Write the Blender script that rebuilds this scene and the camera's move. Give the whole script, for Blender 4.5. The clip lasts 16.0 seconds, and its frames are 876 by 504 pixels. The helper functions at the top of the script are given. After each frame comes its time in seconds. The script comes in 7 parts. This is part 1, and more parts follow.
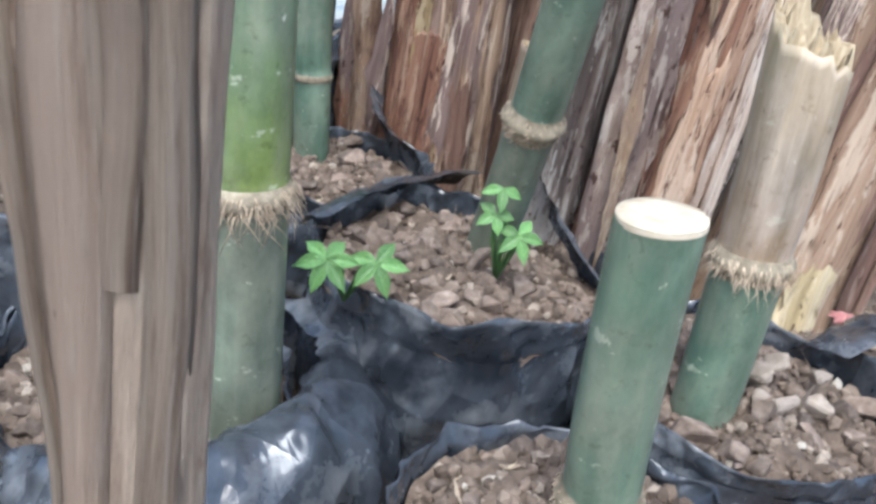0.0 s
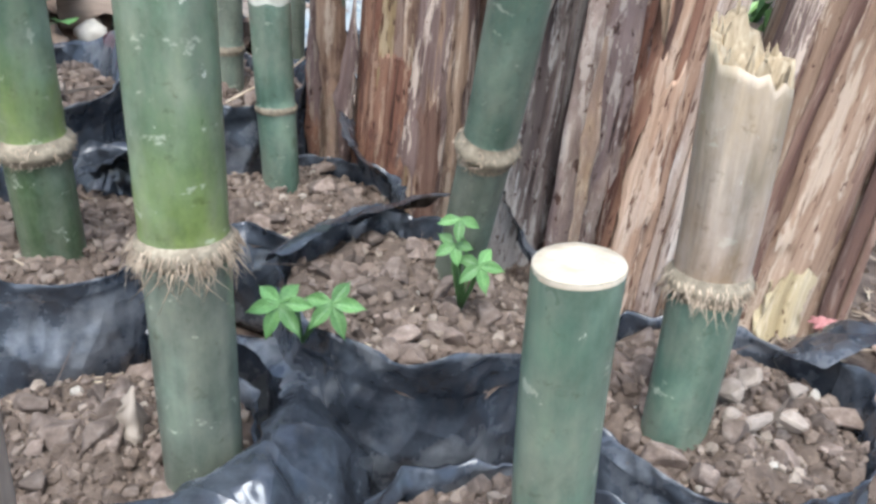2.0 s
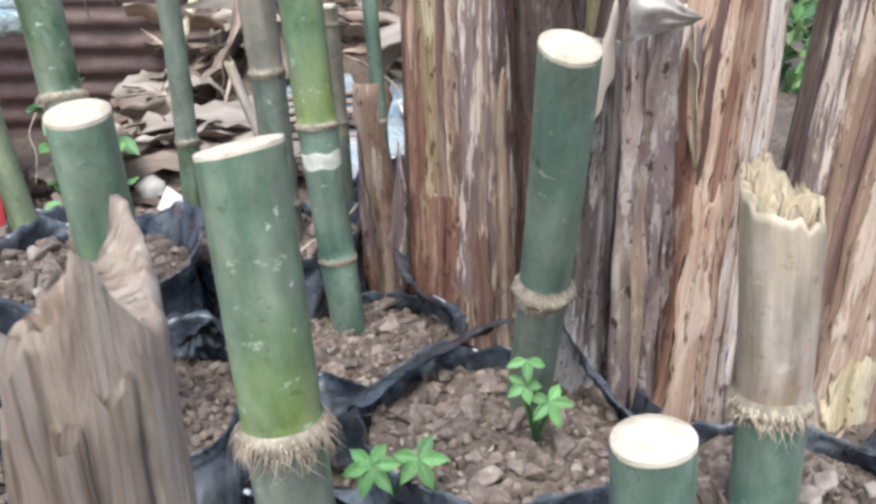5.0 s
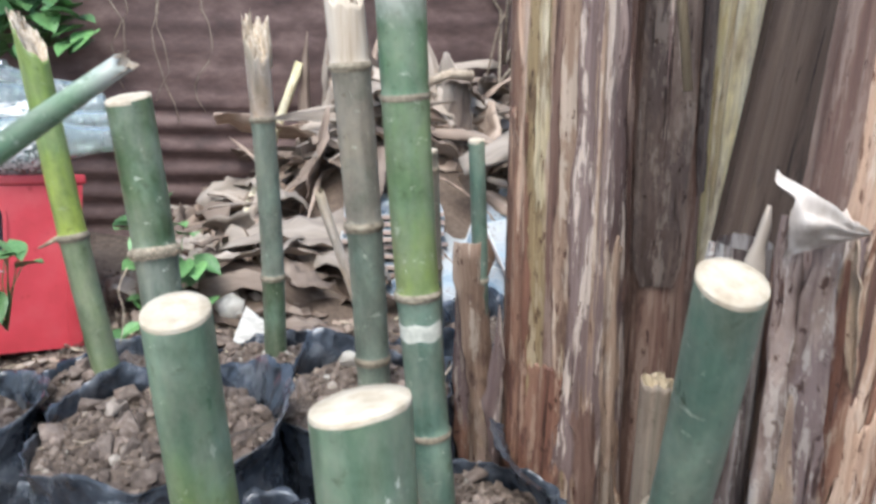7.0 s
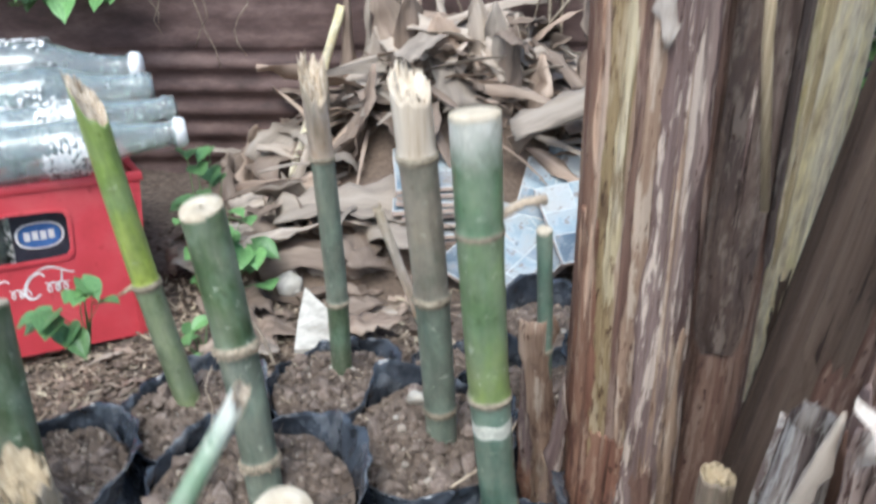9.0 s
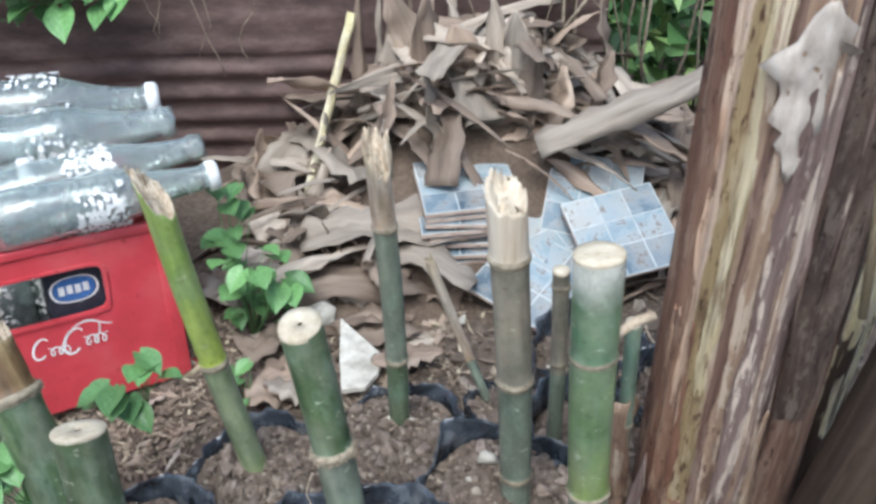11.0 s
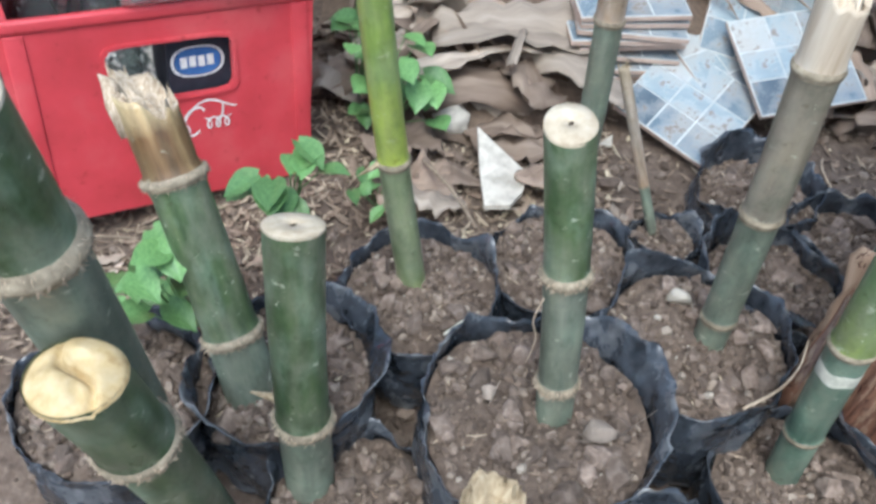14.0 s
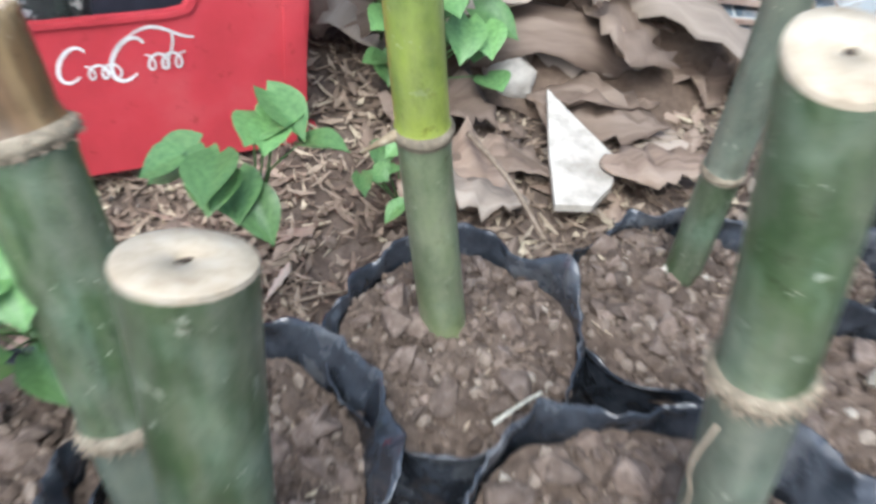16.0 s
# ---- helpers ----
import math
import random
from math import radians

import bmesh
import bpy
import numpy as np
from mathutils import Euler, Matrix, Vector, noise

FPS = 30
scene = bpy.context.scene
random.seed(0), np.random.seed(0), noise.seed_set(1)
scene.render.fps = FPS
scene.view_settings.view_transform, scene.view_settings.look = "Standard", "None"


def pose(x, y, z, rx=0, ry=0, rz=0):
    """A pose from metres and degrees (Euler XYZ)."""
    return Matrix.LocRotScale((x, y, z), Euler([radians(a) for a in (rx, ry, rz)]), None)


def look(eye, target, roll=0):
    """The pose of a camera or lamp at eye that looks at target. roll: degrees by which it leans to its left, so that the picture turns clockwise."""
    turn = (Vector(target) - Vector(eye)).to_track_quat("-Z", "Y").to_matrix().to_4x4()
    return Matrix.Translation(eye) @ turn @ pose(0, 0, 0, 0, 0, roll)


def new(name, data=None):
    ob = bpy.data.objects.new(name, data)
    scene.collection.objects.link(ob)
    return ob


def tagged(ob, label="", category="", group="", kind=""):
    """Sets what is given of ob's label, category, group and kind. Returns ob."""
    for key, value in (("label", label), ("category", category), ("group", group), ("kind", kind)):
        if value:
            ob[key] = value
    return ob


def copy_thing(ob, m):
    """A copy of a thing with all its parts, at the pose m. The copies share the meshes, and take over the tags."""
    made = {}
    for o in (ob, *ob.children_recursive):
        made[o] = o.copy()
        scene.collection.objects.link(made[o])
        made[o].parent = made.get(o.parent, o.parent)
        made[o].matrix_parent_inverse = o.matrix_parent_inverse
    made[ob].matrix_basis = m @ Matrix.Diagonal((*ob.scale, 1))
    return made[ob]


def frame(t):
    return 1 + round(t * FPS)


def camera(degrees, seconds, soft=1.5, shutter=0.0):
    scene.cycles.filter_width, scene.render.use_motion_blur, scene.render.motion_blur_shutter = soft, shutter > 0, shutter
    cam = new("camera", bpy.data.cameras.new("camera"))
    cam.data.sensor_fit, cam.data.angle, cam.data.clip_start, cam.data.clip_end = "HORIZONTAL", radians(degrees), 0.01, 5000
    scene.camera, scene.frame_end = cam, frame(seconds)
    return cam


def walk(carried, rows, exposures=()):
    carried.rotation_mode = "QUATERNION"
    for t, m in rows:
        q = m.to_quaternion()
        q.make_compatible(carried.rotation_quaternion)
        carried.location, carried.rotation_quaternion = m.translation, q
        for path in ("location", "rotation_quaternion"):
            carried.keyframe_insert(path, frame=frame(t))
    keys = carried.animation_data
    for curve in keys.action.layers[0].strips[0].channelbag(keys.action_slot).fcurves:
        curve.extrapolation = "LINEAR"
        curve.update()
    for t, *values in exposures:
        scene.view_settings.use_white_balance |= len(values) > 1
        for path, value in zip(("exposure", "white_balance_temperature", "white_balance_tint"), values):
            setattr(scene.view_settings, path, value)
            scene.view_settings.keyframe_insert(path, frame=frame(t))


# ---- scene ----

# The camera and its walk
cam = camera(54.5, 16.0, soft=3.0, shutter=0.4)
ROWS = [
    (0, (0.4600, -1.1337, 0.3071), (0.5943, -0.2497, -0.1407), 10.74),
    (0.5, (0.4715, -1.1136, 0.3005), (0.5912, -0.2413, -0.1735), 8.08),
    (1, (0.4623, -1.1033, 0.3263), (0.6965, -0.2552, -0.1492), 6.56),
    (1.5, (0.4894, -1.1147, 0.3368), (0.6542, -0.2399, -0.1188), 7.79),
    (2, (0.4954, -1.1219, 0.3287), (0.6077, -0.2373, -0.1241), 6.82),
    (2.5, (0.5105, -1.1266, 0.3410), (0.5909, -0.2335, -0.1016), 3.19),
    (3, (0.5131, -1.1254, 0.3502), (0.5839, -0.2223, -0.0733), 0.70),
    (3.2, (0.5143, -1.1214, 0.3535), (0.6362, -0.2098, -0.0391), 0.28),
    (5.3, (0.4756, -1.1358, 0.3926), (0.5269, -0.2107, 0.0163), -1.59),
    (5.5, (0.4742, -1.1286, 0.3959), (0.5243, -0.2032, 0.0202), -1.80),
    (6, (0.4652, -1.1069, 0.4100), (0.4912, -0.1667, 0.0702), -1.31),
    (6.2, (0.4595, -1.0968, 0.4174), (0.4834, -0.1551, 0.0816), -0.37),
    (6.5, (0.4557, -1.0841, 0.4281), (0.4647, -0.1364, 0.1091), -0.26),
    (7, (0.4474, -1.0558, 0.4490), (0.4375, -0.1011, 0.1516), -0.01),
    (7.5, (0.4376, -1.0305, 0.4638), (0.3952, -0.0675, 0.1977), -0.17),
    (8, (0.4346, -1.0147, 0.4842), (0.3259, -0.0578, 0.2150), -1.51),
    (8.5, (0.4229, -1.0005, 0.5188), (0.2988, -0.0849, 0.1363), -1.09),
    (9, (0.4139, -0.9780, 0.6678), (0.3705, -0.1124, 0.1690), -1.55),
    (9.2, (0.4079, -0.9850, 0.7431), (0.3635, -0.1381, 0.2133), -2.22),
    (11.3, (0.2609, -0.8819, 0.7991), (0.2823, -0.0687, 0.2175), -1.56),
    (11.5, (0.2346, -0.8746, 0.7924), (0.2524, -0.0607, 0.2116), -1.95),
    (12, (0.1845, -0.8610, 0.7575), (0.1866, -0.1060, 0.1017), -0.54),
    (12.5, (0.1622, -0.8511, 0.7483), (0.1624, -0.1250, 0.0608), -0.33),
    (13, (0.1243, -0.8422, 0.7395), (0.1423, -0.1387, 0.0290), 1.21),
    (13.5, (0.0975, -0.8156, 0.7178), (0.1338, -0.1312, -0.0104), 2.07),
    (14, (0.0937, -0.8145, 0.7068), (0.1328, -0.1371, -0.0278), 5.53),
    (14.5, (0.0969, -0.7298, 0.6217), (0.1270, -0.0901, -0.1464), 6.18),
    (15, (0.0999, -0.6979, 0.5960), (0.1300, -0.0435, -0.1596), 6.56),
    (15.5, (0.0954, -0.7088, 0.6037), (0.1100, -0.0511, -0.1494), 6.68),
    (16, (0.0900, -0.5788, 0.4944), (0.0981, 0.0780, -0.2596), 6.45),
]
walk(cam, [(t, look(e, g, r)) for t, e, g, r in ROWS], [(0, 1.28, 5750, 6), (4, 1.28, 5750, 6), (5.5, 1.21, 5750, 6), (7, 1.14, 5750, 6), (9, 1.0, 5690, 4), (12, 0.84, 5640, 3), (13.5, 0.92, 5640, 3), (14.5, 1.02, 5690, 4), (16, 1.13, 5750, 6)])

# World and light: soft daylight under thin cloud and trees
world = bpy.data.worlds.new("daylight")
scene.world = world
world.use_nodes = True
wn = world.node_tree.nodes
wl = world.node_tree.links
sky = wn.new("ShaderNodeTexSky")
sky.sky_type = "NISHITA"
sky.sun_disc = False
sky.sun_elevation = radians(58)
sky.sun_rotation = radians(200)
sky.dust_density = 4.0
wl.new(sky.outputs[0], wn["Background"].inputs[0])
wn["Background"].inputs[1].default_value = 0.13
sun_data = bpy.data.lights.new("sun", "SUN")
sun_data.energy = 1.4
sun_data.angle = radians(30)
sun_data.color = (1.0, 0.97, 0.93)
sun = new("sun", sun_data)
sun.matrix_world = look((0.2, -1.2, 3.0), (0.35, -0.1, 0.0))


# ---------------------------------------------------------------- materials
def mat(name, rough=0.6, metal=0.0):
    m = bpy.data.materials.new(name)
    m.use_nodes = True
    n, l = m.node_tree.nodes, m.node_tree.links
    b = n["Principled BSDF"]
    b.inputs["Roughness"].default_value = rough
    b.inputs["Metallic"].default_value = metal
    return m, n, l, b


def coords(n, l, kind, scale):
    tc = n.new("ShaderNodeTexCoord")
    mp = n.new("ShaderNodeMapping")
    mp.inputs["Scale"].default_value = scale
    l.new(tc.outputs[kind], mp.inputs[0])
    return mp.outputs[0]


def noise_tex(n, l, vec, scale, detail=4.0, rough=0.55):
    t = n.new("ShaderNodeTexNoise")
    t.inputs["Scale"].default_value = scale
    t.inputs["Detail"].default_value = detail
    t.inputs["Roughness"].default_value = rough
    l.new(vec, t.inputs["Vector"])
    return t.outputs["Fac"]


def ramp(n, l, fac, stops):
    r = n.new("ShaderNodeValToRGB")
    e = r.color_ramp.elements
    while len(e) < len(stops):
        e.new(0.5)
    for k, (p, c) in enumerate(stops):
        e[k].position = p
        e[k].color = (*c, 1)
    l.new(fac, r.inputs[0])
    return r.outputs[0]


def mixc(n, l, fac, a, b, mode="MIX"):
    m = n.new("ShaderNodeMix")
    m.data_type = "RGBA"
    m.blend_type = mode
    for sock, v in ((m.inputs[0], fac), (m.inputs[6], a), (m.inputs[7], b)):
        if isinstance(v, (int, float)):
            sock.default_value = v
        elif isinstance(v, tuple):
            sock.default_value = (*v, 1)
        else:
            l.new(v, sock)
    return m.outputs[2]


def bump(n, l, b, height, strength, distance):
    k = n.new("ShaderNodeBump")
    k.inputs["Strength"].default_value = strength
    k.inputs["Distance"].default_value = distance
    l.new(height, k.inputs["Height"])
    l.new(k.outputs[0], b.inputs["Normal"])


def shade_vary(n, l, colour, low=0.75, high=1.25):
    """Objects of one kind differ a little in tone."""
    oi = n.new("ShaderNodeObjectInfo")
    mr = n.new("ShaderNodeMapRange")
    mr.inputs[3].default_value, mr.inputs[4].default_value = low, high
    l.new(oi.outputs["Random"], mr.inputs[0])
    hsv = n.new("ShaderNodeHueSaturation")
    l.new(mr.outputs[0], hsv.inputs["Value"])
    l.new(colour, hsv.inputs["Color"])
    return hsv.outputs[0]


def culm_mat(name, low, mid, high, bloom=0.35, rough=0.38, scratch=0.5, foot=None, head=None, dusty=(0.225, 0.230, 0.175), mottle=(38, 22, 1)):
    """Bamboo skin: streaks along the stem, waxy bloom in patches, pale scratches and dark specks."""
    m, n, l, b = mat(name, rough)
    base = ramp(n, l, noise_tex(n, l, coords(n, l, "UV", (70, 6, 1)), 1.0, 3), [(0.3, low), (0.52, mid), (0.75, high)])
    patch = noise_tex(n, l, coords(n, l, "UV", (28, 16, 1)), 1.0, 4, 0.6)
    pale = ramp(n, l, patch, [(0.48, (0, 0, 0)), (0.72, (1, 1, 1))])
    k = n.new("ShaderNodeMath")
    k.operation = "MULTIPLY"
    l.new(pale, k.inputs[0])
    k.inputs[1].default_value = bloom
    c = mixc(n, l, k.outputs[0], base, (0.30, 0.40, 0.30))
    for want, stops in ((foot, ((0.0, 1.0), (0.5, 0.0))), (head, ((0.55, 0.0), (0.9, 1.0)))):
        if want:
            um = n.new("ShaderNodeUVMap")
            um.uv_map = "span"
            sp = n.new("ShaderNodeSeparateXYZ")
            l.new(um.outputs[0], sp.inputs[0])
            ad = n.new("ShaderNodeMath")
            ad.operation = "MULTIPLY_ADD"
            l.new(patch, ad.inputs[0])
            ad.inputs[1].default_value = 0.5
            l.new(sp.outputs[1], ad.inputs[2])
            sb = n.new("ShaderNodeMath")
            sb.operation = "SUBTRACT"
            l.new(ad.outputs[0], sb.inputs[0])
            sb.inputs[1].default_value = 0.25
            c = mixc(n, l, ramp(n, l, sb.outputs[0], [(p, (q, q, q)) for p, q in stops]), c, want)
    sc = noise_tex(n, l, coords(n, l, "UV", (55, 75, 1)), 1.0, 5, 0.7)
    marks = ramp(n, l, sc, [(0.625, (0, 0, 0)), (0.645, (1, 1, 1))])
    k2 = n.new("ShaderNodeMath")
    k2.operation = "MULTIPLY"
    l.new(marks, k2.inputs[0])
    k2.inputs[1].default_value = scratch
    c = mixc(n, l, k2.outputs[0], c, (0.55, 0.58, 0.46))
    dust = noise_tex(n, l, coords(n, l, "UV", (22, 9, 1)), 1.7, 7, 0.68)
    c = mixc(n, l, ramp(n, l, dust, [(0.42, (0, 0, 0)), (0.68, (0.60, 0.60, 0.60))]), c, dusty)
    mott = noise_tex(n, l, coords(n, l, "UV", mottle), 1.0, 6, 0.72)
    c = mixc(n, l, 1.0, c, ramp(n, l, mott, [(0.34, (0.66, 0.70, 0.66)), (0.5, (1.0, 1.0, 1.0)), (0.68, (1.26, 1.24, 1.18))]), "MULTIPLY")
    fleck = noise_tex(n, l, coords(n, l, "UV", (30, 26, 1)), 1.6, 7, 0.78)
    c = mixc(n, l, ramp(n, l, fleck, [(0.655, (0, 0, 0)), (0.675, (0.8, 0.8, 0.8))]), c, (0.58, 0.60, 0.50))
    dirt = noise_tex(n, l, coords(n, l, "UV", (40, 40, 1)), 2.3, 6, 0.7)
    dk = ramp(n, l, dirt, [(0.28, (0.55, 0.52, 0.45)), (0.42, (1, 1, 1))])
    c = mixc(n, l, 1.0, c, dk, "MULTIPLY")
    l.new(c, b.inputs["Base Color"])
    rr = ramp(n, l, patch, [(0.3, (rough - 0.16,) * 3), (0.7, (rough + 0.10,) * 3)])
    l.new(rr, b.inputs["Roughness"])
    bump(n, l, b, sc, 0.12, 0.001)
    return m


GREEN = culm_mat("green_culm", (0.070, 0.122, 0.088), (0.106, 0.166, 0.122), (0.155, 0.222, 0.162), 0.55, 0.42)
GREEN_FOOT = culm_mat("green_culm_lime_foot", (0.084, 0.142, 0.090), (0.124, 0.188, 0.118), (0.178, 0.242, 0.152), 0.55, 0.42, foot=(0.19, 0.25, 0.065))
BRIGHT = culm_mat("bright_culm", (0.105, 0.165, 0.080), (0.145, 0.215, 0.100), (0.20, 0.27, 0.13), 0.4, 0.45, foot=(0.22, 0.28, 0.07))
DARK = culm_mat("dark_culm", (0.032, 0.060, 0.026), (0.060, 0.098, 0.042), (0.105, 0.140, 0.068), 0.5, 0.42)
PALEGREEN = culm_mat("pale_green_culm", (0.13, 0.17, 0.085), (0.185, 0.225, 0.125), (0.25, 0.285, 0.175), 0.4, 0.45, 0.2, foot=(0.20, 0.27, 0.08), dusty=(0.27, 0.275, 0.20))
LIME = culm_mat("lime_culm", (0.13, 0.20, 0.045), (0.20, 0.28, 0.065), (0.28, 0.35, 0.11), 0.25, 0.42, 0.3, foot=(0.33, 0.40, 0.06), dusty=(0.24, 0.27, 0.12))
GREY = culm_mat("grey_culm", (0.085, 0.105, 0.080), (0.130, 0.152, 0.116), (0.19, 0.205, 0.162), 0.45, 0.5)
DRY = culm_mat("dry_culm", (0.15, 0.105, 0.070), (0.30, 0.235, 0.17), (0.48, 0.405, 0.33), 0.1, 0.6, 0.3, foot=(0.27, 0.19, 0.12), head=(0.38, 0.30, 0.195), dusty=(0.50, 0.44, 0.39), mottle=(70, 6, 1))
BROWNED = culm_mat("browned_culm", (0.14, 0.12, 0.09), (0.22, 0.195, 0.15), (0.30, 0.27, 0.215), 0.2, 0.55, 0.4, dusty=(0.27, 0.235, 0.185))
SPLIT = culm_mat("split_culm", (0.065, 0.032, 0.013), (0.16, 0.088, 0.036), (0.34, 0.24, 0.115), 0.05, 0.4, 0.4, head=(0.55, 0.44, 0.25), dusty=(0.21, 0.14, 0.07), mottle=(80, 9, 1))
PALETOP = culm_mat("pale_topped_culm", (0.075, 0.145, 0.080), (0.115, 0.195, 0.105), (0.17, 0.25, 0.14), 0.4, head=(0.62, 0.62, 0.55))
WEATHERED = culm_mat("weathered_stem", (0.11, 0.078, 0.054), (0.235, 0.182, 0.132), (0.38, 0.31, 0.235), 0.0, 0.75, 0.2, dusty=(0.32, 0.255, 0.19), mottle=(120, 5, 1))


def plain_mat(name, stops, scale=(1, 1, 1), s=40.0, rough=0.7, kind="Object", relief=0.3, depth=0.002, vary=None, detail=6):
    m, n, l, b = mat(name, rough)
    f = noise_tex(n, l, coords(n, l, kind, scale), s, detail, 0.62)
    c = ramp(n, l, f, stops)
    big = noise_tex(n, l, coords(n, l, kind, scale), s / 7, 3)
    c = mixc(n, l, 1.0, c, ramp(n, l, big, [(0.3, (0.78, 0.76, 0.74)), (0.65, (1.12, 1.12, 1.12))]), "MULTIPLY")
    if vary:
        c = shade_vary(n, l, c, *vary)
    l.new(c, b.inputs["Base Color"])
    bump(n, l, b, f, relief, depth)
    return m


CUT = plain_mat("cut_wood", [(0.3, (0.45, 0.37, 0.26)), (0.5, (0.565, 0.49, 0.365)), (0.7, (0.63, 0.57, 0.46))], s=120, rough=0.75, relief=0.2)
FIBRE = plain_mat("torn_fibre", [(0.3, (0.20, 0.15, 0.085)), (0.5, (0.34, 0.27, 0.17)), (0.7, (0.47, 0.40, 0.28))], (300, 300, 12), 1.0, 0.8, relief=0.5)
TORN = plain_mat("torn_pale_wood", [(0.32, (0.25, 0.18, 0.11)), (0.48, (0.46, 0.37, 0.265)), (0.66, (0.60, 0.53, 0.42))], (420, 420, 40), 1.0, 0.8, relief=0.5)
BARED = plain_mat("bared_wood", [(0.3, (0.43, 0.34, 0.24)), (0.5, (0.58, 0.50, 0.39)), (0.7, (0.67, 0.61, 0.51))], (120, 120, 10), 1.0, 0.75, relief=0.3)
HEAD = plain_mat("split_head", [(0.3, (0.40, 0.27, 0.11)), (0.45, (0.56, 0.43, 0.22)), (0.7, (0.66, 0.55, 0.34))], s=90, rough=0.75, relief=0.5)
PITH = plain_mat("dark_pith", [(0.3, (0.035, 0.024, 0.016)), (0.7, (0.09, 0.065, 0.045))], s=200, rough=0.9)
ROOT = plain_mat("rootlet", [(0.3, (0.36, 0.27, 0.185)), (0.6, (0.56, 0.46, 0.34))], s=200, rough=0.8, vary=(0.8, 1.15))
NODE = plain_mat("node_band", [(0.3, (0.15, 0.125, 0.085)), (0.5, (0.26, 0.22, 0.155)), (0.7, (0.38, 0.33, 0.24))], s=150, rough=0.75, relief=0.5)
WAX = plain_mat("wax_band", [(0.3, (0.45, 0.46, 0.38)), (0.6, (0.70, 0.70, 0.60))], s=120, rough=0.7)
SOIL = plain_mat("soil", [(0.25, (0.055, 0.039, 0.029)), (0.5, (0.118, 0.088, 0.067)), (0.75, (0.20, 0.155, 0.122))], s=95, rough=0.95, relief=0.9, depth=0.004)
CLOD = plain_mat("clod", [(0.25, (0.085, 0.062, 0.047)), (0.5, (0.175, 0.134, 0.107)), (0.75, (0.30, 0.245, 0.205))], s=120, rough=0.95, relief=0.9, depth=0.003, vary=(0.55, 1.40))
STONE = plain_mat("pale_stone", [(0.3, (0.34, 0.31, 0.26)), (0.6, (0.56, 0.53, 0.46))], s=60, rough=0.8, relief=0.4)
PALECLOD = plain_mat("pale_clod", [(0.3, (0.19, 0.155, 0.125)), (0.6, (0.33, 0.28, 0.235))], s=90, rough=0.9, relief=0.6, vary=(0.8, 1.2))


def island_mat(name, stops, rough=0.9, s=140.0):
    """Loose bits whose tone changes from bit to bit."""
    m, n, l, b = mat(name, rough)
    g = n.new("ShaderNodeNewGeometry")
    c = ramp(n, l, g.outputs["Random Per Island"], stops)
    f = noise_tex(n, l, coords(n, l, "Object", (1, 1, 1)), s, 5)
    c = mixc(n, l, 1.0, c, ramp(n, l, f, [(0.3, (0.7, 0.68, 0.66)), (0.7, (1.2, 1.2, 1.2))]), "MULTIPLY")
    l.new(c, b.inputs["Base Color"])
    bump(n, l, b, f, 0.5, 0.002)
    return m


CRUMB = island_mat("crumbs", [(0.0, (0.080, 0.058, 0.043)), (0.45, (0.145, 0.108, 0.082)), (0.85, (0.21, 0.165, 0.13)), (0.985, (0.30, 0.25, 0.20)), (1.0, (0.45, 0.42, 0.36))])
LITTER = island_mat("litter", [(0.0, (0.12, 0.085, 0.06)), (0.5, (0.25, 0.19, 0.14)), (0.85, (0.38, 0.31, 0.23)), (1.0, (0.55, 0.48, 0.34))], 0.85)
LEAVES = island_mat("bush_leaves", [(0.0, (0.04, 0.10, 0.03)), (0.5, (0.08, 0.17, 0.055)), (0.85, (0.15, 0.27, 0.08)), (1.0, (0.30, 0.42, 0.14))], 0.5, 30)

# Thin black plastic film: dust, and sky sheen painted in as blue grey
FILM, _n, _l, _b = mat("black_film", 0.32)
_f = noise_tex(_n, _l, coords(_n, _l, "Object", (1, 1, 1)), 19, 7, 0.66)
_c = ramp(_n, _l, _f, [(0.37, (0.021, 0.025, 0.032)), (0.53, (0.056, 0.065, 0.079)), (0.71, (0.21, 0.218, 0.228))])
_l.new(_c, _b.inputs["Base Color"])
_l.new(ramp(_n, _l, _f, [(0.35, (0.12,) * 3), (0.70, (0.40,) * 3)]), _b.inputs["Roughness"])
_b.inputs["Specular IOR Level"].default_value = 0.75
_cells = _n.new("ShaderNodeTexVoronoi")
_cells.inputs["Scale"].default_value = 30
_cells.inputs["Randomness"].default_value = 1.0
_l.new(coords(_n, _l, "Object", (1, 1, 0.7)), _cells.inputs["Vector"])
_h = _n.new("ShaderNodeMath")
_h.operation = "MULTIPLY_ADD"
_l.new(noise_tex(_n, _l, coords(_n, _l, "Object", (1, 1, 0.8)), 15, 3), _h.inputs[0])
_h.inputs[1].default_value = 2.0
_l.new(_cells.outputs["Distance"], _h.inputs[2])
bump(_n, _l, _b, _h.outputs[0], 1.0, 0.008)


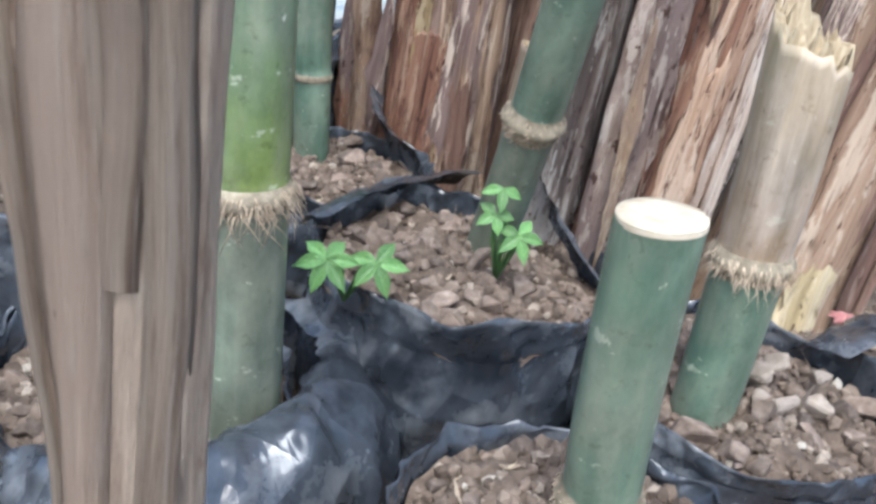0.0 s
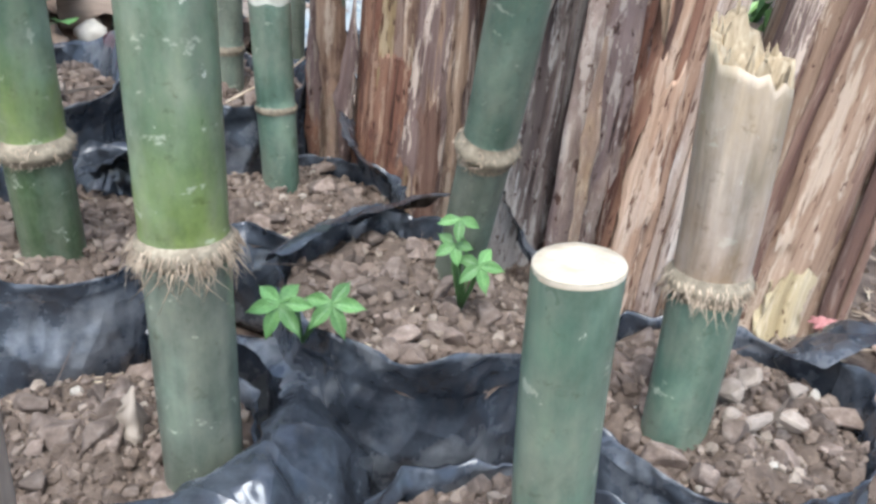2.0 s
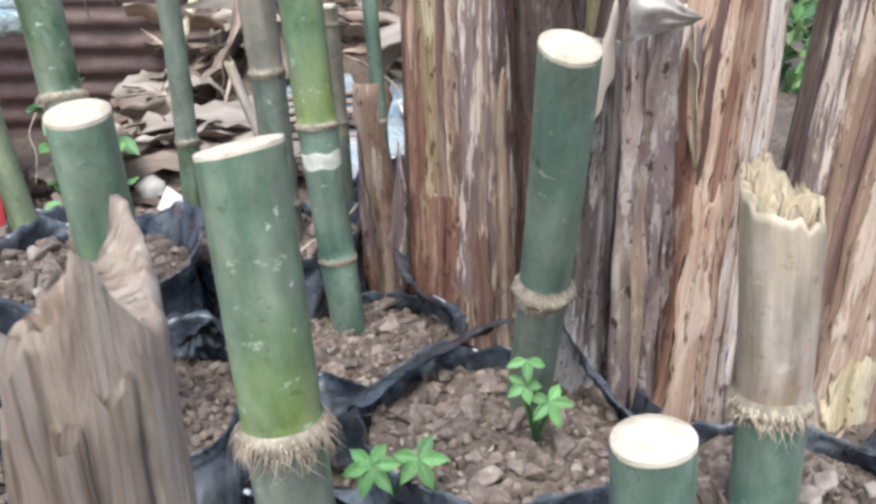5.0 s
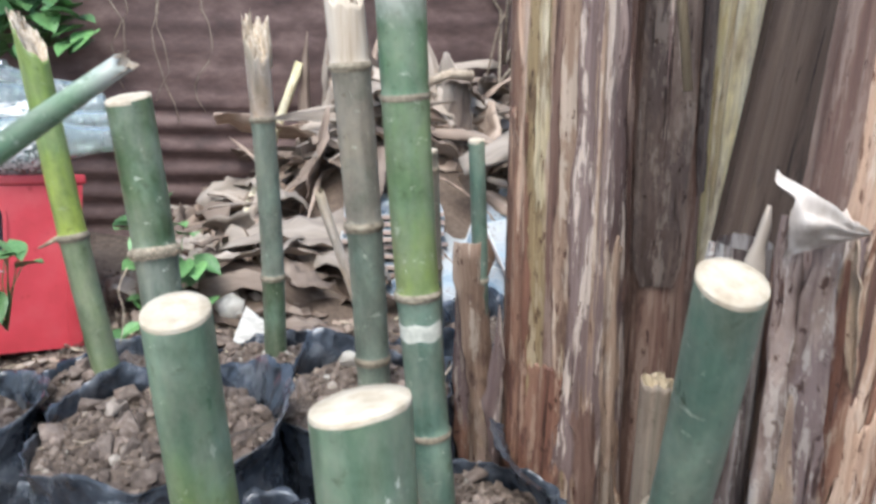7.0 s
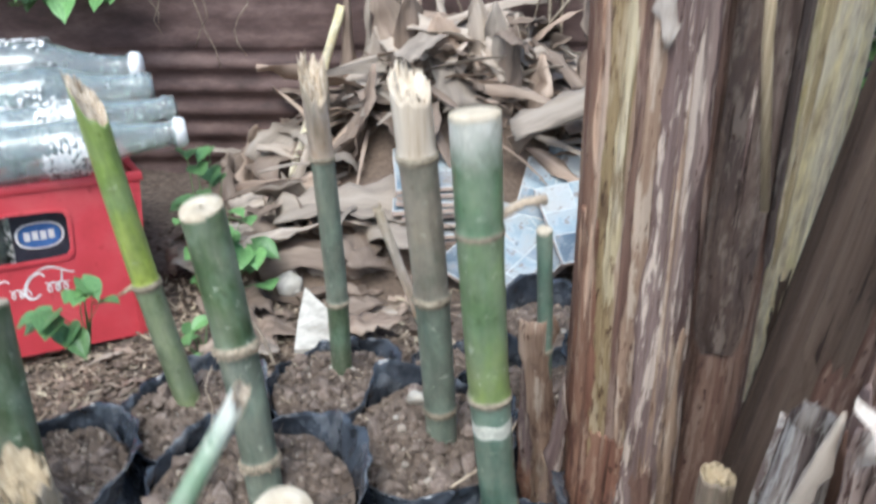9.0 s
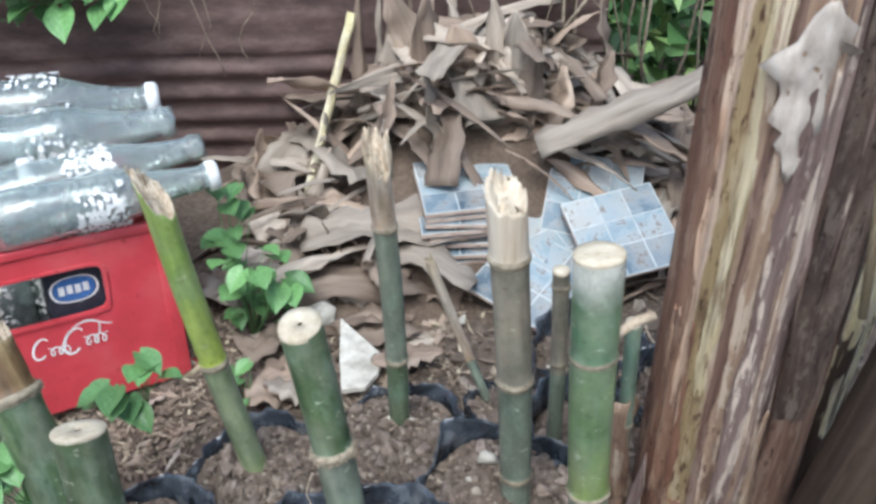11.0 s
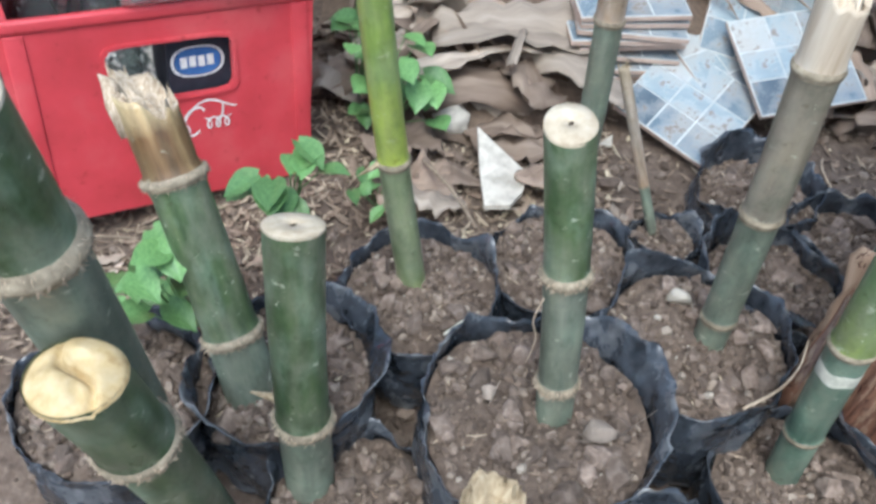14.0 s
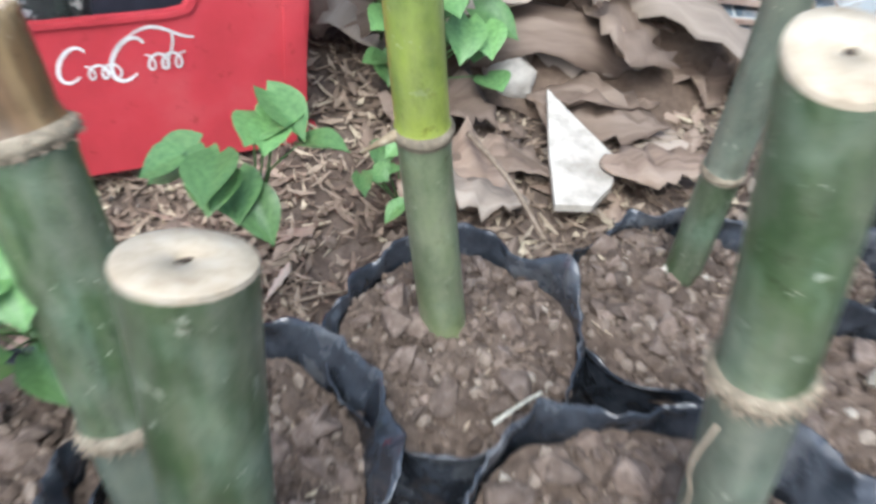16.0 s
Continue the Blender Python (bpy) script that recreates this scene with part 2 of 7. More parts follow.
def trunk_mat(name, bands, flake=(0.60, 0.50, 0.38), flakes=0.8, patch=(0.23, 0.165, 0.15), spots=0.35, worn=1.0, wide=(36, 1.6, 1)):
    """Dead sheaths: long bands of colour, dull patches, flaking pale skin, dark cracks and spots."""
    m, n, l, b = mat(name, 0.72)
    t = n.new("ShaderNodeTexNoise")
    t.inputs["Scale"].default_value = 1.0
    t.inputs["Detail"].default_value = 3.0
    t.inputs["Distortion"].default_value = 0.6
    l.new(coords(n, l, "UV", wide), t.inputs["Vector"])
    c = ramp(n, l, t.outputs["Fac"], bands)
    fine = noise_tex(n, l, coords(n, l, "UV", (95, 26, 1)), 1.0, 8, 0.7)
    c = mixc(n, l, 1.0, c, ramp(n, l, fine, [(0.34, (0.55, 0.47, 0.43)), (0.5, (0.93, 0.91, 0.89)), (0.64, (1.18, 1.18, 1.16))]), "MULTIPLY")
    grain = noise_tex(n, l, coords(n, l, "UV", (420, 9, 1)), 1.0, 4, 0.7)
    c = mixc(n, l, 1.0, c, ramp(n, l, grain, [(0.3, (0.80, 0.77, 0.75)), (0.6, (1.06, 1.06, 1.06))]), "MULTIPLY")
    dull = noise_tex(n, l, coords(n, l, "UV", (15, 3.2, 1)), 1.0, 7, 0.68)
    c = mixc(n, l, ramp(n, l, dull, [(0.52, (0, 0, 0)), (0.56, (0.85, 0.85, 0.85))]), c, patch)
    fl = noise_tex(n, l, coords(n, l, "UV", (70, 12, 1)), 1.0, 9, 0.76)
    c = mixc(n, l, ramp(n, l, fl, [(0.535, (0, 0, 0)), (0.552, (flakes,) * 3)]), c, flake)
    ck = noise_tex(n, l, coords(n, l, "UV", (120, 8, 1)), 1.0, 6, 0.72)
    c = mixc(n, l, worn, c, ramp(n, l, ck, [(0.375, (0.20, 0.12, 0.095)), (0.43, (1, 1, 1))]), "MULTIPLY")
    sp = noise_tex(n, l, coords(n, l, "UV", (170, 75, 1)), 1.0, 4, 0.65)
    c = mixc(n, l, 1.0, c, ramp(n, l, sp, [(spots, (0.25, 0.16, 0.12)), (spots + 0.04, (1, 1, 1))]), "MULTIPLY")
    c = shade_vary(n, l, c, 0.85, 1.15)
    l.new(c, b.inputs["Base Color"])
    hs = n.new("ShaderNodeMath")
    hs.operation = "ADD"
    l.new(fl, hs.inputs[0])
    l.new(ck, hs.inputs[1])
    bump(n, l, b, hs.outputs[0], 1.0, 0.006)
    return m


CREAM, TAN, ORANGE = (0.68, 0.55, 0.39), (0.44, 0.305, 0.20), (0.46, 0.26, 0.14)
BARK_DARK = trunk_mat("sheath_dark", [(0.3, (0.018, 0.012, 0.009)), (0.5, (0.048, 0.034, 0.025)), (0.72, (0.115, 0.085, 0.060))], flake=(0.14, 0.105, 0.08), flakes=0.45, patch=(0.035, 0.026, 0.021))
BARK_PALE = trunk_mat("sheath_pale", [(0.28, ORANGE), (0.40, TAN), (0.47, CREAM), (0.56, (0.66, 0.50, 0.35)), (0.68, (0.60, 0.45, 0.31))], flakes=0.6, patch=(0.36, 0.25, 0.19))
BARK_RED = trunk_mat("sheath_red", [(0.3, (0.12, 0.045, 0.028)), (0.5, (0.30, 0.15, 0.09)), (0.72, (0.46, 0.31, 0.20))], flakes=0.5)
BARK_PURPLE = trunk_mat("sheath_purplish", [(0.3, (0.10, 0.068, 0.058)), (0.45, (0.25, 0.18, 0.155)), (0.55, (0.42, 0.33, 0.28)), (0.7, (0.20, 0.14, 0.12))], flake=(0.62, 0.54, 0.46), flakes=0.7)
BARK_MID = trunk_mat("sheath_dull", [(0.3, (0.055, 0.038, 0.030)), (0.45, (0.14, 0.10, 0.082)), (0.55, (0.23, 0.175, 0.145)), (0.7, (0.11, 0.078, 0.064))], flake=(0.36, 0.30, 0.25), flakes=0.5, patch=(0.10, 0.072, 0.062))
BARK_WHITE = trunk_mat("sheath_whitish", [(0.36, (0.075, 0.052, 0.046)), (0.48, (0.26, 0.20, 0.18)), (0.56, (0.66, 0.61, 0.56))], flake=(0.66, 0.62, 0.57), flakes=0.9, patch=(0.12, 0.09, 0.08))
BARK_YELLOW = trunk_mat("sheath_yellow", [(0.35, (0.66, 0.56, 0.27)), (0.48, (0.78, 0.71, 0.45)), (0.6, (0.82, 0.77, 0.60)), (0.72, (0.70, 0.61, 0.30))], flake=(0.80, 0.75, 0.58), patch=(0.72, 0.66, 0.38), flakes=0.5, spots=0.28, worn=0.3)
BARK_WORN = trunk_mat("weathered_wood", [(0.33, (0.27, 0.185, 0.13)), (0.45, (0.52, 0.40, 0.30)), (0.54, (0.66, 0.55, 0.43)), (0.66, (0.56, 0.435, 0.335))], flake=(0.68, 0.58, 0.47), flakes=0.5, patch=(0.56, 0.425, 0.325), worn=0.25, spots=0.26)


def sheath_mat(name, deep, base, pale, stain=(0.10, 0.055, 0.04), stained=0.5, flake=None, flakes=0.0, specks=0.34):
    """One dead sheath: smooth skin with long faint streaks, brown stains, and skin peeling off in long flakes."""
    m, n, l, b = mat(name, 0.62)
    c = ramp(n, l, noise_tex(n, l, coords(n, l, "UV", (55, 1.6, 1)), 1.0, 4, 0.6), [(0.30, deep), (0.48, base), (0.68, pale)])
    grain = noise_tex(n, l, coords(n, l, "UV", (520, 7, 1)), 1.0, 4, 0.7)
    c = mixc(n, l, 1.0, c, ramp(n, l, grain, [(0.32, (0.76, 0.72, 0.70)), (0.6, (1.06, 1.06, 1.06))]), "MULTIPLY")
    st = noise_tex(n, l, coords(n, l, "UV", (26, 6, 1)), 1.0, 8, 0.70)
    c = mixc(n, l, ramp(n, l, st, [(0.56, (0, 0, 0)), (0.61, (stained,) * 3)]), c, stain)
    fl = noise_tex(n, l, coords(n, l, "UV", (85, 10, 1)), 1.0, 8, 0.72)
    if flake:
        c = mixc(n, l, ramp(n, l, fl, [(0.535, (0, 0, 0)), (0.55, (flakes,) * 3)]), c, flake)
    rift = noise_tex(n, l, coords(n, l, "UV", (130, 3.5, 1)), 1.0, 5, 0.7)
    c = mixc(n, l, 1.0, c, ramp(n, l, rift, [(0.33, (0.20, 0.13, 0.10)), (0.39, (1, 1, 1))]), "MULTIPLY")
    sp = noise_tex(n, l, coords(n, l, "UV", (170, 42, 1)), 1.0, 5, 0.7)
    c = mixc(n, l, 1.0, c, ramp(n, l, sp, [(specks, (0.22, 0.13, 0.10)), (specks + 0.03, (1, 1, 1))]), "MULTIPLY")
    l.new(c, b.inputs["Base Color"])
    hs = n.new("ShaderNodeMath")
    hs.operation = "ADD"
    l.new(fl, hs.inputs[0])
    l.new(grain, hs.inputs[1])
    bump(n, l, b, hs.outputs[0], 0.7, 0.003)
    return m


S_RUST = sheath_mat("sheath_rusty", (0.095, 0.036, 0.025), (0.22, 0.108, 0.068), (0.38, 0.235, 0.155), (0.060, 0.024, 0.018), 0.75, (0.46, 0.33, 0.23), 0.5, 0.38)
S_OLIVE = sheath_mat("sheath_olive", (0.21, 0.145, 0.07), (0.37, 0.275, 0.145), (0.48, 0.39, 0.235), (0.09, 0.05, 0.028), 0.75, (0.54, 0.44, 0.30), 0.5, 0.41)
S_TAN = sheath_mat("sheath_tan", (0.20, 0.125, 0.080), (0.35, 0.240, 0.165), (0.47, 0.35, 0.255), (0.095, 0.050, 0.034), 0.75, (0.66, 0.56, 0.44), 0.5, 0.37)
S_PURPLE = sheath_mat("sheath_purple", (0.115, 0.074, 0.066), (0.195, 0.134, 0.118), (0.30, 0.225, 0.195), (0.085, 0.048, 0.040), 0.6, (0.66, 0.55, 0.45), 0.9, 0.36)
S_ORANGE = sheath_mat("sheath_orange", (0.32, 0.18, 0.108), (0.51, 0.345, 0.235), (0.65, 0.495, 0.37), (0.14, 0.052, 0.030), 0.85, (0.70, 0.58, 0.46), 0.5, 0.40)
S_CREAM = sheath_mat("sheath_cream", (0.40, 0.275, 0.20), (0.585, 0.455, 0.355), (0.70, 0.60, 0.50), (0.17, 0.085, 0.058), 0.75, (0.76, 0.67, 0.57), 0.75, 0.39)
# very dark sheath tone, with the shade among the trunks put into it
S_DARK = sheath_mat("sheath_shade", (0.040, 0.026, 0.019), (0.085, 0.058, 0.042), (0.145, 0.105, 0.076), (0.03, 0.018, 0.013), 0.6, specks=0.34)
S_UMBER = sheath_mat("sheath_umber", (0.085, 0.042, 0.030), (0.165, 0.095, 0.070), (0.28, 0.185, 0.14), (0.05, 0.025, 0.018), 0.6, (0.36, 0.27, 0.21), 0.5, 0.36)
S_STRAW = sheath_mat("sheath_straw", (0.33, 0.25, 0.125), (0.50, 0.41, 0.24), (0.64, 0.56, 0.38), (0.16, 0.10, 0.05), 0.75, (0.70, 0.62, 0.46), 0.5, 0.38)
DRYLEAF = plain_mat("dry_leaf", [(0.28, (0.15, 0.105, 0.075)), (0.5, (0.30, 0.225, 0.17)), (0.75, (0.45, 0.36, 0.28))], (60, 5, 1), 1.0, 0.75, "UV", 0.5, 0.002, (0.6, 1.35))
DRYLEAF_GREY = plain_mat("grey_dry_leaf", [(0.28, (0.19, 0.155, 0.125)), (0.5, (0.37, 0.31, 0.25)), (0.75, (0.54, 0.47, 0.39))], (60, 5, 1), 1.0, 0.75, "UV", 0.5, 0.002, (0.65, 1.3))
LEAF, _n, _l, _b = mat("leaf", 0.45)
_f = noise_tex(_n, _l, coords(_n, _l, "UV", (1, 1, 1)), 9, 4)
_c = shade_vary(_n, _l, ramp(_n, _l, _f, [(0.3, (0.085, 0.19, 0.060)), (0.7, (0.165, 0.31, 0.105))]), 0.7, 1.3)
_l.new(_c, _b.inputs["Base Color"])
_b.inputs["Subsurface Weight"].default_value = 0.0
bump(_n, _l, _b, _f, 0.3, 0.001)

RED, _n, _l, _b = mat("red_plastic", 0.42)
_f = noise_tex(_n, _l, coords(_n, _l, "Object", (1, 1, 1)), 14, 6)
_c = ramp(_n, _l, _f, [(0.25, (0.40, 0.038, 0.046)), (0.5, (0.53, 0.052, 0.066)), (0.8, (0.58, 0.11, 0.115))])
_d = noise_tex(_n, _l, coords(_n, _l, "Object", (1, 1, 1)), 70, 6, 0.7)
_c = mixc(_n, _l, 1.0, _c, ramp(_n, _l, _d, [(0.30, (0.72, 0.6, 0.55)), (0.40, (1, 1, 1))]), "MULTIPLY")
_l.new(_c, _b.inputs["Base Color"])
_l.new(ramp(_n, _l, _d, [(0.3, (0.62,) * 3), (0.6, (0.36,) * 3)]), _b.inputs["Roughness"])
bump(_n, _l, _b, _d, 0.1, 0.001)
WHITE = plain_mat("white_print", [(0.3, (0.62, 0.62, 0.60)), (0.6, (0.82, 0.82, 0.80))], s=160, rough=0.6)
BLUE = plain_mat("blue_label", [(0.3, (0.03, 0.09, 0.26)), (0.7, (0.06, 0.17, 0.42))], s=60, rough=0.5)
NAVY = plain_mat("dark_label", [(0.3, (0.012, 0.014, 0.022)), (0.7, (0.03, 0.032, 0.045))], s=60, rough=0.5)

GLASS, _n, _l, _b = mat("bottle_glass", 0.06)
_b.inputs["Base Color"].default_value = (0.90, 0.97, 0.95, 1)
_b.inputs["Transmission Weight"].default_value = 0.90
_b.inputs["IOR"].default_value = 1.48
_f = noise_tex(_n, _l, coords(_n, _l, "Object", (1, 1, 1)), 40, 5)
_l.new(ramp(_n, _l, _f, [(0.4, (0.05,) * 3), (0.7, (0.34,) * 3)]), _b.inputs["Roughness"])

RUST, _n, _l, _b = mat("rusty_sheet", 0.75)
_f = noise_tex(_n, _l, coords(_n, _l, "Object", (6, 6, 14)), 2.5, 8, 0.65)
_c = ramp(_n, _l, _f, [(0.28, (0.055, 0.034, 0.030)), (0.5, (0.115, 0.072, 0.062)), (0.72, (0.20, 0.135, 0.115))])
_l.new(_c, _b.inputs["Base Color"])
bump(_n, _l, _b, noise_tex(_n, _l, coords(_n, _l, "Object", (1, 1, 1)), 90, 5), 0.3, 0.002)
CERAMIC = plain_mat("ceramic_body", [(0.3, (0.42, 0.30, 0.24)), (0.7, (0.60, 0.50, 0.42))], s=60, rough=0.7)
GLAZES = []
for _k, (_a, _z) in enumerate([((0.15, 0.20, 0.24), (0.24, 0.30, 0.345)), ((0.28, 0.35, 0.385), (0.37, 0.43, 0.46)), ((0.38, 0.42, 0.42), (0.49, 0.52, 0.53)), ((0.09, 0.12, 0.15), (0.16, 0.20, 0.235))]):
    _g, _n, _l, _b = mat("glaze", 0.25)
    _c = ramp(_n, _l, noise_tex(_n, _l, coords(_n, _l, "Object", (1, 1, 1)), 32, 5), [(0.3, _a), (0.7, _z)])
    _d = noise_tex(_n, _l, coords(_n, _l, "Object", (1, 1, 1)), 15, 7, 0.72)
    _c = mixc(_n, _l, ramp(_n, _l, _d, [(0.44, (0, 0, 0)), (0.60, (0.62, 0.62, 0.62))]), _c, (0.40, 0.375, 0.335))
    _e = noise_tex(_n, _l, coords(_n, _l, "Object", (1, 1, 1)), 60, 6, 0.7)
    _c = mixc(_n, _l, ramp(_n, _l, _e, [(0.58, (0, 0, 0)), (0.62, (0.7, 0.7, 0.7))]), _c, (0.19, 0.145, 0.11))
    _l.new(_c, _b.inputs["Base Color"])
    _l.new(ramp(_n, _l, _d, [(0.42, (0.18,) * 3), (0.62, (0.7,) * 3)]), _b.inputs["Roughness"])
    GLAZES.append(_g)
GROUT = plain_mat("tile_line", [(0.3, (0.42, 0.46, 0.46)), (0.7, (0.58, 0.61, 0.61))], s=90, rough=0.5)


# ---------------------------------------------------------------- builders
rnd = random.Random(7)


def mesh_of(name, bm, material, smooth=True):
    me = bpy.data.meshes.new(name)
    bmesh.ops.recalc_face_normals(bm, faces=bm.faces)
    bm.to_mesh(me)
    bm.free()
    if smooth:
        for p in me.polygons:
            p.use_smooth = True
    for m in material if isinstance(material, (list, tuple)) else [material]:
        me.materials.append(m)
    return me


def part(name, bm, material, parent, label="", smooth=True):
    ob = new(name, mesh_of(name, bm, material, smooth))
    ob.parent = parent
    if parent is not None:
        ob.matrix_parent_inverse = parent.matrix_world.inverted()
    return tagged(ob, label)


def thing(name, at, label, category, group="", kind=""):
    e = new(name)
    e.empty_display_size = 0.02
    e.matrix_world = Matrix.Translation(at)
    bpy.context.view_layer.update()
    return tagged(e, label, category, group, kind)


def grid_faces(bm, rows, closed=True, uv=None):
    """Joins rows of vertices to a skin. uv: for each row its list of uv pairs."""
    lay = bm.loops.layers.uv.verify()
    for i in range(len(rows) - 1):
        a, b = rows[i], rows[i + 1]
        n = len(a)
        for j in range(n if closed else n - 1):
            k = (j + 1) % n
            f = bm.faces.new((a[j], a[k], b[k], b[j]))
            if uv:
                us = uv[i][j][0], (uv[i][j + 1][0])
                for lp, u in zip(f.loops, ((us[0], uv[i][j][1]), (us[1], uv[i][j][1]), (us[1], uv[i + 1][j][1]), (us[0], uv[i + 1][j][1]))):
                    lp[lay].uv = u


def frame_on(a, b):
    """An origin and three axes of a stem from a up to b."""
    w = (b - a).normalized()
    u = w.cross(Vector((0, 1, 0))).normalized()
    return u, w.cross(u).normalized(), w


def tube(points, radii, sides=8, cap=True):
    """A bent tapering tube through points."""
    bm = bmesh.new()
    rows, uv = [], []
    dist = 0.0
    for i, p in enumerate(points):
        p = Vector(p)
        a = Vector(points[max(i - 1, 0)])
        b = Vector(points[min(i + 1, len(points) - 1)])
        w = (b - a).normalized()
        u = w.cross(Vector((0.31, 0.2, 0.93) if abs(w.z) < 0.9 else (1, 0, 0))).normalized()
        v = w.cross(u)
        if i:
            dist += (p - Vector(points[i - 1])).length
        rows.append([bm.verts.new(p + radii[i] * (math.cos(t) * u + math.sin(t) * v)) for t in (2 * math.pi * k / sides for k in range(sides))])
        uv.append([(k / sides * 6.28 * radii[0], dist) for k in range(sides + 1)])
    grid_faces(bm, rows, True, uv)
    if cap:
        bm.faces.new(rows[0][::-1])
        bm.faces.new(rows[-1])
    return bm


def lump(bm, at, size, squash=0.75, jag=0.28, seed=0, detail=1):
    """An angular clod or stone."""
    r = random.Random(seed)
    res = bmesh.ops.create_icosphere(bm, subdivisions=detail, radius=1.0)
    turn = Euler((r.random() * 6, r.random() * 6, r.random() * 6)).to_matrix()
    sx, sy = r.uniform(0.75, 1.25), r.uniform(0.7, 1.1)
    off = Vector((r.random() * 50, r.random() * 50, r.random() * 50))
    for v in res["verts"]:
        d = 1 + jag * (noise.noise(v.co * 1.4 + off) * 1.6 + r.uniform(-0.35, 0.35))
        c = turn @ Vector((v.co.x * sx * d, v.co.y * sy * d, v.co.z * d * squash))
        v.co = Vector(at) + size * c


def shard_mesh(bm, at, size, squash, seed, points=13):
    """An angular clod: the hull of a few points in a rough block."""
    r = random.Random(seed)
    sx, sy = r.uniform(0.8, 1.35), r.uniform(0.7, 1.0)
    turn = Euler((r.uniform(-0.6, 0.6), r.uniform(-0.6, 0.6), r.random() * 6)).to_matrix()
    vs = []
    for k in range(points):
        p = Vector((r.gauss(0, 1), r.gauss(0, 1), r.gauss(0, 1))).normalized()
        q = max(abs(p.x), abs(p.y), abs(p.z)) ** -0.6
        vs.append(bm.verts.new(Vector(at) + size * (turn @ Vector((p.x * q * sx, p.y * q * sy, p.z * q * squash)))))
    out = bmesh.ops.convex_hull(bm, input=vs)
    bmesh.ops.delete(bm, geom=[g for g in out["geom_interior"] if isinstance(g, bmesh.types.BMVert)], context="VERTS")


def quick_lumps(items):
    """Many small clods in one mesh, from (place, size)."""
    ico = bmesh.new()
    bmesh.ops.create_icosphere(ico, subdivisions=1, radius=1.0)
    base = np.array([v.co[:] for v in ico.verts])
    tri = np.array([[v.index for v in f.verts] for f in ico.faces])
    ico.free()
    vs, fs = [], []
    g = np.random.RandomState(11)
    for k, (at, size) in enumerate(items):
        d = 1 + g.uniform(-0.30, 0.30, (len(base), 1))
        s = g.uniform(0.7, 1.25, 3)
        q = np.array(Euler(g.uniform(0, 6.28, 3)).to_matrix())
        vs.append((base * d * s) @ q.T * size + np.array(at))
        fs.append(tri + k * len(base))
    me = bpy.data.meshes.new("lumps")
    me.from_pydata(np.concatenate(vs).tolist(), [], np.concatenate(fs).tolist())
    return me


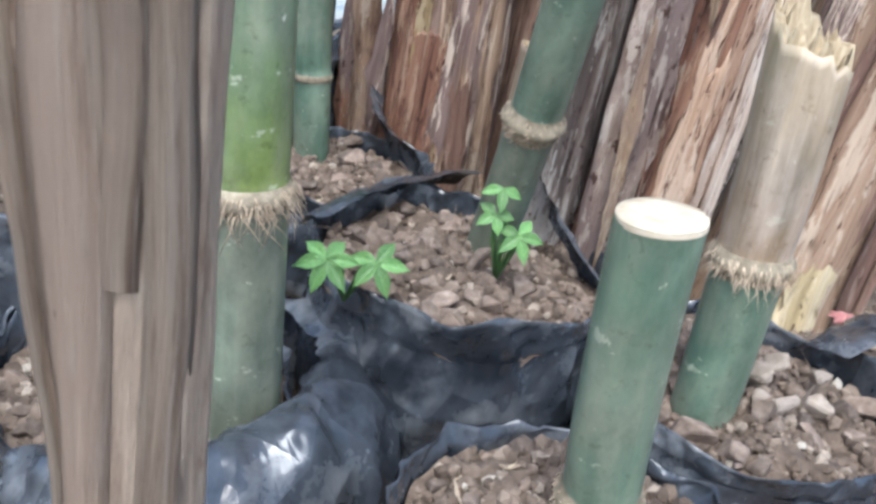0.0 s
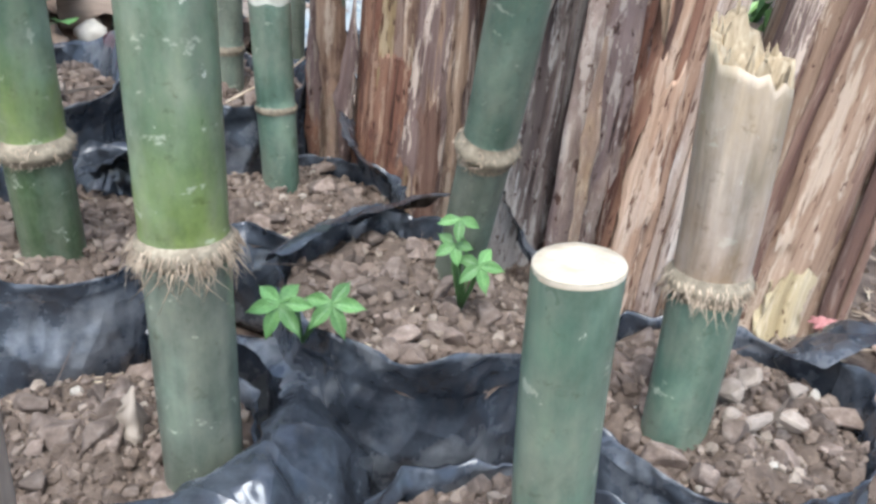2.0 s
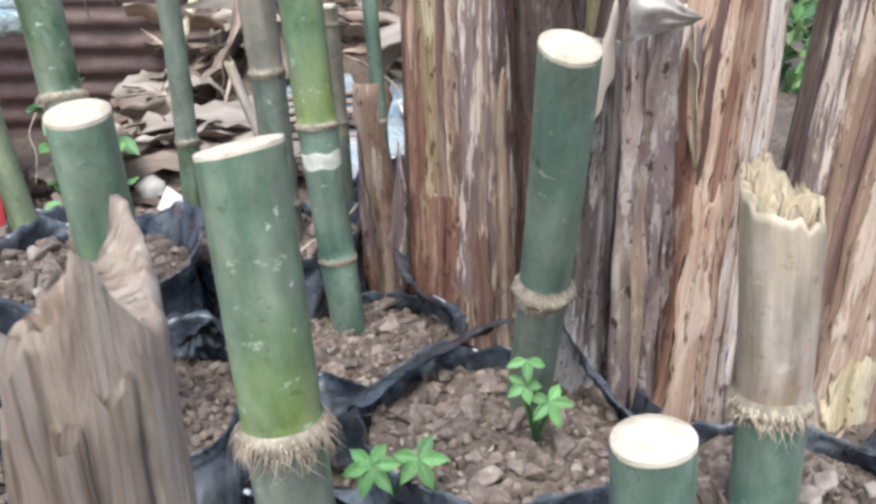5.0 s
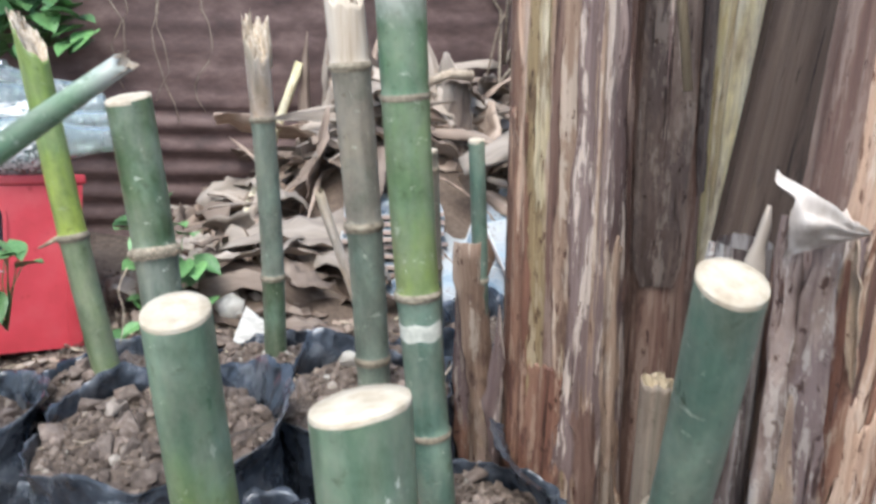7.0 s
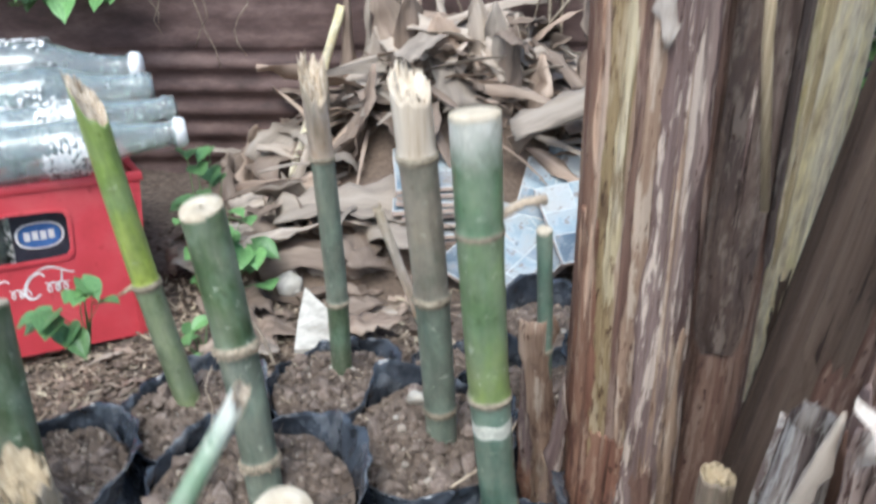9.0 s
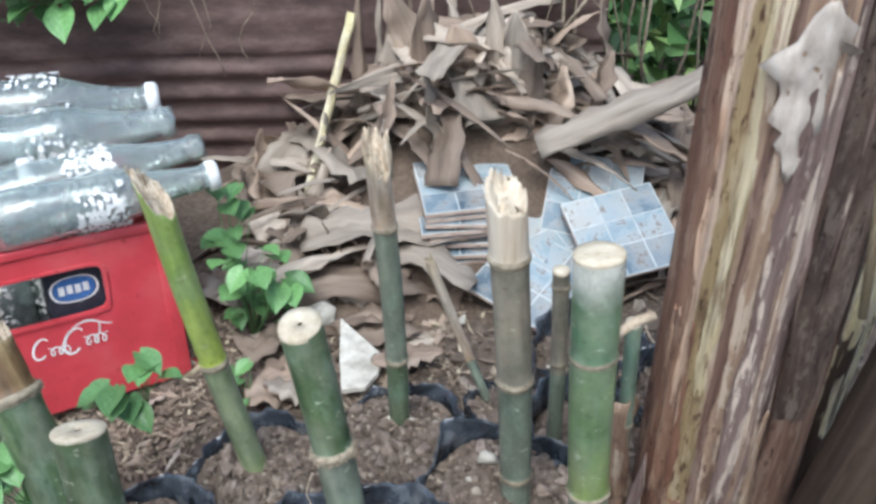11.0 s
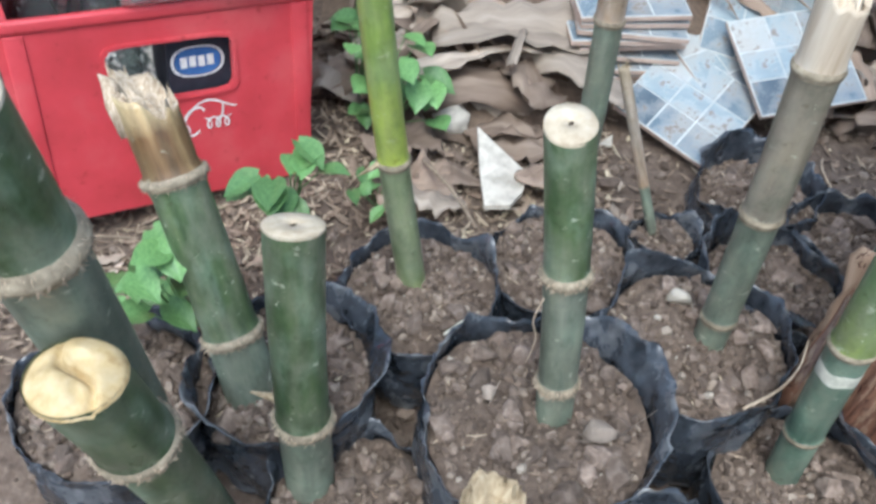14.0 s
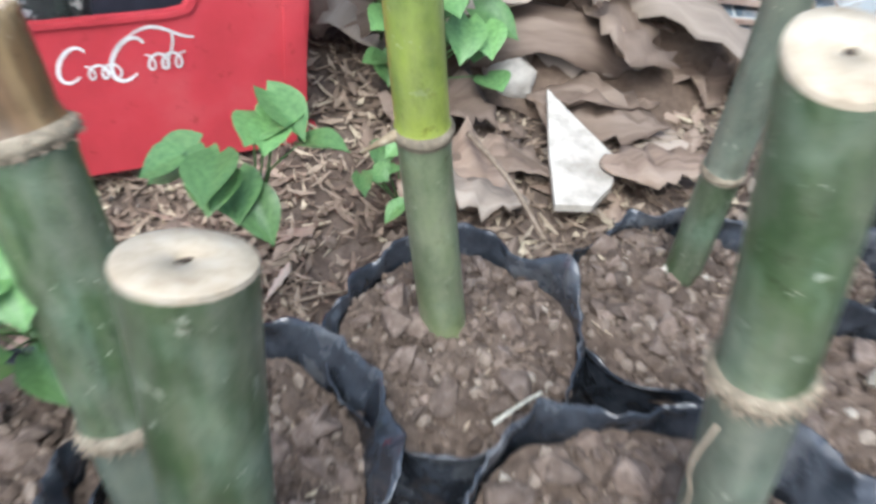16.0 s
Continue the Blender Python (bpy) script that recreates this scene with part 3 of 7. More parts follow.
def stem(name, label, base, top, r0, r1, nodes=(), skins=None, end="cut", slant=(0, 0), group="bamboo cuttings", fibre=None, jag=0.02, sink=0.06, hole=False, seed=1, tip=None, bands=(), split=False, rugged=0.0):
    """A bamboo cutting. nodes: (share of its length, hair length, band height, swelling). skins: (from share, material). end: cut or torn."""
    r = random.Random(seed)
    base, top = Vector(base), Vector(top)
    u, v, w = frame_on(base, top)
    length = (top - base).length
    foot = base - w * sink
    th = thing(name, base, label, "bamboo", group)
    skins = skins or [(0, GREEN)]
    sides = 28
    wob = [r.uniform(0, 6.28) for _ in range(3)]

    def radius(h):
        s = r0 + (r1 - r0) * min(max(h / length, 0), 1)
        for share, hair, band, swell in nodes:
            d = h - share * length
            s += r0 * swell * math.exp(-(d / (0.22 * r0 + 0.002)) ** 2) - r0 * 0.05 * math.exp(-((d - 0.35 * r0) / (0.18 * r0)) ** 2)
        return s

    def place(h, t, k=1.0):
        q = radius(h) * k * (1 + rugged * (noise.noise(Vector((2.2 * math.cos(t), 2.2 * math.sin(t), h * 9 + seed))) + 0.6 * noise.noise(Vector((6 * math.cos(t), 6 * math.sin(t), h * 6)))) + 0.018 * math.sin(2 * t + wob[0]) + 0.012 * math.sin(3 * t + wob[1]))
        bend = 0.012 * length * math.sin(math.pi * min(max(h / length, 0), 1)) * math.cos(wob[2])
        return base + w * h + u * (math.cos(t) * q + bend) + v * math.sin(t) * q

    shift = []
    for j in range(sides):
        t = 2 * math.pi * j / sides
        c, s = math.cos(t), math.sin(t)
        step = noise.noise(Vector((1.5 * c, 1.5 * s, seed * 3.7)))
        shift.append((slant[0] * c + slant[1] * s) * r1 + jag * (1.1 * step + 0.5 * (1 if noise.noise(Vector((2.4 * c, 2.4 * s, seed * 1.7))) > 0.05 else -0.6) + 0.45 * noise.noise(Vector((6 * c, 6 * s, seed * 2.3))) + r.uniform(-0.12, 0.12)))
    cuts = sorted({-sink / length, 1.0, *[s for s, m in skins if s > 0], *[nd[0] for nd in nodes]})
    for a, b in zip(cuts, cuts[1:]):
        skin = [m for s, m in skins if s <= a + 1e-6 or s <= 0][-1]
        bm = bmesh.new()
        n = max(4, int((b - a) * length / 0.006))
        rows, uv = [], []
        for i in range(n + 1):
            h = (a + (b - a) * i / n) * length
            row = []
            for j in range(sides):
                t = 2 * math.pi * j / sides
                hh = h
                if b == 1.0 and end == "torn":
                    hh += shift[j] * min(max((h - length + 0.07) / 0.07, 0.0), 1.0)
                elif b == 1.0 and i == n:
                    hh += (slant[0] * math.cos(t) + slant[1] * math.sin(t)) * r1
                elif b == 1.0 and end == "cut":
                    hh += (slant[0] * math.cos(t) + slant[1] * math.sin(t)) * r1 * max(0, (i / n - 0.6) / 0.4)
                row.append(bm.verts.new(place(hh, t)))
            rows.append(row)
            uv.append([(j / sides * 6.283 * r0 + seed, h + seed * 0.37) for j in range(sides + 1)])
        if b == 1.0 and end == "torn":
            # the hollow inside of the torn mouth
            for depth, k, part_of in ((-0.0006, 0.93, 1.0), (-0.002, 0.74, 0.96), (-0.009, 0.62, 0.80), (-0.008, 0.35, 0.5), (-0.006, 0.05, 0.05)):
                rows.append([bm.verts.new(place(length + shift[j] * part_of + depth + 0.004 * (1 - part_of) * noise.noise(Vector((j * 0.9, k * 7, seed))), 2 * math.pi * j / sides, k)) for j in range(sides)])
                uv.append([(j / sides * 6.283 * r0, length + depth) for j in range(sides + 1)])
        grid_faces(bm, rows, True, uv)
        lay = bm.loops.layers.uv.new("span")
        for f in bm.faces:
            for lp in f.loops:
                hh = (lp.vert.co - base).dot(w) / length
                lp[lay].uv = (0.5, (hh - a) / max(b - a, 0.01))
        if b == 1.0 and end == "torn":
            inside = {x for row in rows[-6:] for x in row}
            for f in bm.faces:
                if all(x in inside for x in f.verts):
                    f.material_index = 1
        part("internode", bm, [skin, fibre or FIBRE], th)
    if end == "cut" and not split:
        bm = bmesh.new()
        rows = []
        steps = [(1.004, -0.0022), (1.001, -0.0002), (0.985, 0.0007), (0.55, 0.0014), (0.14, 0.0012)] + ([(0.10, -0.004), (0.02, -0.007)] if hole else [(0.03, 0.001)])
        for k, dz in steps:
            row = []
            for j in range(sides):
                t = 2 * math.pi * j / sides
                tilt = (slant[0] * math.cos(t) + slant[1] * math.sin(t)) * r1 * min(k, 1)
                row.append(bm.verts.new(place(length, t, k) + w * (tilt + dz + 0.0004 * noise.noise(Vector((9 * k * math.cos(t), 9 * k * math.sin(t), seed))))))
            rows.append(row)
        grid_faces(bm, rows)
        bm.faces.new(rows[-1])
        face = part("cut_face", bm, CUT, th, "pale freshly sawn end")
        if hole:
            # a closed dark disc gives the pith hole its darkness by colour
            bm = bmesh.new()
            ring = [bm.verts.new(place(length, t, 0.10 + 0.03 * math.sin(2 * t)) + w * ((slant[0] * math.cos(t) + slant[1] * math.sin(t)) * r1 * 0.10 + 0.0004)) for t in (6.28319 * j / 14 for j in range(14))]
            pit = [bm.verts.new(q.co - w * 0.003) for q in ring]
            grid_faces(bm, [ring, pit])
            bm.faces.new(pit)
            bm.faces.new(ring)
            part("pith_hole", bm, PITH, face, "dark disc standing for the hole at the pith")
    elif end == "torn":
        for k in range(int(10 + 700 * jag)):
            t = r.uniform(0, 6.28)
            ln = r.uniform(0.05, 1.0) ** 1.8 * jag * 0.8 + shift[int(t / 6.2832 * sides) % sides]
            kk = r.uniform(0.70, 0.94)
            out = (u * math.cos(t) + v * math.sin(t))
            side = w.cross(out)
            bm = bmesh.new()
            half = r1 * r.uniform(0.05, 0.28)
            q = place(length - 0.014 + min(0.0, shift[int(t / 6.2832 * sides) % sides]), t, kk)
            ln = max(ln - min(0.0, shift[int(t / 6.2832 * sides) % sides]), 0.001)
            lean = r.uniform(-0.12, 0.25)
            rows = []
            for f in (0.0, 0.45, 0.8, 1.0):
                c = q + w * (0.014 + ln) * f + out * lean * ln * f * f
                hw = half * (1.0, 1.0, 0.7, 0.25)[int(f * 3.01)] * r.uniform(0.75, 1.1)
                th2 = r1 * 0.035
                rows.append([bm.verts.new(c + side * hw * a2 + out * th2 * b2 + w * 0.006 * r.uniform(-1, 1) * f) for a2, b2 in ((-1, -1), (0, -1.4), (1, -1), (1, 1), (0, 0.6), (-1, 1))])
            grid_faces(bm, rows)
            bm.faces.new(rows[-1])
            part("splinter", bm, fibre or FIBRE, th)
    if tip:
        part("splinter", tube([place(length - 0.03, tip[0], 0.85), place(length - 0.005, tip[0], 0.9), place(length + tip[1] * 0.6, tip[0], 0.95), place(length + tip[1], tip[0], 1.15)], [r1 * 0.4, r1 * 0.45, r1 * 0.25, 0.0004], 7), fibre or FIBRE, th, "long torn strip")
    for share, tall in bands:
        bm = bmesh.new()
        rows = [[bm.verts.new(place(share * length + (f - 0.5) * tall + 0.0012 * math.sin(5 * t + f), t, 1.006 if 0 < f < 1 else 0.99)) for t in (6.28319 * j / sides for j in range(sides))] for f in (0, 0.1, 0.5, 0.9, 1)]
        grid_faces(bm, rows)
        part("wax_band", bm, WAX, th, "whitish waxy band")
    if split:
        # swollen cut end with a crack running over it
        bm = bmesh.new()
        rows = []
        for i in range(26):
            k = 1.03 - 1.02 * i / 25
            row = []
            for j in range(56):
                t = 2 * math.pi * j / 56
                a, c = k * math.cos(t), k * math.sin(t)
                line = a * 0.75 + c * 0.55 + 0.16 * math.sin(4 * (c * 0.75 - a * 0.55)) + 0.05
                lob = 0.30 * (1 - k ** 4) * (1 + 0.9 * noise.noise(Vector((a * 1.7, c * 1.7, seed)))) + 0.035 * noise.noise(Vector((a * 4, c * 4, seed)))
                groove = 0.30 * math.exp(-(line / 0.075) ** 2) * (1 if k < 0.98 else 0.4) + (0.10 if line > 0 else 0.0)
                row.append(bm.verts.new(place(length + (slant[0] * math.cos(t) + slant[1] * math.sin(t)) * r1 * k + r1 * (lob - groove) - (0.002 if i == 0 else 0), t, k)))
            rows.append(row)
        grid_faces(bm, rows)
        bm.faces.new(rows[-1])
        part("split_head", bm, HEAD, th, "cream coloured end with a long crack")
    for share, hair, band, swell in nodes:
        h0 = share * length
        bm = bmesh.new()
        rows = []
        for i in range(9):
            f = i / 8
            rows.append([bm.verts.new(place(h0 + (f - 0.55) * band, 2 * math.pi * j / sides, 1.0 + (0.012 + (0.07 if hair else 0.03) * swell / 0.12 * math.sin(math.pi * f)) + 0.035 * noise.noise(Vector((9 * math.cos(6.28 * j / sides), 9 * math.sin(6.28 * j / sides), f * 3 + seed))))) for j in range(sides)])
        grid_faces(bm, rows)
        ring = part("node_ring", bm, NODE, th, "rough tan node band")
        if hair:
            bm = bmesh.new()
            count = int(300 if hair > 0.01 else 240)
            for k in range(count):
                t = r.uniform(0, 6.283)
                hh = h0 + r.uniform(-0.5, 0.35) * band
                ln = hair * (0.2 + 1.0 * r.random() ** 1.6)
                out = (u * math.cos(t) + v * math.sin(t))
                side = w.cross(out)
                p0 = place(hh, t, 1.04)
                down = 0.9 if hair > 0.01 else 0.35
                p1 = p0 + out * ln * 0.30 - w * ln * 0.4 * down + side * ln * r.uniform(-0.2, 0.2)
                p2 = p1 + out * ln * 0.12 - w * ln * 0.7 * down + side * ln * r.uniform(-0.6, 0.6)
                rad = 0.00032 if hair > 0.01 else 0.00036
                rr = []
                for p, q in ((p0, rad * 1.3), (p1, rad), (p2, rad * 0.3)):
                    rr.append([bm.verts.new(p + q * (math.cos(s) * side + math.sin(s) * w)) for s in (0, 2.09, 4.19)])
                grid_faces(bm, rr)
            tagged(part("root_fringe", bm, ROOT, ring, "dry root hairs"), "", "", "", "stuff")
    return th


def wobble(t, seed, k=1.0):
    return noise.noise(Vector((k * math.cos(t) * 1.3, k * math.sin(t) * 1.3, seed * 5.17)))


def facet(t, seed, knots=10):
    """A closed run of straight folds: uneven knots, straight between them."""
    r = random.Random(int(seed * 17) + knots)
    at = sorted((k + r.uniform(-0.38, 0.38)) / knots * 2 * math.pi for k in range(knots))
    val = [r.uniform(-1, 1) for _ in range(knots)]
    t = t % (2 * math.pi)
    for k in range(knots):
        a, b = at[k], at[(k + 1) % knots] + (2 * math.pi if k == knots - 1 else 0)
        for tt in (t, t + 2 * math.pi):
            if a <= tt < b:
                f = (tt - a) / (b - a)
                return val[k] + (val[(k + 1) % knots] - val[k]) * f
    return val[0]


def ground_height(x, y):
    fall = min(0.0, 0.125 * (y + 0.05)) * (1.0 - 0.75 * min(max((x - 0.70) / 0.14, 0), 1))
    fall = max(fall, -0.12)
    return fall + 0.010 * noise.noise(Vector((x * 9, y * 9, 1.3))) + 0.004 * noise.noise(Vector((x * 31, y * 31, 4.1)))


def chips(seed, places, lengths=(0.006, 0.024), widths=(0.0010, 0.005)):
    """Small dry leaf and straw bits, bent in the middle, as one mesh."""
    r = random.Random(seed)
    vs, fs = [], []
    for c in places:
        a, ln, wd = r.uniform(0, 6.283), r.uniform(*lengths), r.uniform(*widths)
        d = Vector((math.cos(a), math.sin(a), r.uniform(-0.25, 0.25))).normalized()
        s = d.cross(Vector((r.uniform(-0.5, 0.5), r.uniform(-0.5, 0.5), 1))).normalized()
        u = d.cross(s)
        b = len(vs)
        for q, h in ((-0.5, 0.2), (0.0, 1.0), (0.5, 0.15)):
            for e in (-1, 1):
                for g in (0, 1):
                    vs.append(tuple(Vector(c) + d * ln * q + s * wd * 0.5 * h * e + u * (0.0008 * g + (0.0 if q else 0.002))))
        for i in (0, 4):
            fs += [(b + i, b + i + 4, b + i + 6, b + i + 2), (b + i + 1, b + i + 3, b + i + 7, b + i + 5), (b + i, b + i + 1, b + i + 5, b + i + 4), (b + i + 2, b + i + 6, b + i + 7, b + i + 3)]
    me = bpy.data.meshes.new("chips")
    me.from_pydata(vs, [], fs)
    me.materials.append(LITTER)
    return me


def bag(label, centre, r, soil_z, rim=0.008, seed=1, stones=26, high=(), collar=0.0, toward=0.0, dust=FILM):
    """A black plastic grow bag: creased upright film, a thin loose edge, and the soil in it.
    high: (heading in degrees, rise, spread) where the edge stands up; collar: width of film rolled outward, most toward that heading."""
    cx, cy = centre
    floor_z = min(ground_height(cx, cy) - 0.012, soil_z - 0.06)
    th = thing("grow_bag", (cx, cy, floor_z), label, "grow bag", "grow bags")
    sides = 168
    rr = random.Random(seed)
    angles = [2 * math.pi * j / sides for j in range(sides)]

    def rad(t, f):
        return r * (1 + 0.045 * wobble(t, seed, 1.2) + 0.034 * facet(t + 0.25 * f, seed + 3, 9) + 0.020 * facet(t - 0.3 * f, seed + 7, 21))

    def rise(t):
        up = 0.0
        for head, tall, spread in high:
            d = (t - radians(head) + math.pi) % (2 * math.pi) - math.pi
            up += tall * math.exp(-(d / spread) ** 2)
        return up

    def top_at(t):
        return soil_z + rim * (0.9 + 0.55 * facet(t, seed + 5, 17) + 0.6 * wobble(t, seed + 9, 1.0) + 0.25 * facet(t, seed + 6, 41)) + rise(t) * (1 + 0.28 * facet(t, seed + 15, 19) + 0.12 * facet(t, seed + 16, 43))

    def roll_at(t):
        return collar * (0.12 + 0.88 * max(0.0, math.cos(t - radians(toward))) ** 0.7) * (1 + 0.10 * facet(t, seed + 25, 9))

    def put(t, q, z, crush=1.0):
        p = Vector((cx + q * math.cos(t), cy + q * math.sin(t), z))
        n1 = 1 - 2.6 * abs(noise.noise(Vector((p.x, p.y, p.z * 0.6)) * 26 + Vector((seed, 0, 0))))
        n2 = 1 - 2.6 * abs(noise.noise(p * 70 + Vector((0, seed, 0))))
        d = (0.0042 * n1 + 0.0018 * n2) * crush
        return p + Vector((math.cos(t) * d, math.sin(t) * d, 0.35 * d))

    bm = bmesh.new()
    rows = []
    for f, k in [(0.0, 0.74), (0.04, 0.90), (0.10, 0.96)] + [(0.16 + 0.07 * i, 0.975 + 0.045 * math.sin(math.pi * (0.16 + 0.07 * i)) + 0.018 * (0.16 + 0.07 * i)) for i in range(12)]:
        row = []
        for t in angles:
            c = roll_at(t)
            z = floor_z + f * (soil_z - 0.45 * c - floor_z)
            row.append(bm.verts.new(put(t, rad(t, f) * k + c * min(1.0, 0.35 + 0.65 * f), z)))
        rows.append(row)
    if collar:
        for a2, q2 in ((0.25, 0.99), (0.5, 0.93), (0.75, 0.82), (0.95, 0.68), (1.1, 0.50), (1.1, 0.32), (0.98, 0.16)):
            rows.append([bm.verts.new(put(t, rad(t, 1.0) + roll_at(t) * q2, soil_z - 0.45 * roll_at(t) * (1 - a2) + 0.42 * roll_at(t) * a2 + 0.6 * (top_at(t) - soil_z) * a2, 1.5)) for t in angles])
    grid_faces(bm, rows)
    bm.faces.new(rows[0][::-1])
    part("film_side", bm, dust, th)
    # the loose upper edge: a thin film standing up, leaning out where it is tall
    bm = bmesh.new()
    edge = []
    for side in (0, 1):
        for g in ((0.0, 0.2, 0.4, 0.6, 0.8, 1.0) if side == 0 else (1.0, 0.8, 0.6, 0.4, 0.2, 0.0)):
            row = []
            for t in angles:
                lean = 0.42 * rise(t) * g ** 1.5 + 0.0045 * g * facet(t, seed + 11, 15) + 0.0022 * g * facet(t + 0.3 * g, seed + 12, 37)
                q = rad(t, 1.0) * 1.016 + lean - (0.0011 if side else 0.0)
                row.append(bm.verts.new(put(t, q, soil_z - 0.004 + g * ((top_at(t) - soil_z) * max(0.05, 1 - roll_at(t) / 0.03) + 0.004), 0.75 + 0.5 * g)))
            edge.append(row)
    edge.append([bm.verts.new(put(t, rad(t, 1.0) * 0.995, soil_z - 0.018)) for t in angles])
    grid_faces(bm, edge)
    part("rim_fold", bm, dust, th, "loose creased upper edge of the film")
    # soil
    so = thing("bag_soil", (cx, cy, soil_z), "crumbly brown soil with clods filling a black bag", "soil", "bag soil")

    def lie(x, y):
        q = math.hypot(x - cx, y - cy) / r
        return soil_z + 0.004 - 0.010 * q * q + 0.011 * noise.noise(Vector((x * 24, y * 24, seed)))

    bm = bmesh.new()
    rows = []
    for i in range(31):
        k = 0.02 + 0.985 * i / 30
        row = []
        for t in angles[::2]:
            q = rad(t, 1.0) * k
            x, y = cx + q * math.cos(t), cy + q * math.sin(t)
            row.append(bm.verts.new((x, y, lie(x, y) + 0.006 * noise.noise(Vector((x * 90, y * 90, seed))) + 0.003 * noise.noise(Vector((x * 230, y * 230, seed))))))
        rows.append(row)
    grid_faces(bm, rows)
    bm.faces.new(rows[0])
    part("soil_surface", bm, SOIL, so)

    def spot(reach):
        t, q = rr.uniform(0, 6.283), r * reach * math.sqrt(rr.random())
        return cx + q * math.cos(t), cy + q * math.sin(t)

    items = []
    for k in range(1100):
        x, y = spot(0.97)
        s = 0.0009 + 0.0042 * rr.random() ** 2.6
        items.append(((x, y, lie(x, y) + s * 0.3), s))
    me = quick_lumps(items)
    me.materials.append(CRUMB)
    cr = new("loose_earth", me)
    cr.parent = so
    cr.matrix_parent_inverse = so.matrix_world.inverted()
    tagged(cr, "", "", "", "stuff")
    spots = []
    for k in range(30):
        x, y = spot(0.93)
        spots.append((x, y, lie(x, y) + rr.uniform(0.002, 0.006)))
    lt = new("straw_litter", chips(seed, spots, (0.005, 0.018), (0.0008, 0.003)))
    lt.parent = so
    lt.matrix_parent_inverse = so.matrix_world.inverted()
    tagged(lt, "", "", "", "stuff")
    for k in range(int(stones * 2.0)):
        x, y = spot(0.92)
        s = 0.0034 + 0.0100 * rr.random() ** 2.4
        bm = bmesh.new()
        shard_mesh(bm, (x, y, lie(x, y) + s * 0.25), s, 0.75, seed * 100 + k, 9 + k % 6)
        bmesh.ops.bevel(bm, geom=list(bm.edges), offset=s * 0.08, segments=1, affect="EDGES")
        part("clod", bm, CLOD, so, smooth=False)
    return th


# ---------------------------------------------------------------- ground and wall
def build_ground():
    xs = np.concatenate([[-300, -60, -12, -4, -2, -1.2], np.arange(-0.75, 1.45, 0.016), [1.7, 2.4, 5, 14, 70, 300]])
    ys = np.concatenate([[-300, -60, -12, -4, -2.2], np.arange(-1.5, 0.75, 0.016), [1.0, 1.6, 3, 6, 14, 70, 300]])
    vs = [(x, y, ground_height(x, y) if -0.75 <= x <= 1.45 and -1.5 <= y <= 0.76 else (-0.12 if y < -0.8 else -0.02)) for y in ys for x in xs]
    n = len(xs)
    fs = [(j * n + i, j * n + i + 1, (j + 1) * n + i + 1, (j + 1) * n + i) for j in range(len(ys) - 1) for i in range(n - 1)]
    me = bpy.data.meshes.new("ground")
    me.from_pydata([(float(a), float(b), float(c)) for a, b, c in vs], [], fs)
    me.materials.append(SOIL)
    for p in me.polygons:
        p.use_smooth = True
    return tagged(new("ground", me), "bare brown earth strewn with clods and litter", "ground", "", "structure")


build_ground()


def build_wall():
    """A rusty corrugated sheet standing on its long edge, ridges level."""
    bm = bmesh.new()
    rows = []
    x0, x1, y0 = -1.3, 0.62, 0.50
    zs = np.arange(-0.06, 0.455, 0.004)
    for side in (0, 1):
        for z in (zs if side == 0 else zs[::-1]):
            row = []
            for i in range(61):
                x = x0 + (x1 - x0) * i / 60
                amp = 0.0042 * (1.0 if z < 0.24 else 0.15)
                top = 0.018 * noise.noise(Vector((x * 3.1, 7.7, 0))) * (z / 0.45) ** 2
                y = y0 + amp * math.sin(2 * math.pi * z / 0.044) + 0.012 * noise.noise(Vector((x * 2.2, z * 3, 2))) + (0.0016 if side else 0) - 0.05 * z
                row.append(bm.verts.new((x, y, z + top)))
            rows.append(row)
    rows.append(rows[0])
    grid_faces(bm, rows, False)
    ob = new("wall_back", mesh_of("wall_back", bm, RUST))
    return tagged(ob, "rusty brown corrugated metal sheet standing as a low fence", "fence", "", "structure")


build_wall()

# ---------------------------------------------------------------- bags
BAG = "rumpled black plastic grow bag "
bag(BAG + "holding a tall sawn bamboo cutting", (0.210, -0.437), 0.094, 0.100, 0.007, 1, 60, [(25, 0.026, 0.75), (120, 0.012, 0.5), (250, 0.010, 0.4)])
bag(BAG + "holding a torn grey bamboo cutting", (0.367, -0.338), 0.084, 0.086, 0.007, 2, 46, [(115, 0.020, 0.5), (20, 0.010, 0.6)])
bag(BAG + "holding a slender light green cutting", (0.112, -0.277), 0.074, 0.066, 0.006, 3, 40, [(35, 0.022, 0.35), (100, 0.010, 0.5)])
bag(BAG + "with dry leaf bits on its soil", (0.258, -0.222), 0.073, 0.058, 0.009, 4, 36, [(70, 0.008, 0.6)])
bag("small black plastic bag holding a thin dry cane", (0.376, -0.168), 0.034, 0.038, 0.012, 5, 10, [(30, 0.012, 0.6)])
bag(BAG + "holding two dark bamboo cuttings", (-0.008, -0.375), 0.078, 0.062, 0.010, 6, 34, [(5, 0.034, 0.55), (60, 0.018, 0.5), (215, 0.020, 0.6)])
bag(BAG + "of bare soil between the others", (0.066, -0.490), 0.076, 0.018, 0.010, 7, 34, [(150, 0.010, 0.5)])
bag(BAG + "holding a stout bamboo cutting", (-0.156, -0.402), 0.083, 0.050, 0.010, 8, 34, [(-10, 0.016, 0.6)])
bag(BAG + "holding a splintered cutting", (0.150, -0.642), 0.068, 0.020, 0.012, 19, 22, [(40, 0.018, 0.7)])
bag(BAG + "holding two stems near the banana trunk", (0.458, -0.462), 0.082, 0.030, 0.008, 9, 40, [(140, 0.016, 0.5)])
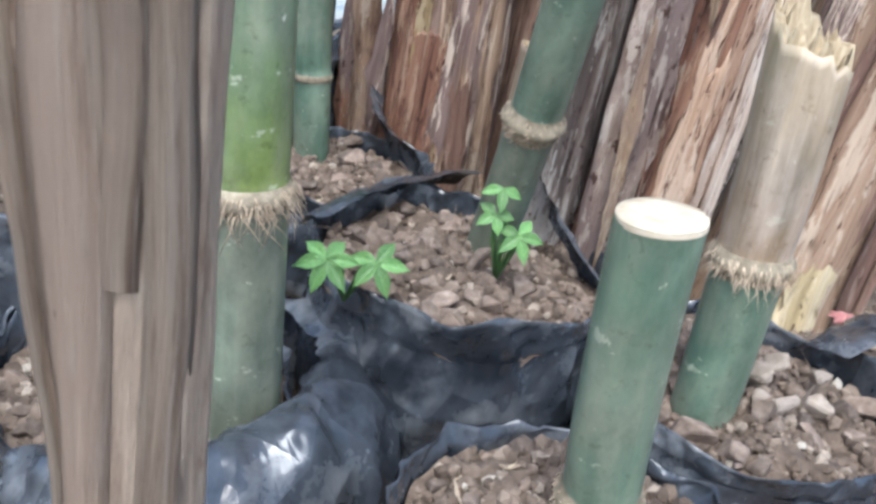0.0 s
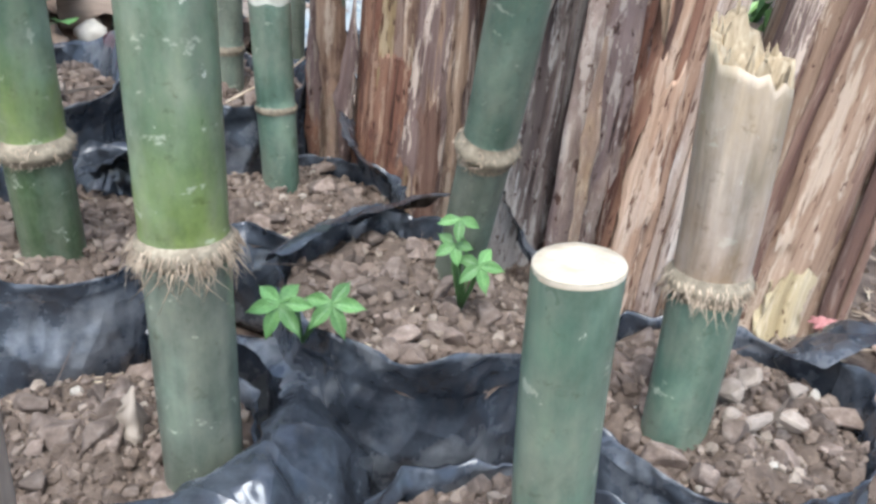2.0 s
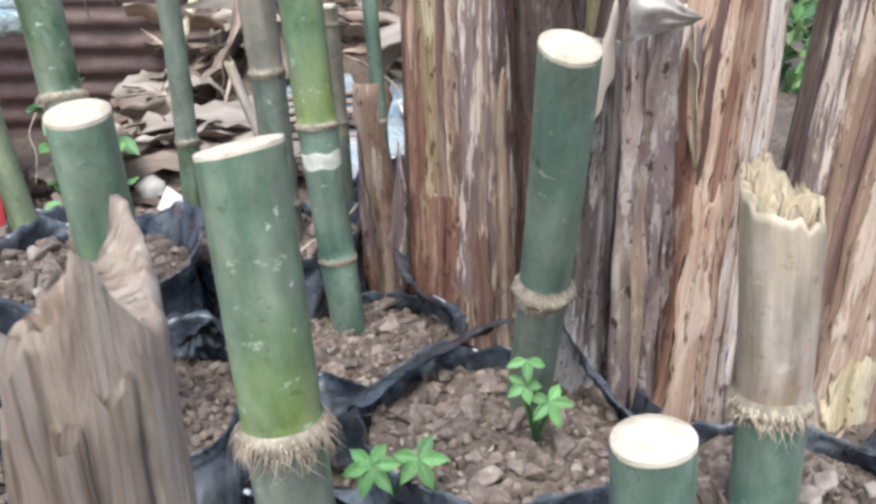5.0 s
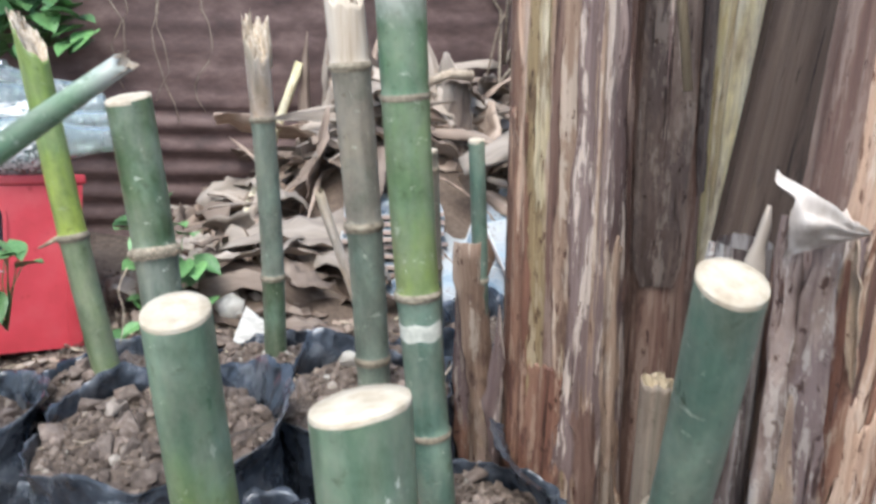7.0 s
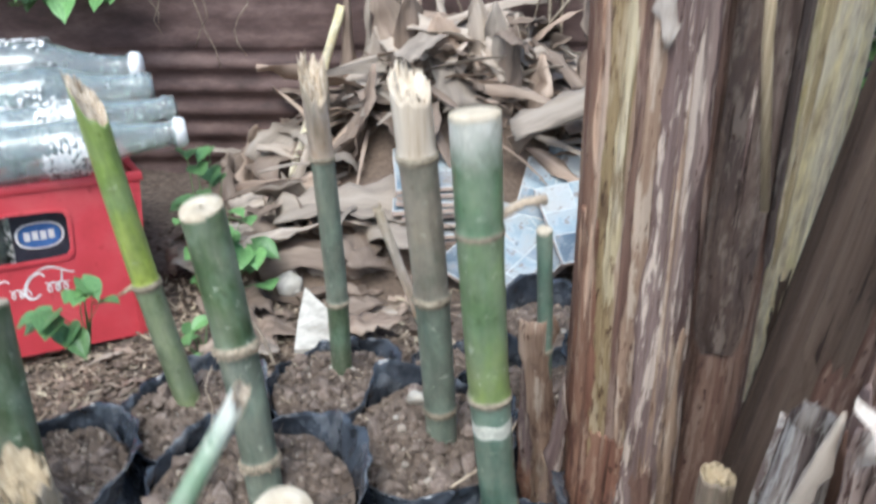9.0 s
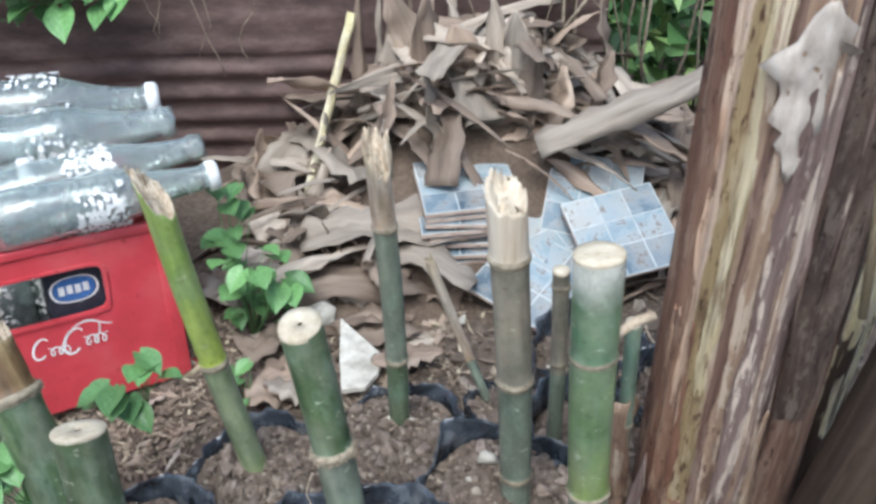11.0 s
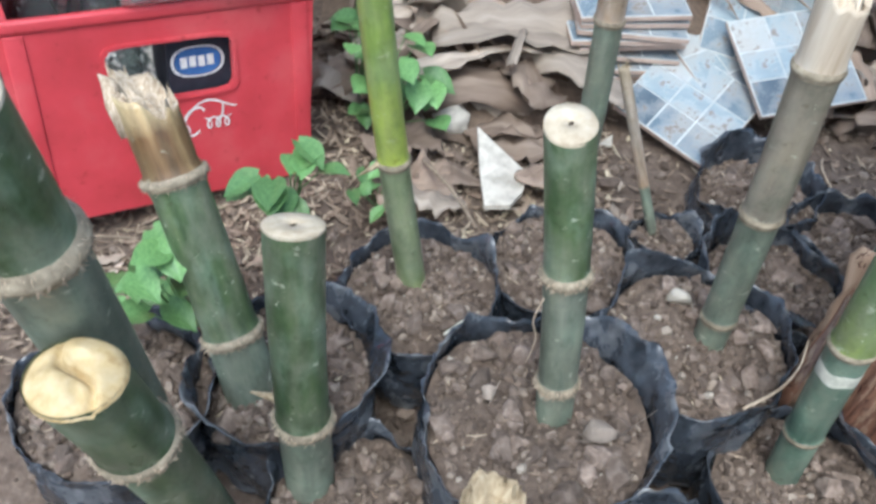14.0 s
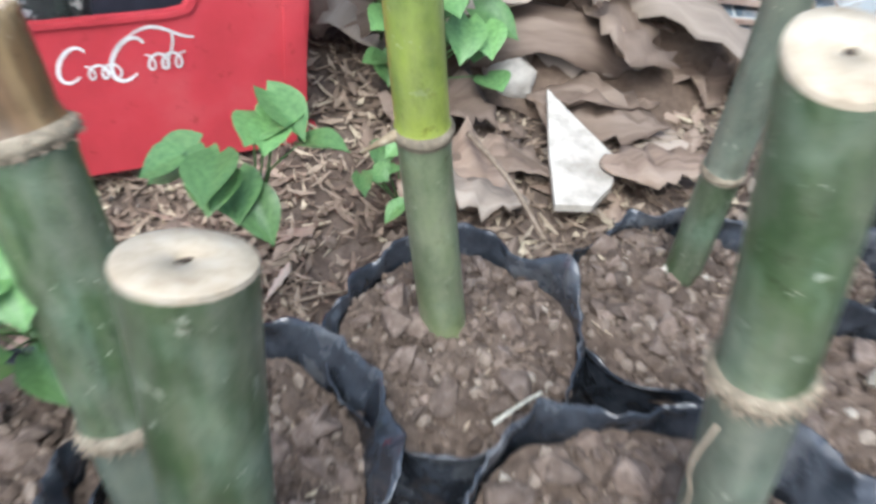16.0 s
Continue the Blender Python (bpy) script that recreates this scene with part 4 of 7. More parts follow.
bag(BAG + "with seedlings sprouting at its edge", (0.556, -0.627), 0.098, 0.041, 0.008, 10, 60, [(265, 0.014, 0.7), (120, 0.010, 0.5)])
bag(BAG + "rolled outward round a thick green cutting", (0.364, -0.704), 0.082, -0.020, 0.010, 11, 46, [(110, 0.020, 0.5)], 0.072, -30)
bag(BAG + "holding a short sawn green stump", (0.580, -0.868), 0.074, 0.038, 0.006, 12, 36)
bag(BAG + "of pale stones round a dry stub", (0.735, -0.705), 0.092, 0.016, 0.008, 13, 80, [(0, 0.020, 0.35), (75, 0.006, 0.5)])
bag(BAG + "holding a leaning sawn cutting", (0.290, -0.578), 0.084, 0.045, 0.010, 14, 36, [(75, 0.024, 0.6), (150, 0.020, 0.5)])
bag(BAG + "holding a dead splintered stem", (0.340, -0.90), 0.098, -0.03, 0.010, 15, 46)
bag(BAG + "by the fallen blue tiles", (0.505, -0.075), 0.070, 0.035, 0.018, 21, 16, [(90, 0.02, 0.8)])
bag(BAG + "half empty and folded over", (0.590, -0.150), 0.062, 0.03, 0.020, 22, 12, [(200, 0.02, 0.8)])
bag(BAG + "among the stems by the broken tiles", (0.485, -0.220), 0.072, 0.035, 0.014, 17, 26, [(120, 0.02, 0.6)])

# ---------------------------------------------------------------- bamboo cuttings
L_HAIR, S_HAIR = 0.0165, 0.006
stem("bamboo_cutting", "thick green bamboo cutting with a fringe of root hairs", (0.426, -0.742, -0.016), (0.412, -0.742, 0.286), 0.0215, 0.0212, [(0.49, L_HAIR, 0.013, 0.08)], [(0, GREY), (0.49, GREEN_FOOT)], slant=(-0.13, 0.12), seed=1)
stem("bamboo_cutting", "short green bamboo stump sawn flat", (0.594, -0.860, 0.040), (0.578, -0.864, 0.1955), 0.0172, 0.0170, [(0.13, S_HAIR, 0.016, 0.10)], [(0, GREEN)], slant=(0, 0.08), seed=2)
stem("bamboo_cutting", "leaning green bamboo cutting with a root band", (0.578, -0.590, 0.040), (0.582, -0.677, 0.3165), 0.0160, 0.0174, [(0.40, S_HAIR, 0.020, 0.16)], [(0, GREY), (0.40, GREEN)], slant=(0.1, -0.1), seed=3)
stem("bamboo_cutting", "dry tan bamboo stub with a torn top above a green base", (0.700, -0.728, 0.016), (0.686, -0.728, 0.240), 0.0190, 0.0215, [(0.47, 0.0115, 0.016, 0.10)], [(0, GREEN), (0.47, DRY)], end="torn", jag=0.009, seed=4, slant=(0.3, -0.5))
stem("bamboo_cutting", "green bamboo cutting sawn flat, leaning back", (0.306, -0.600, 0.030), (0.2975, -0.618, 0.278), 0.0205, 0.0200, [(0.38, S_HAIR, 0.016, 0.14)], [(0, DARK), (0.38, GREEN_FOOT)], slant=(0.0, -0.12), seed=5)
stem("bamboo_cutting", "tall dark green sawn bamboo cutting with two hairy nodes", (0.226, -0.430, 0.090), (0.196, -0.3815, 0.3655), 0.0158, 0.0182, [(0.165, S_HAIR, 0.010, 0.10), (0.565, S_HAIR, 0.010, 0.12)], [(0, GREY), (0.165, GREY), (0.565, DARK)], slant=(0, -0.28), hole=True, seed=6)
stem("bamboo_cutting", "grey green bamboo cutting with a torn pale top", (0.381, -0.335, 0.075), (0.362, -0.328, 0.448), 0.0150, 0.0165, [(0.125, 0, 0.008, 0.08), (0.466, 0, 0.009, 0.10), (0.834, 0, 0.008, 0.10)], [(0, GREY), (0.466, BROWNED), (0.834, BARED)], end="torn", jag=0.006, slant=(0.35, -0.7), seed=7, fibre=BARED)
stem("bamboo_cutting", "tall green bamboo stem with a whitish top", (0.442, -0.440, 0.020), (0.414, -0.436, 0.463), 0.0150, 0.0178, [(0.19, 0, 0.006, 0.08), (0.46, 0, 0.007, 0.10), (0.80, 0, 0.005, 0.05)], [(0, GREEN), (0.46, BRIGHT), (0.80, PALETOP)], slant=(0, 0.1), seed=8, bands=[(0.395, 0.016)])
stem("bamboo_cutting", "slender light green cutting with a torn slanting tip", (0.104, -0.268, 0.060), (0.056, -0.240, 0.405), 0.0140, 0.0135, [(0.45, 0, 0.008, 0.12)], [(0, PALEGREEN), (0.45, LIME)], end="torn", jag=0.006, slant=(1.6, -0.6), seed=9, fibre=TORN)
stem("bamboo_cutting", "thin dark green stem with a torn dry top", (0.260, -0.200, 0.045), (0.253, -0.170, 0.400), 0.0120, 0.0125, [(0.30, 0, 0.007, 0.10), (0.77, 0, 0.006, 0.10)], [(0, DARK), (0.30, GREY), (0.77, DRY)], end="torn", jag=0.008, slant=(0.9, -1.4), tip=(3.6, 0.022), seed=10, fibre=TORN)
stem("bamboo_cutting", "short dark green bamboo cutting sawn flat", (0.023, -0.461, 0.000), (0.020, -0.4265, 0.304), 0.0215, 0.0212, [(0.345, S_HAIR, 0.011, 0.12)], [(0, GREY), (0.345, DARK)], slant=(0, 0.3), hole=True, seed=11)
stem("bamboo_cutting", "leaning dark green cutting with a split yellowish top", (-0.036, -0.393, 0.060), (-0.112, -0.292, 0.302), 0.0245, 0.0225, [(0.21, S_HAIR, 0.010, 0.10), (0.745, S_HAIR, 0.010, 0.12)], [(0, GREY), (0.21, DARK), (0.745, SPLIT)], end="torn", jag=0.007, slant=(0.7, -0.2), tip=(0.3, 0.020), seed=12, fibre=TORN)
stem("bamboo_cutting", "stout bamboo cutting with a lumpy split top", (-0.050, -0.515, 0.060), (-0.063, -0.582, 0.352), 0.0220, 0.0235, [(0.68, S_HAIR, 0.010, 0.10)], [(0, DARK)], slant=(0.1, 0.25), seed=13, split=True)
stem("bamboo_cutting", "stout green bamboo with a hairy node", (-0.090, -0.480, 0.060), (-0.085, -0.560, 0.500), 0.0240, 0.0240, [(0.78, S_HAIR, 0.018, 0.12)], [(0, GREY), (0.78, DARK)], seed=14)
stem("bamboo_cutting", "splintered tan bamboo stub", (0.145, -0.620, 0.030), (0.145, -0.622, 0.312), 0.0180, 0.0180, [(0.40, 0, 0.010, 0.10)], [(0, GREEN), (0.40, DRY)], end="torn", jag=0.009, seed=15, slant=(0.3, -0.5))
stem("bamboo_cutting", "thin green pole leaning aslant with a pale split tip", (0.160, -1.130, 0.274), (0.306, -0.675, 0.418), 0.0080, 0.0045, [(0.60, 0, 0.005, 0.12)], [(0, GREEN), (0.60, BRIGHT), (0.80, PALETOP)], end="torn", jag=0.003, slant=(0.0, -2.0), fibre=TORN, seed=16, sink=1.2)


def dead_stem():
    """A weathered broken stem: furrowed sides, a high ragged wedge on top, a hollow heart."""
    th = thing("dead_bamboo", (0.4315, -1.013, -0.12), "weathered grey tan dead stem with a broken ragged top", "bamboo")
    foot, r = Vector((0.4315, -1.013, -0.13)), 0.0128
    sides, n, top = 64, 100, 0.476

    def crest(c, s):
        drop = 0.020 * max(0.0, (c - 0.35) / 0.65) ** 1.4 if c > 0.35 else 0.009 * min(1.0, (0.35 - c) / 0.12) + 0.007 * (0.35 - c)
        return -drop + 0.0026 * noise.noise(Vector((5 * c, 5 * s, 1))) + 0.002 * noise.noise(Vector((14 * c, 14 * s, 2)))

    def place(t, h, k=1.0):
        c, s = math.cos(t), math.sin(t)
        ridge = abs(noise.noise(Vector((3.0 * c, 3.0 * s, 0.8 * h * 3)))) * 0.13 + 0.05 * noise.noise(Vector((8 * c, 8 * s, h * 14))) + 0.05 * noise.noise(Vector((20 * c, 20 * s, h * 30)))
        flare = 0.35 * max(0.0, -c) ** 2 * max(0.0, min(1.0, (0.435 - h) / 0.03)) * max(0.0, min(1.0, (h - 0.33) / 0.06))
        q = r * (0.99 + ridge - 0.05 + flare) * k
        return foot + Vector((q * c, q * s, h))

    bm = bmesh.new()
    rows, uv = [], []
    ang = [2 * math.pi * j / sides for j in range(sides)]
    for i in range(n + 1):
        f = i / n
        rows.append([bm.verts.new(place(t, top * f + crest(math.cos(t), math.sin(t)) * max(0.0, (f - 0.7) / 0.3))) for t in ang])
        uv.append([(j / sides * 0.12, top * f) for j in range(sides + 1)])
    for k, drop in ((0.86, 0.001), (0.70, 0.005), (0.45, 0.008), (0.05, 0.010)):
        rows.append([bm.verts.new(place(t, top + crest(math.cos(t) * (0.5 + 0.5 * k), math.sin(t)) - drop, k)) for t in ang])
        uv.append([(j / sides * 0.12, top + drop) for j in range(sides + 1)])
    grid_faces(bm, rows, True, uv)
    lay = bm.loops.layers.uv.new("span")
    part("stem_wall", bm, BARK_WORN, th)
    # thick slabs splitting off the wall
    for t0, h0, h1, wide, off in ((4.2, 0.30, 0.459, 0.45, 0.10), (3.3, 0.28, 0.442, 0.40, 0.16), (5.3, 0.32, 0.452, 0.35, 0.07), (4.75, 0.37, 0.446, 0.28, 0.14), (2.8, 0.18, 0.430, 0.35, 0.12)):
        bm = bmesh.new()
        rows, uv = [], []
        for i in range(15):
            f = i / 14
            h = h0 + (h1 - h0) * f
            grow = off * f + 1.0
            loop = []
            for a, k in ((-1, 1.0), (-0.4, 1.06), (0.4, 1.06), (1, 1.0), (0.8, 0.86), (-0.8, 0.86)):
                t = t0 + a * wide * (1.0 - 0.35 * f ** 3) + 0.06 * math.sin(f * 7 + t0)
                loop.append(bm.verts.new(place(t, h + (0.003 * math.sin(a * 3 + t0) if i == 14 else 0), k * grow)))
            rows.append(loop)
            uv.append([(0.02 * a + t0, h) for a in range(7)])
        grid_faces(bm, rows, True, uv)
        cap = bm.faces.new(rows[-1])
        for lp in cap.loops:
            lp[bm.loops.layers.uv.verify()].uv = (t0 + 4 * lp.vert.co.x, 4 * lp.vert.co.z)
        bm.loops.layers.uv.new("span")
        part("loose_slab", bm, BARK_WORN, th)


dead_stem()
stem("bamboo_cutting", "thin grey bamboo stub with a sawn top", (0.436, -0.235, 0.03), (0.430, -0.233, 0.297), 0.0085, 0.0085, [(0.55, 0, 0.006, 0.12), (0.93, 0, 0.006, 0.12)], [(0, GREY), (0.5, BROWNED)], seed=18)
stem("bamboo_cutting", "thin green bamboo stub", (0.476, -0.345, 0.02), (0.472, -0.350, 0.327), 0.0070, 0.0070, [(0.6, 0, 0.005, 0.12)], [(0, GREEN)], seed=19)
stem("dry_cane", "thin dry tan cane with a greenish foot", (0.366, -0.155, 0.045), (0.301, -0.103, 0.222), 0.0055, 0.0060, [(0.30, 0, 0.003, 0.1)], [(0, GREY), (0.30, DRY)], end="torn", jag=0.004, seed=20, group="")


# ---------------------------------------------------------------- banana trunks
def trunk(label, base, top, r0, r1, skin, strips, seed, lobes=0.10, sheaths=()):
    """A banana stem of dead overlapping sheaths with loose strips."""
    r = random.Random(seed)
    base, top = Vector(base), Vector(top)
    u, v, w = frame_on(base, top)
    length = (top - base).length
    th = thing("banana_trunk", base, label, "banana trunk", "banana trunks")
    sides, n = 64, 60

    def q(t, h):
        f = h / length
        rad = r0 + (r1 - r0) * f
        rad *= 1 + lobes * noise.noise(Vector((2.3 * math.cos(t), 2.3 * math.sin(t), seed + 0.9 * f))) + 0.05 * noise.noise(Vector((9 * math.cos(t), 9 * math.sin(t), seed + 1.3 * f))) + 0.15 * math.exp(-h / 0.05)
        return rad

    bm = bmesh.new()
    rows, uv = [], []
    for i in range(n + 1):
        h = length * i / n
        rows.append([bm.verts.new(base + w * h + q(t, h) * (u * math.cos(t) + v * math.sin(t))) for t in (6.28319 * j / sides for j in range(sides))])
        uv.append([(j / sides * 6.283 * r0 + seed, h + seed) for j in range(sides + 1)])
    grid_faces(bm, rows, True, uv)
    part("stem_core", bm, skin, th)
    for k in range(strips[0]):
        t0 = r.uniform(0, 6.283)
        wide = r.uniform(0.35, 1.25)
        h0 = r.uniform(0.0, 0.35) * length if r.random() < 0.75 else 0.0
        h1 = min(length, h0 + r.uniform(0.4, 1.0) * length)
        m = r.choice(strips[1])
        bm = bmesh.new()
        rows, uv = [], []
        steps, across = 30, 11
        lift = r.uniform(1.02, 1.11)
        curl = r.uniform(0.0, 0.20)
        drift = r.uniform(-0.25, 0.25)
        for side in (0, 1):
            for i in (range(steps + 1) if side == 0 else range(steps, -1, -1)):
                f = i / steps
                h = h0 + (h1 - h0) * f
                taper = min(1.0, 9 * f + 0.55) * min(1.0, 9 * (1 - f) + 0.5 + 0.25 * r.random())
                row = []
                for j in range(across):
                    s = j / (across - 1) - 0.5
                    t = t0 + drift * f + s * wide * taper + 0.05 * noise.noise(Vector((f * 6, k, s)))
                    edge = curl * (2 * abs(s)) ** 2.5
                    d = q(t, h) * (lift + edge * (0.4 + f) + 0.02 * noise.noise(Vector((s * 4, f * 9, k)))) - (0.0014 if side else 0)
                    row.append(bm.verts.new(base + w * h + d * (u * math.cos(t) + v * math.sin(t))))
                rows.append(row)
                uv.append([(j / across * wide * r0 + k * 0.13, h + k * 0.3) for j in range(across)])
        grid_faces(bm, rows, False, uv)
        part("sheath_strip", bm, m, th)
    # broad sheaths wrapped one over the other: (from, to in degrees, foot, head, lift, skin)
    for k, (d0, d1, f0, f1, lift, m) in enumerate(sheaths):
        bm = bmesh.new()
        rows, uv = [], []
        steps, across = 60, 15
        for side in (0, 1):
            for i in (range(steps + 1) if side == 0 else range(steps, -1, -1)):
                f = i / steps
                row, uvr = [], []
                for j in range(across):
                    s = j / (across - 1)
                    rag = 0.02 * noise.noise(Vector((s * 5, k * 3.1, 1))) + 0.012 * noise.noise(Vector((s * 17, k * 3.1, 7)))
                    h = length * (f0 + (f1 - f0) * f + (rag if 0 < f0 + f < 1.9 else 0))
                    edge = 0.09 * noise.noise(Vector((f * 7, k * 2.7, 3 if s < 0.5 else 9))) + 0.035 * noise.noise(Vector((f * 31, k * 2.7, 5 if s < 0.5 else 2)))
                    t = radians(d0 + (d1 - d0) * s) + edge * (2 * abs(s - 0.5)) ** 3 + 0.10 * math.sin(2.2 * f + k)
                    fold = 0.018 * noise.noise(Vector((s * 3.2, f * 4, k + seed))) + 0.010 * noise.noise(Vector((s * 9, f * 9, k + seed))) + 0.05 * (2 * abs(s - 0.5)) ** 6 * noise.noise(Vector((f * 9, k, 4 if s < 0.5 else 1)))
                    d = q(t, h) * (lift + fold) - (0.0012 if side else 0)
                    row.append(bm.verts.new(base + w * h + d * (u * math.cos(t) + v * math.sin(t))))
                    uvr.append((s * radians(d1 - d0) * r0 + k * 0.37 + seed, h + k * 0.61))
                rows.append(row)
                uv.append(uvr)
        grid_faces(bm, rows, False, uv)
        part("sheath", bm, m, th)
    return th


trunk("banana trunk wrapped in dry brown and cream sheaths", (0.556, -0.345, -0.06), (0.543, -0.350, 0.95), 0.0545, 0.0425, S_UMBER, (0, []), 3, 0.08, [
    # S_DARK paints the shade on the right and back of this trunk
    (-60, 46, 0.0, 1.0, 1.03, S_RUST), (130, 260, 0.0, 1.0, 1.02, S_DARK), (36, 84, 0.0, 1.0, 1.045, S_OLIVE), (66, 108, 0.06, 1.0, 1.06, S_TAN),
    (92, 168, 0.0, 1.0, 1.05, S_PURPLE), (84, 124, 0.10, 0.62, 1.085, S_PURPLE), (50, 62, 0.34, 1.0, 1.07, S_STRAW), (14, 42, 0.0, 0.40, 1.07, S_RUST), (28, 37, 0.30, 1.0, 1.075, S_ORANGE),
    (120, 140, 0.02, 0.30, 1.10, S_TAN), (52, 84, 0.0, 0.20, 1.10, S_RUST), (70, 78, 0.20, 0.9, 1.08, S_UMBER), (100, 112, 0.15, 1.0, 1.085, S_TAN), (88, 106, 0.0, 0.16, 1.12, S_UMBER), (134, 150, 0.25, 1.0, 1.08, S_UMBER)])
trunk("banana trunk with peeling brown and pinkish sheaths", (0.694, -0.535, -0.07), (0.752, -0.535, 0.95), 0.048, 0.034, S_UMBER, (0, []), 5, 0.08, [
    # upper S_UMBER sheath (-10 to 64 degrees) paints the shaded left side darker
    (-70, 20, 0.0, 1.0, 1.02, S_UMBER), (60, 130, 0.0, 1.0, 1.05, S_ORANGE), (108, 190, 0.0, 1.0, 1.08, S_CREAM), (-10, 64, 0.36, 1.0, 1.06, S_UMBER), (48, 76, 0.36, 1.0, 1.09, S_ORANGE), (-4, 60, 0.0, 0.375, 1.25, S_PURPLE),
    (44, 66, 0.0, 0.30, 1.26, S_RUST), (68, 92, 0.02, 0.26, 1.18, S_ORANGE), (118, 136, 0.10, 0.7, 1.14, S_CREAM), (14, 34, 0.0, 0.33, 1.31, S_UMBER), (94, 102, 0.0, 0.8, 1.12, S_RUST), (76, 84, 0.24, 1.0, 1.12, S_UMBER), (36, 44, 0.0, 0.28, 1.31, S_RUST), (140, 152, 0.0, 0.5, 1.13, S_CREAM)])
trunk("dark banana trunk with greyish white patches", (0.617, -0.546, -0.06), (0.630, -0.556, 0.300), 0.031, 0.016, BARK_WHITE, (7, [BARK_WHITE, BARK_DARK, BARK_WHITE]), 6)
trunk("tilted banana trunk with a yellowish foot", (0.850, -0.50, -0.05), (0.960, -0.44, 0.95), 0.064, 0.053, S_UMBER, (4, [S_TAN, S_UMBER]), 7, 0.08, [
    (-40, 40, 0.0, 1.0, 1.03, S_TAN), (30, 90, 0.0, 1.0, 1.05, S_TAN), (80, 150, 0.0, 1.0, 1.04, S_TAN), (72, 98, 0.0, 0.085, 1.09, S_STRAW), (10, 40, 0.05, 0.8, 1.08, S_PURPLE), (70, 80, 0.1, 1.0, 1.08, S_TAN), (46, 56, 0.0, 0.9, 1.08, S_UMBER), (88, 100, 0.12, 1.0, 1.07, S_UMBER)])
trunk("brown banana trunk of shaded rotting sheaths", (0.640, -0.310, -0.05), (0.632, -0.31, 0.95), 0.038, 0.032, S_UMBER, (3, [BARK_MID]), 8, 0.1, [(20, 80, 0.0, 1.0, 1.04, S_UMBER), (70, 130, 0.0, 1.0, 1.03, S_UMBER), (50, 84, 0.42, 1.0, 1.08, S_PURPLE)])
# the low S_DARK sheath puts the shade at this trunk's foot into colour
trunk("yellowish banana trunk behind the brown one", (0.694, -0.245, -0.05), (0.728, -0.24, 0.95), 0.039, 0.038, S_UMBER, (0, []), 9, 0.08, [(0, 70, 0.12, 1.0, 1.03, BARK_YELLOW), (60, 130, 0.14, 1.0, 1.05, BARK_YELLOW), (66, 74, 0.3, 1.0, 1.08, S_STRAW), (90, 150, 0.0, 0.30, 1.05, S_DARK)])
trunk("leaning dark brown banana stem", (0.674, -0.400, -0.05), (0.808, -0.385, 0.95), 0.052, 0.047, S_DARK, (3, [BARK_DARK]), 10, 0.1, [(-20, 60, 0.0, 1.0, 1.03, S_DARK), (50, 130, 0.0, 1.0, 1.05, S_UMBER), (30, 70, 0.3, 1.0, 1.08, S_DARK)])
stem("dead_stub", "short brown rotten stub between the banana trunks", (0.611, -0.462, -0.02), (0.611, -0.462, 0.160), 0.015, 0.0145, [], [(0, WEATHERED)], end="torn", jag=0.003, slant=(0.1, 0.05), seed=33, group="", rugged=0.12, fibre=FIBRE)
stem("bamboo_cutting", "thin green bamboo stem behind the peeling trunk", (0.770, -0.42, 0.0), (0.765, -0.42, 0.75), 0.008, 0.008, [(0.30, 0, 0.005, 0.12), (0.62, 0, 0.005, 0.12)], [(0, GREEN)], seed=23)


# ---------------------------------------------------------------- crate
def obox(bm, o, ax, ay, az, sx, sy, sz, bev=0.0):
    """A box from corner o along three unit axes."""
    o, ax, ay, az = Vector(o), Vector(ax), Vector(ay), Vector(az)
    vs = [bm.verts.new(o + ax * sx * i + ay * sy * j + az * sz * k) for k in (0, 1) for j in (0, 1) for i in (0, 1)]
    fs = [bm.faces.new([vs[i] for i in f]) for f in ((0, 2, 3, 1), (4, 5, 7, 6), (0, 1, 5, 4), (2, 6, 7, 3), (0, 4, 6, 2), (1, 3, 7, 5))]
    if bev:
        es = list({e for f in fs for e in f.edges})
        bmesh.ops.bevel(bm, geom=es, offset=bev, segments=2, affect="EDGES", profile=0.6)


CR = Vector((0.876, 0.474, -0.092)).normalized()
CU = Vector((-0.017, 0.220, 0.975))
CU = (CU - CR * CU.dot(CR)).normalized()
CB = CU.cross(CR).normalized()
CW, CH, CD = 0.320, 0.222, 0.36
FACE = Vector((-0.277, -0.179, 0.030)) - CR * 0.022


def crate_at(a, d, b):
    """A place on the crate, whose sides draw in a little towards its foot."""
    return FACE + CR * (a + 0.012 * (1 - b / CH) * (1 - 2 * a / CW)) + CB * d + CU * b


def flat_loop(bm, pts, thick, out):
    """A flat plate with the outline pts, thick along out."""
    front = [bm.verts.new(Vector(p) + out * thick) for p in pts]
    back = [bm.verts.new(Vector(p)) for p in pts]
    bm.faces.new(front)
    bm.faces.new(back[::-1])
    for i in range(len(pts)):
        j = (i + 1) % len(pts)
        bm.faces.new((front[i], back[i], back[j], front[j]))


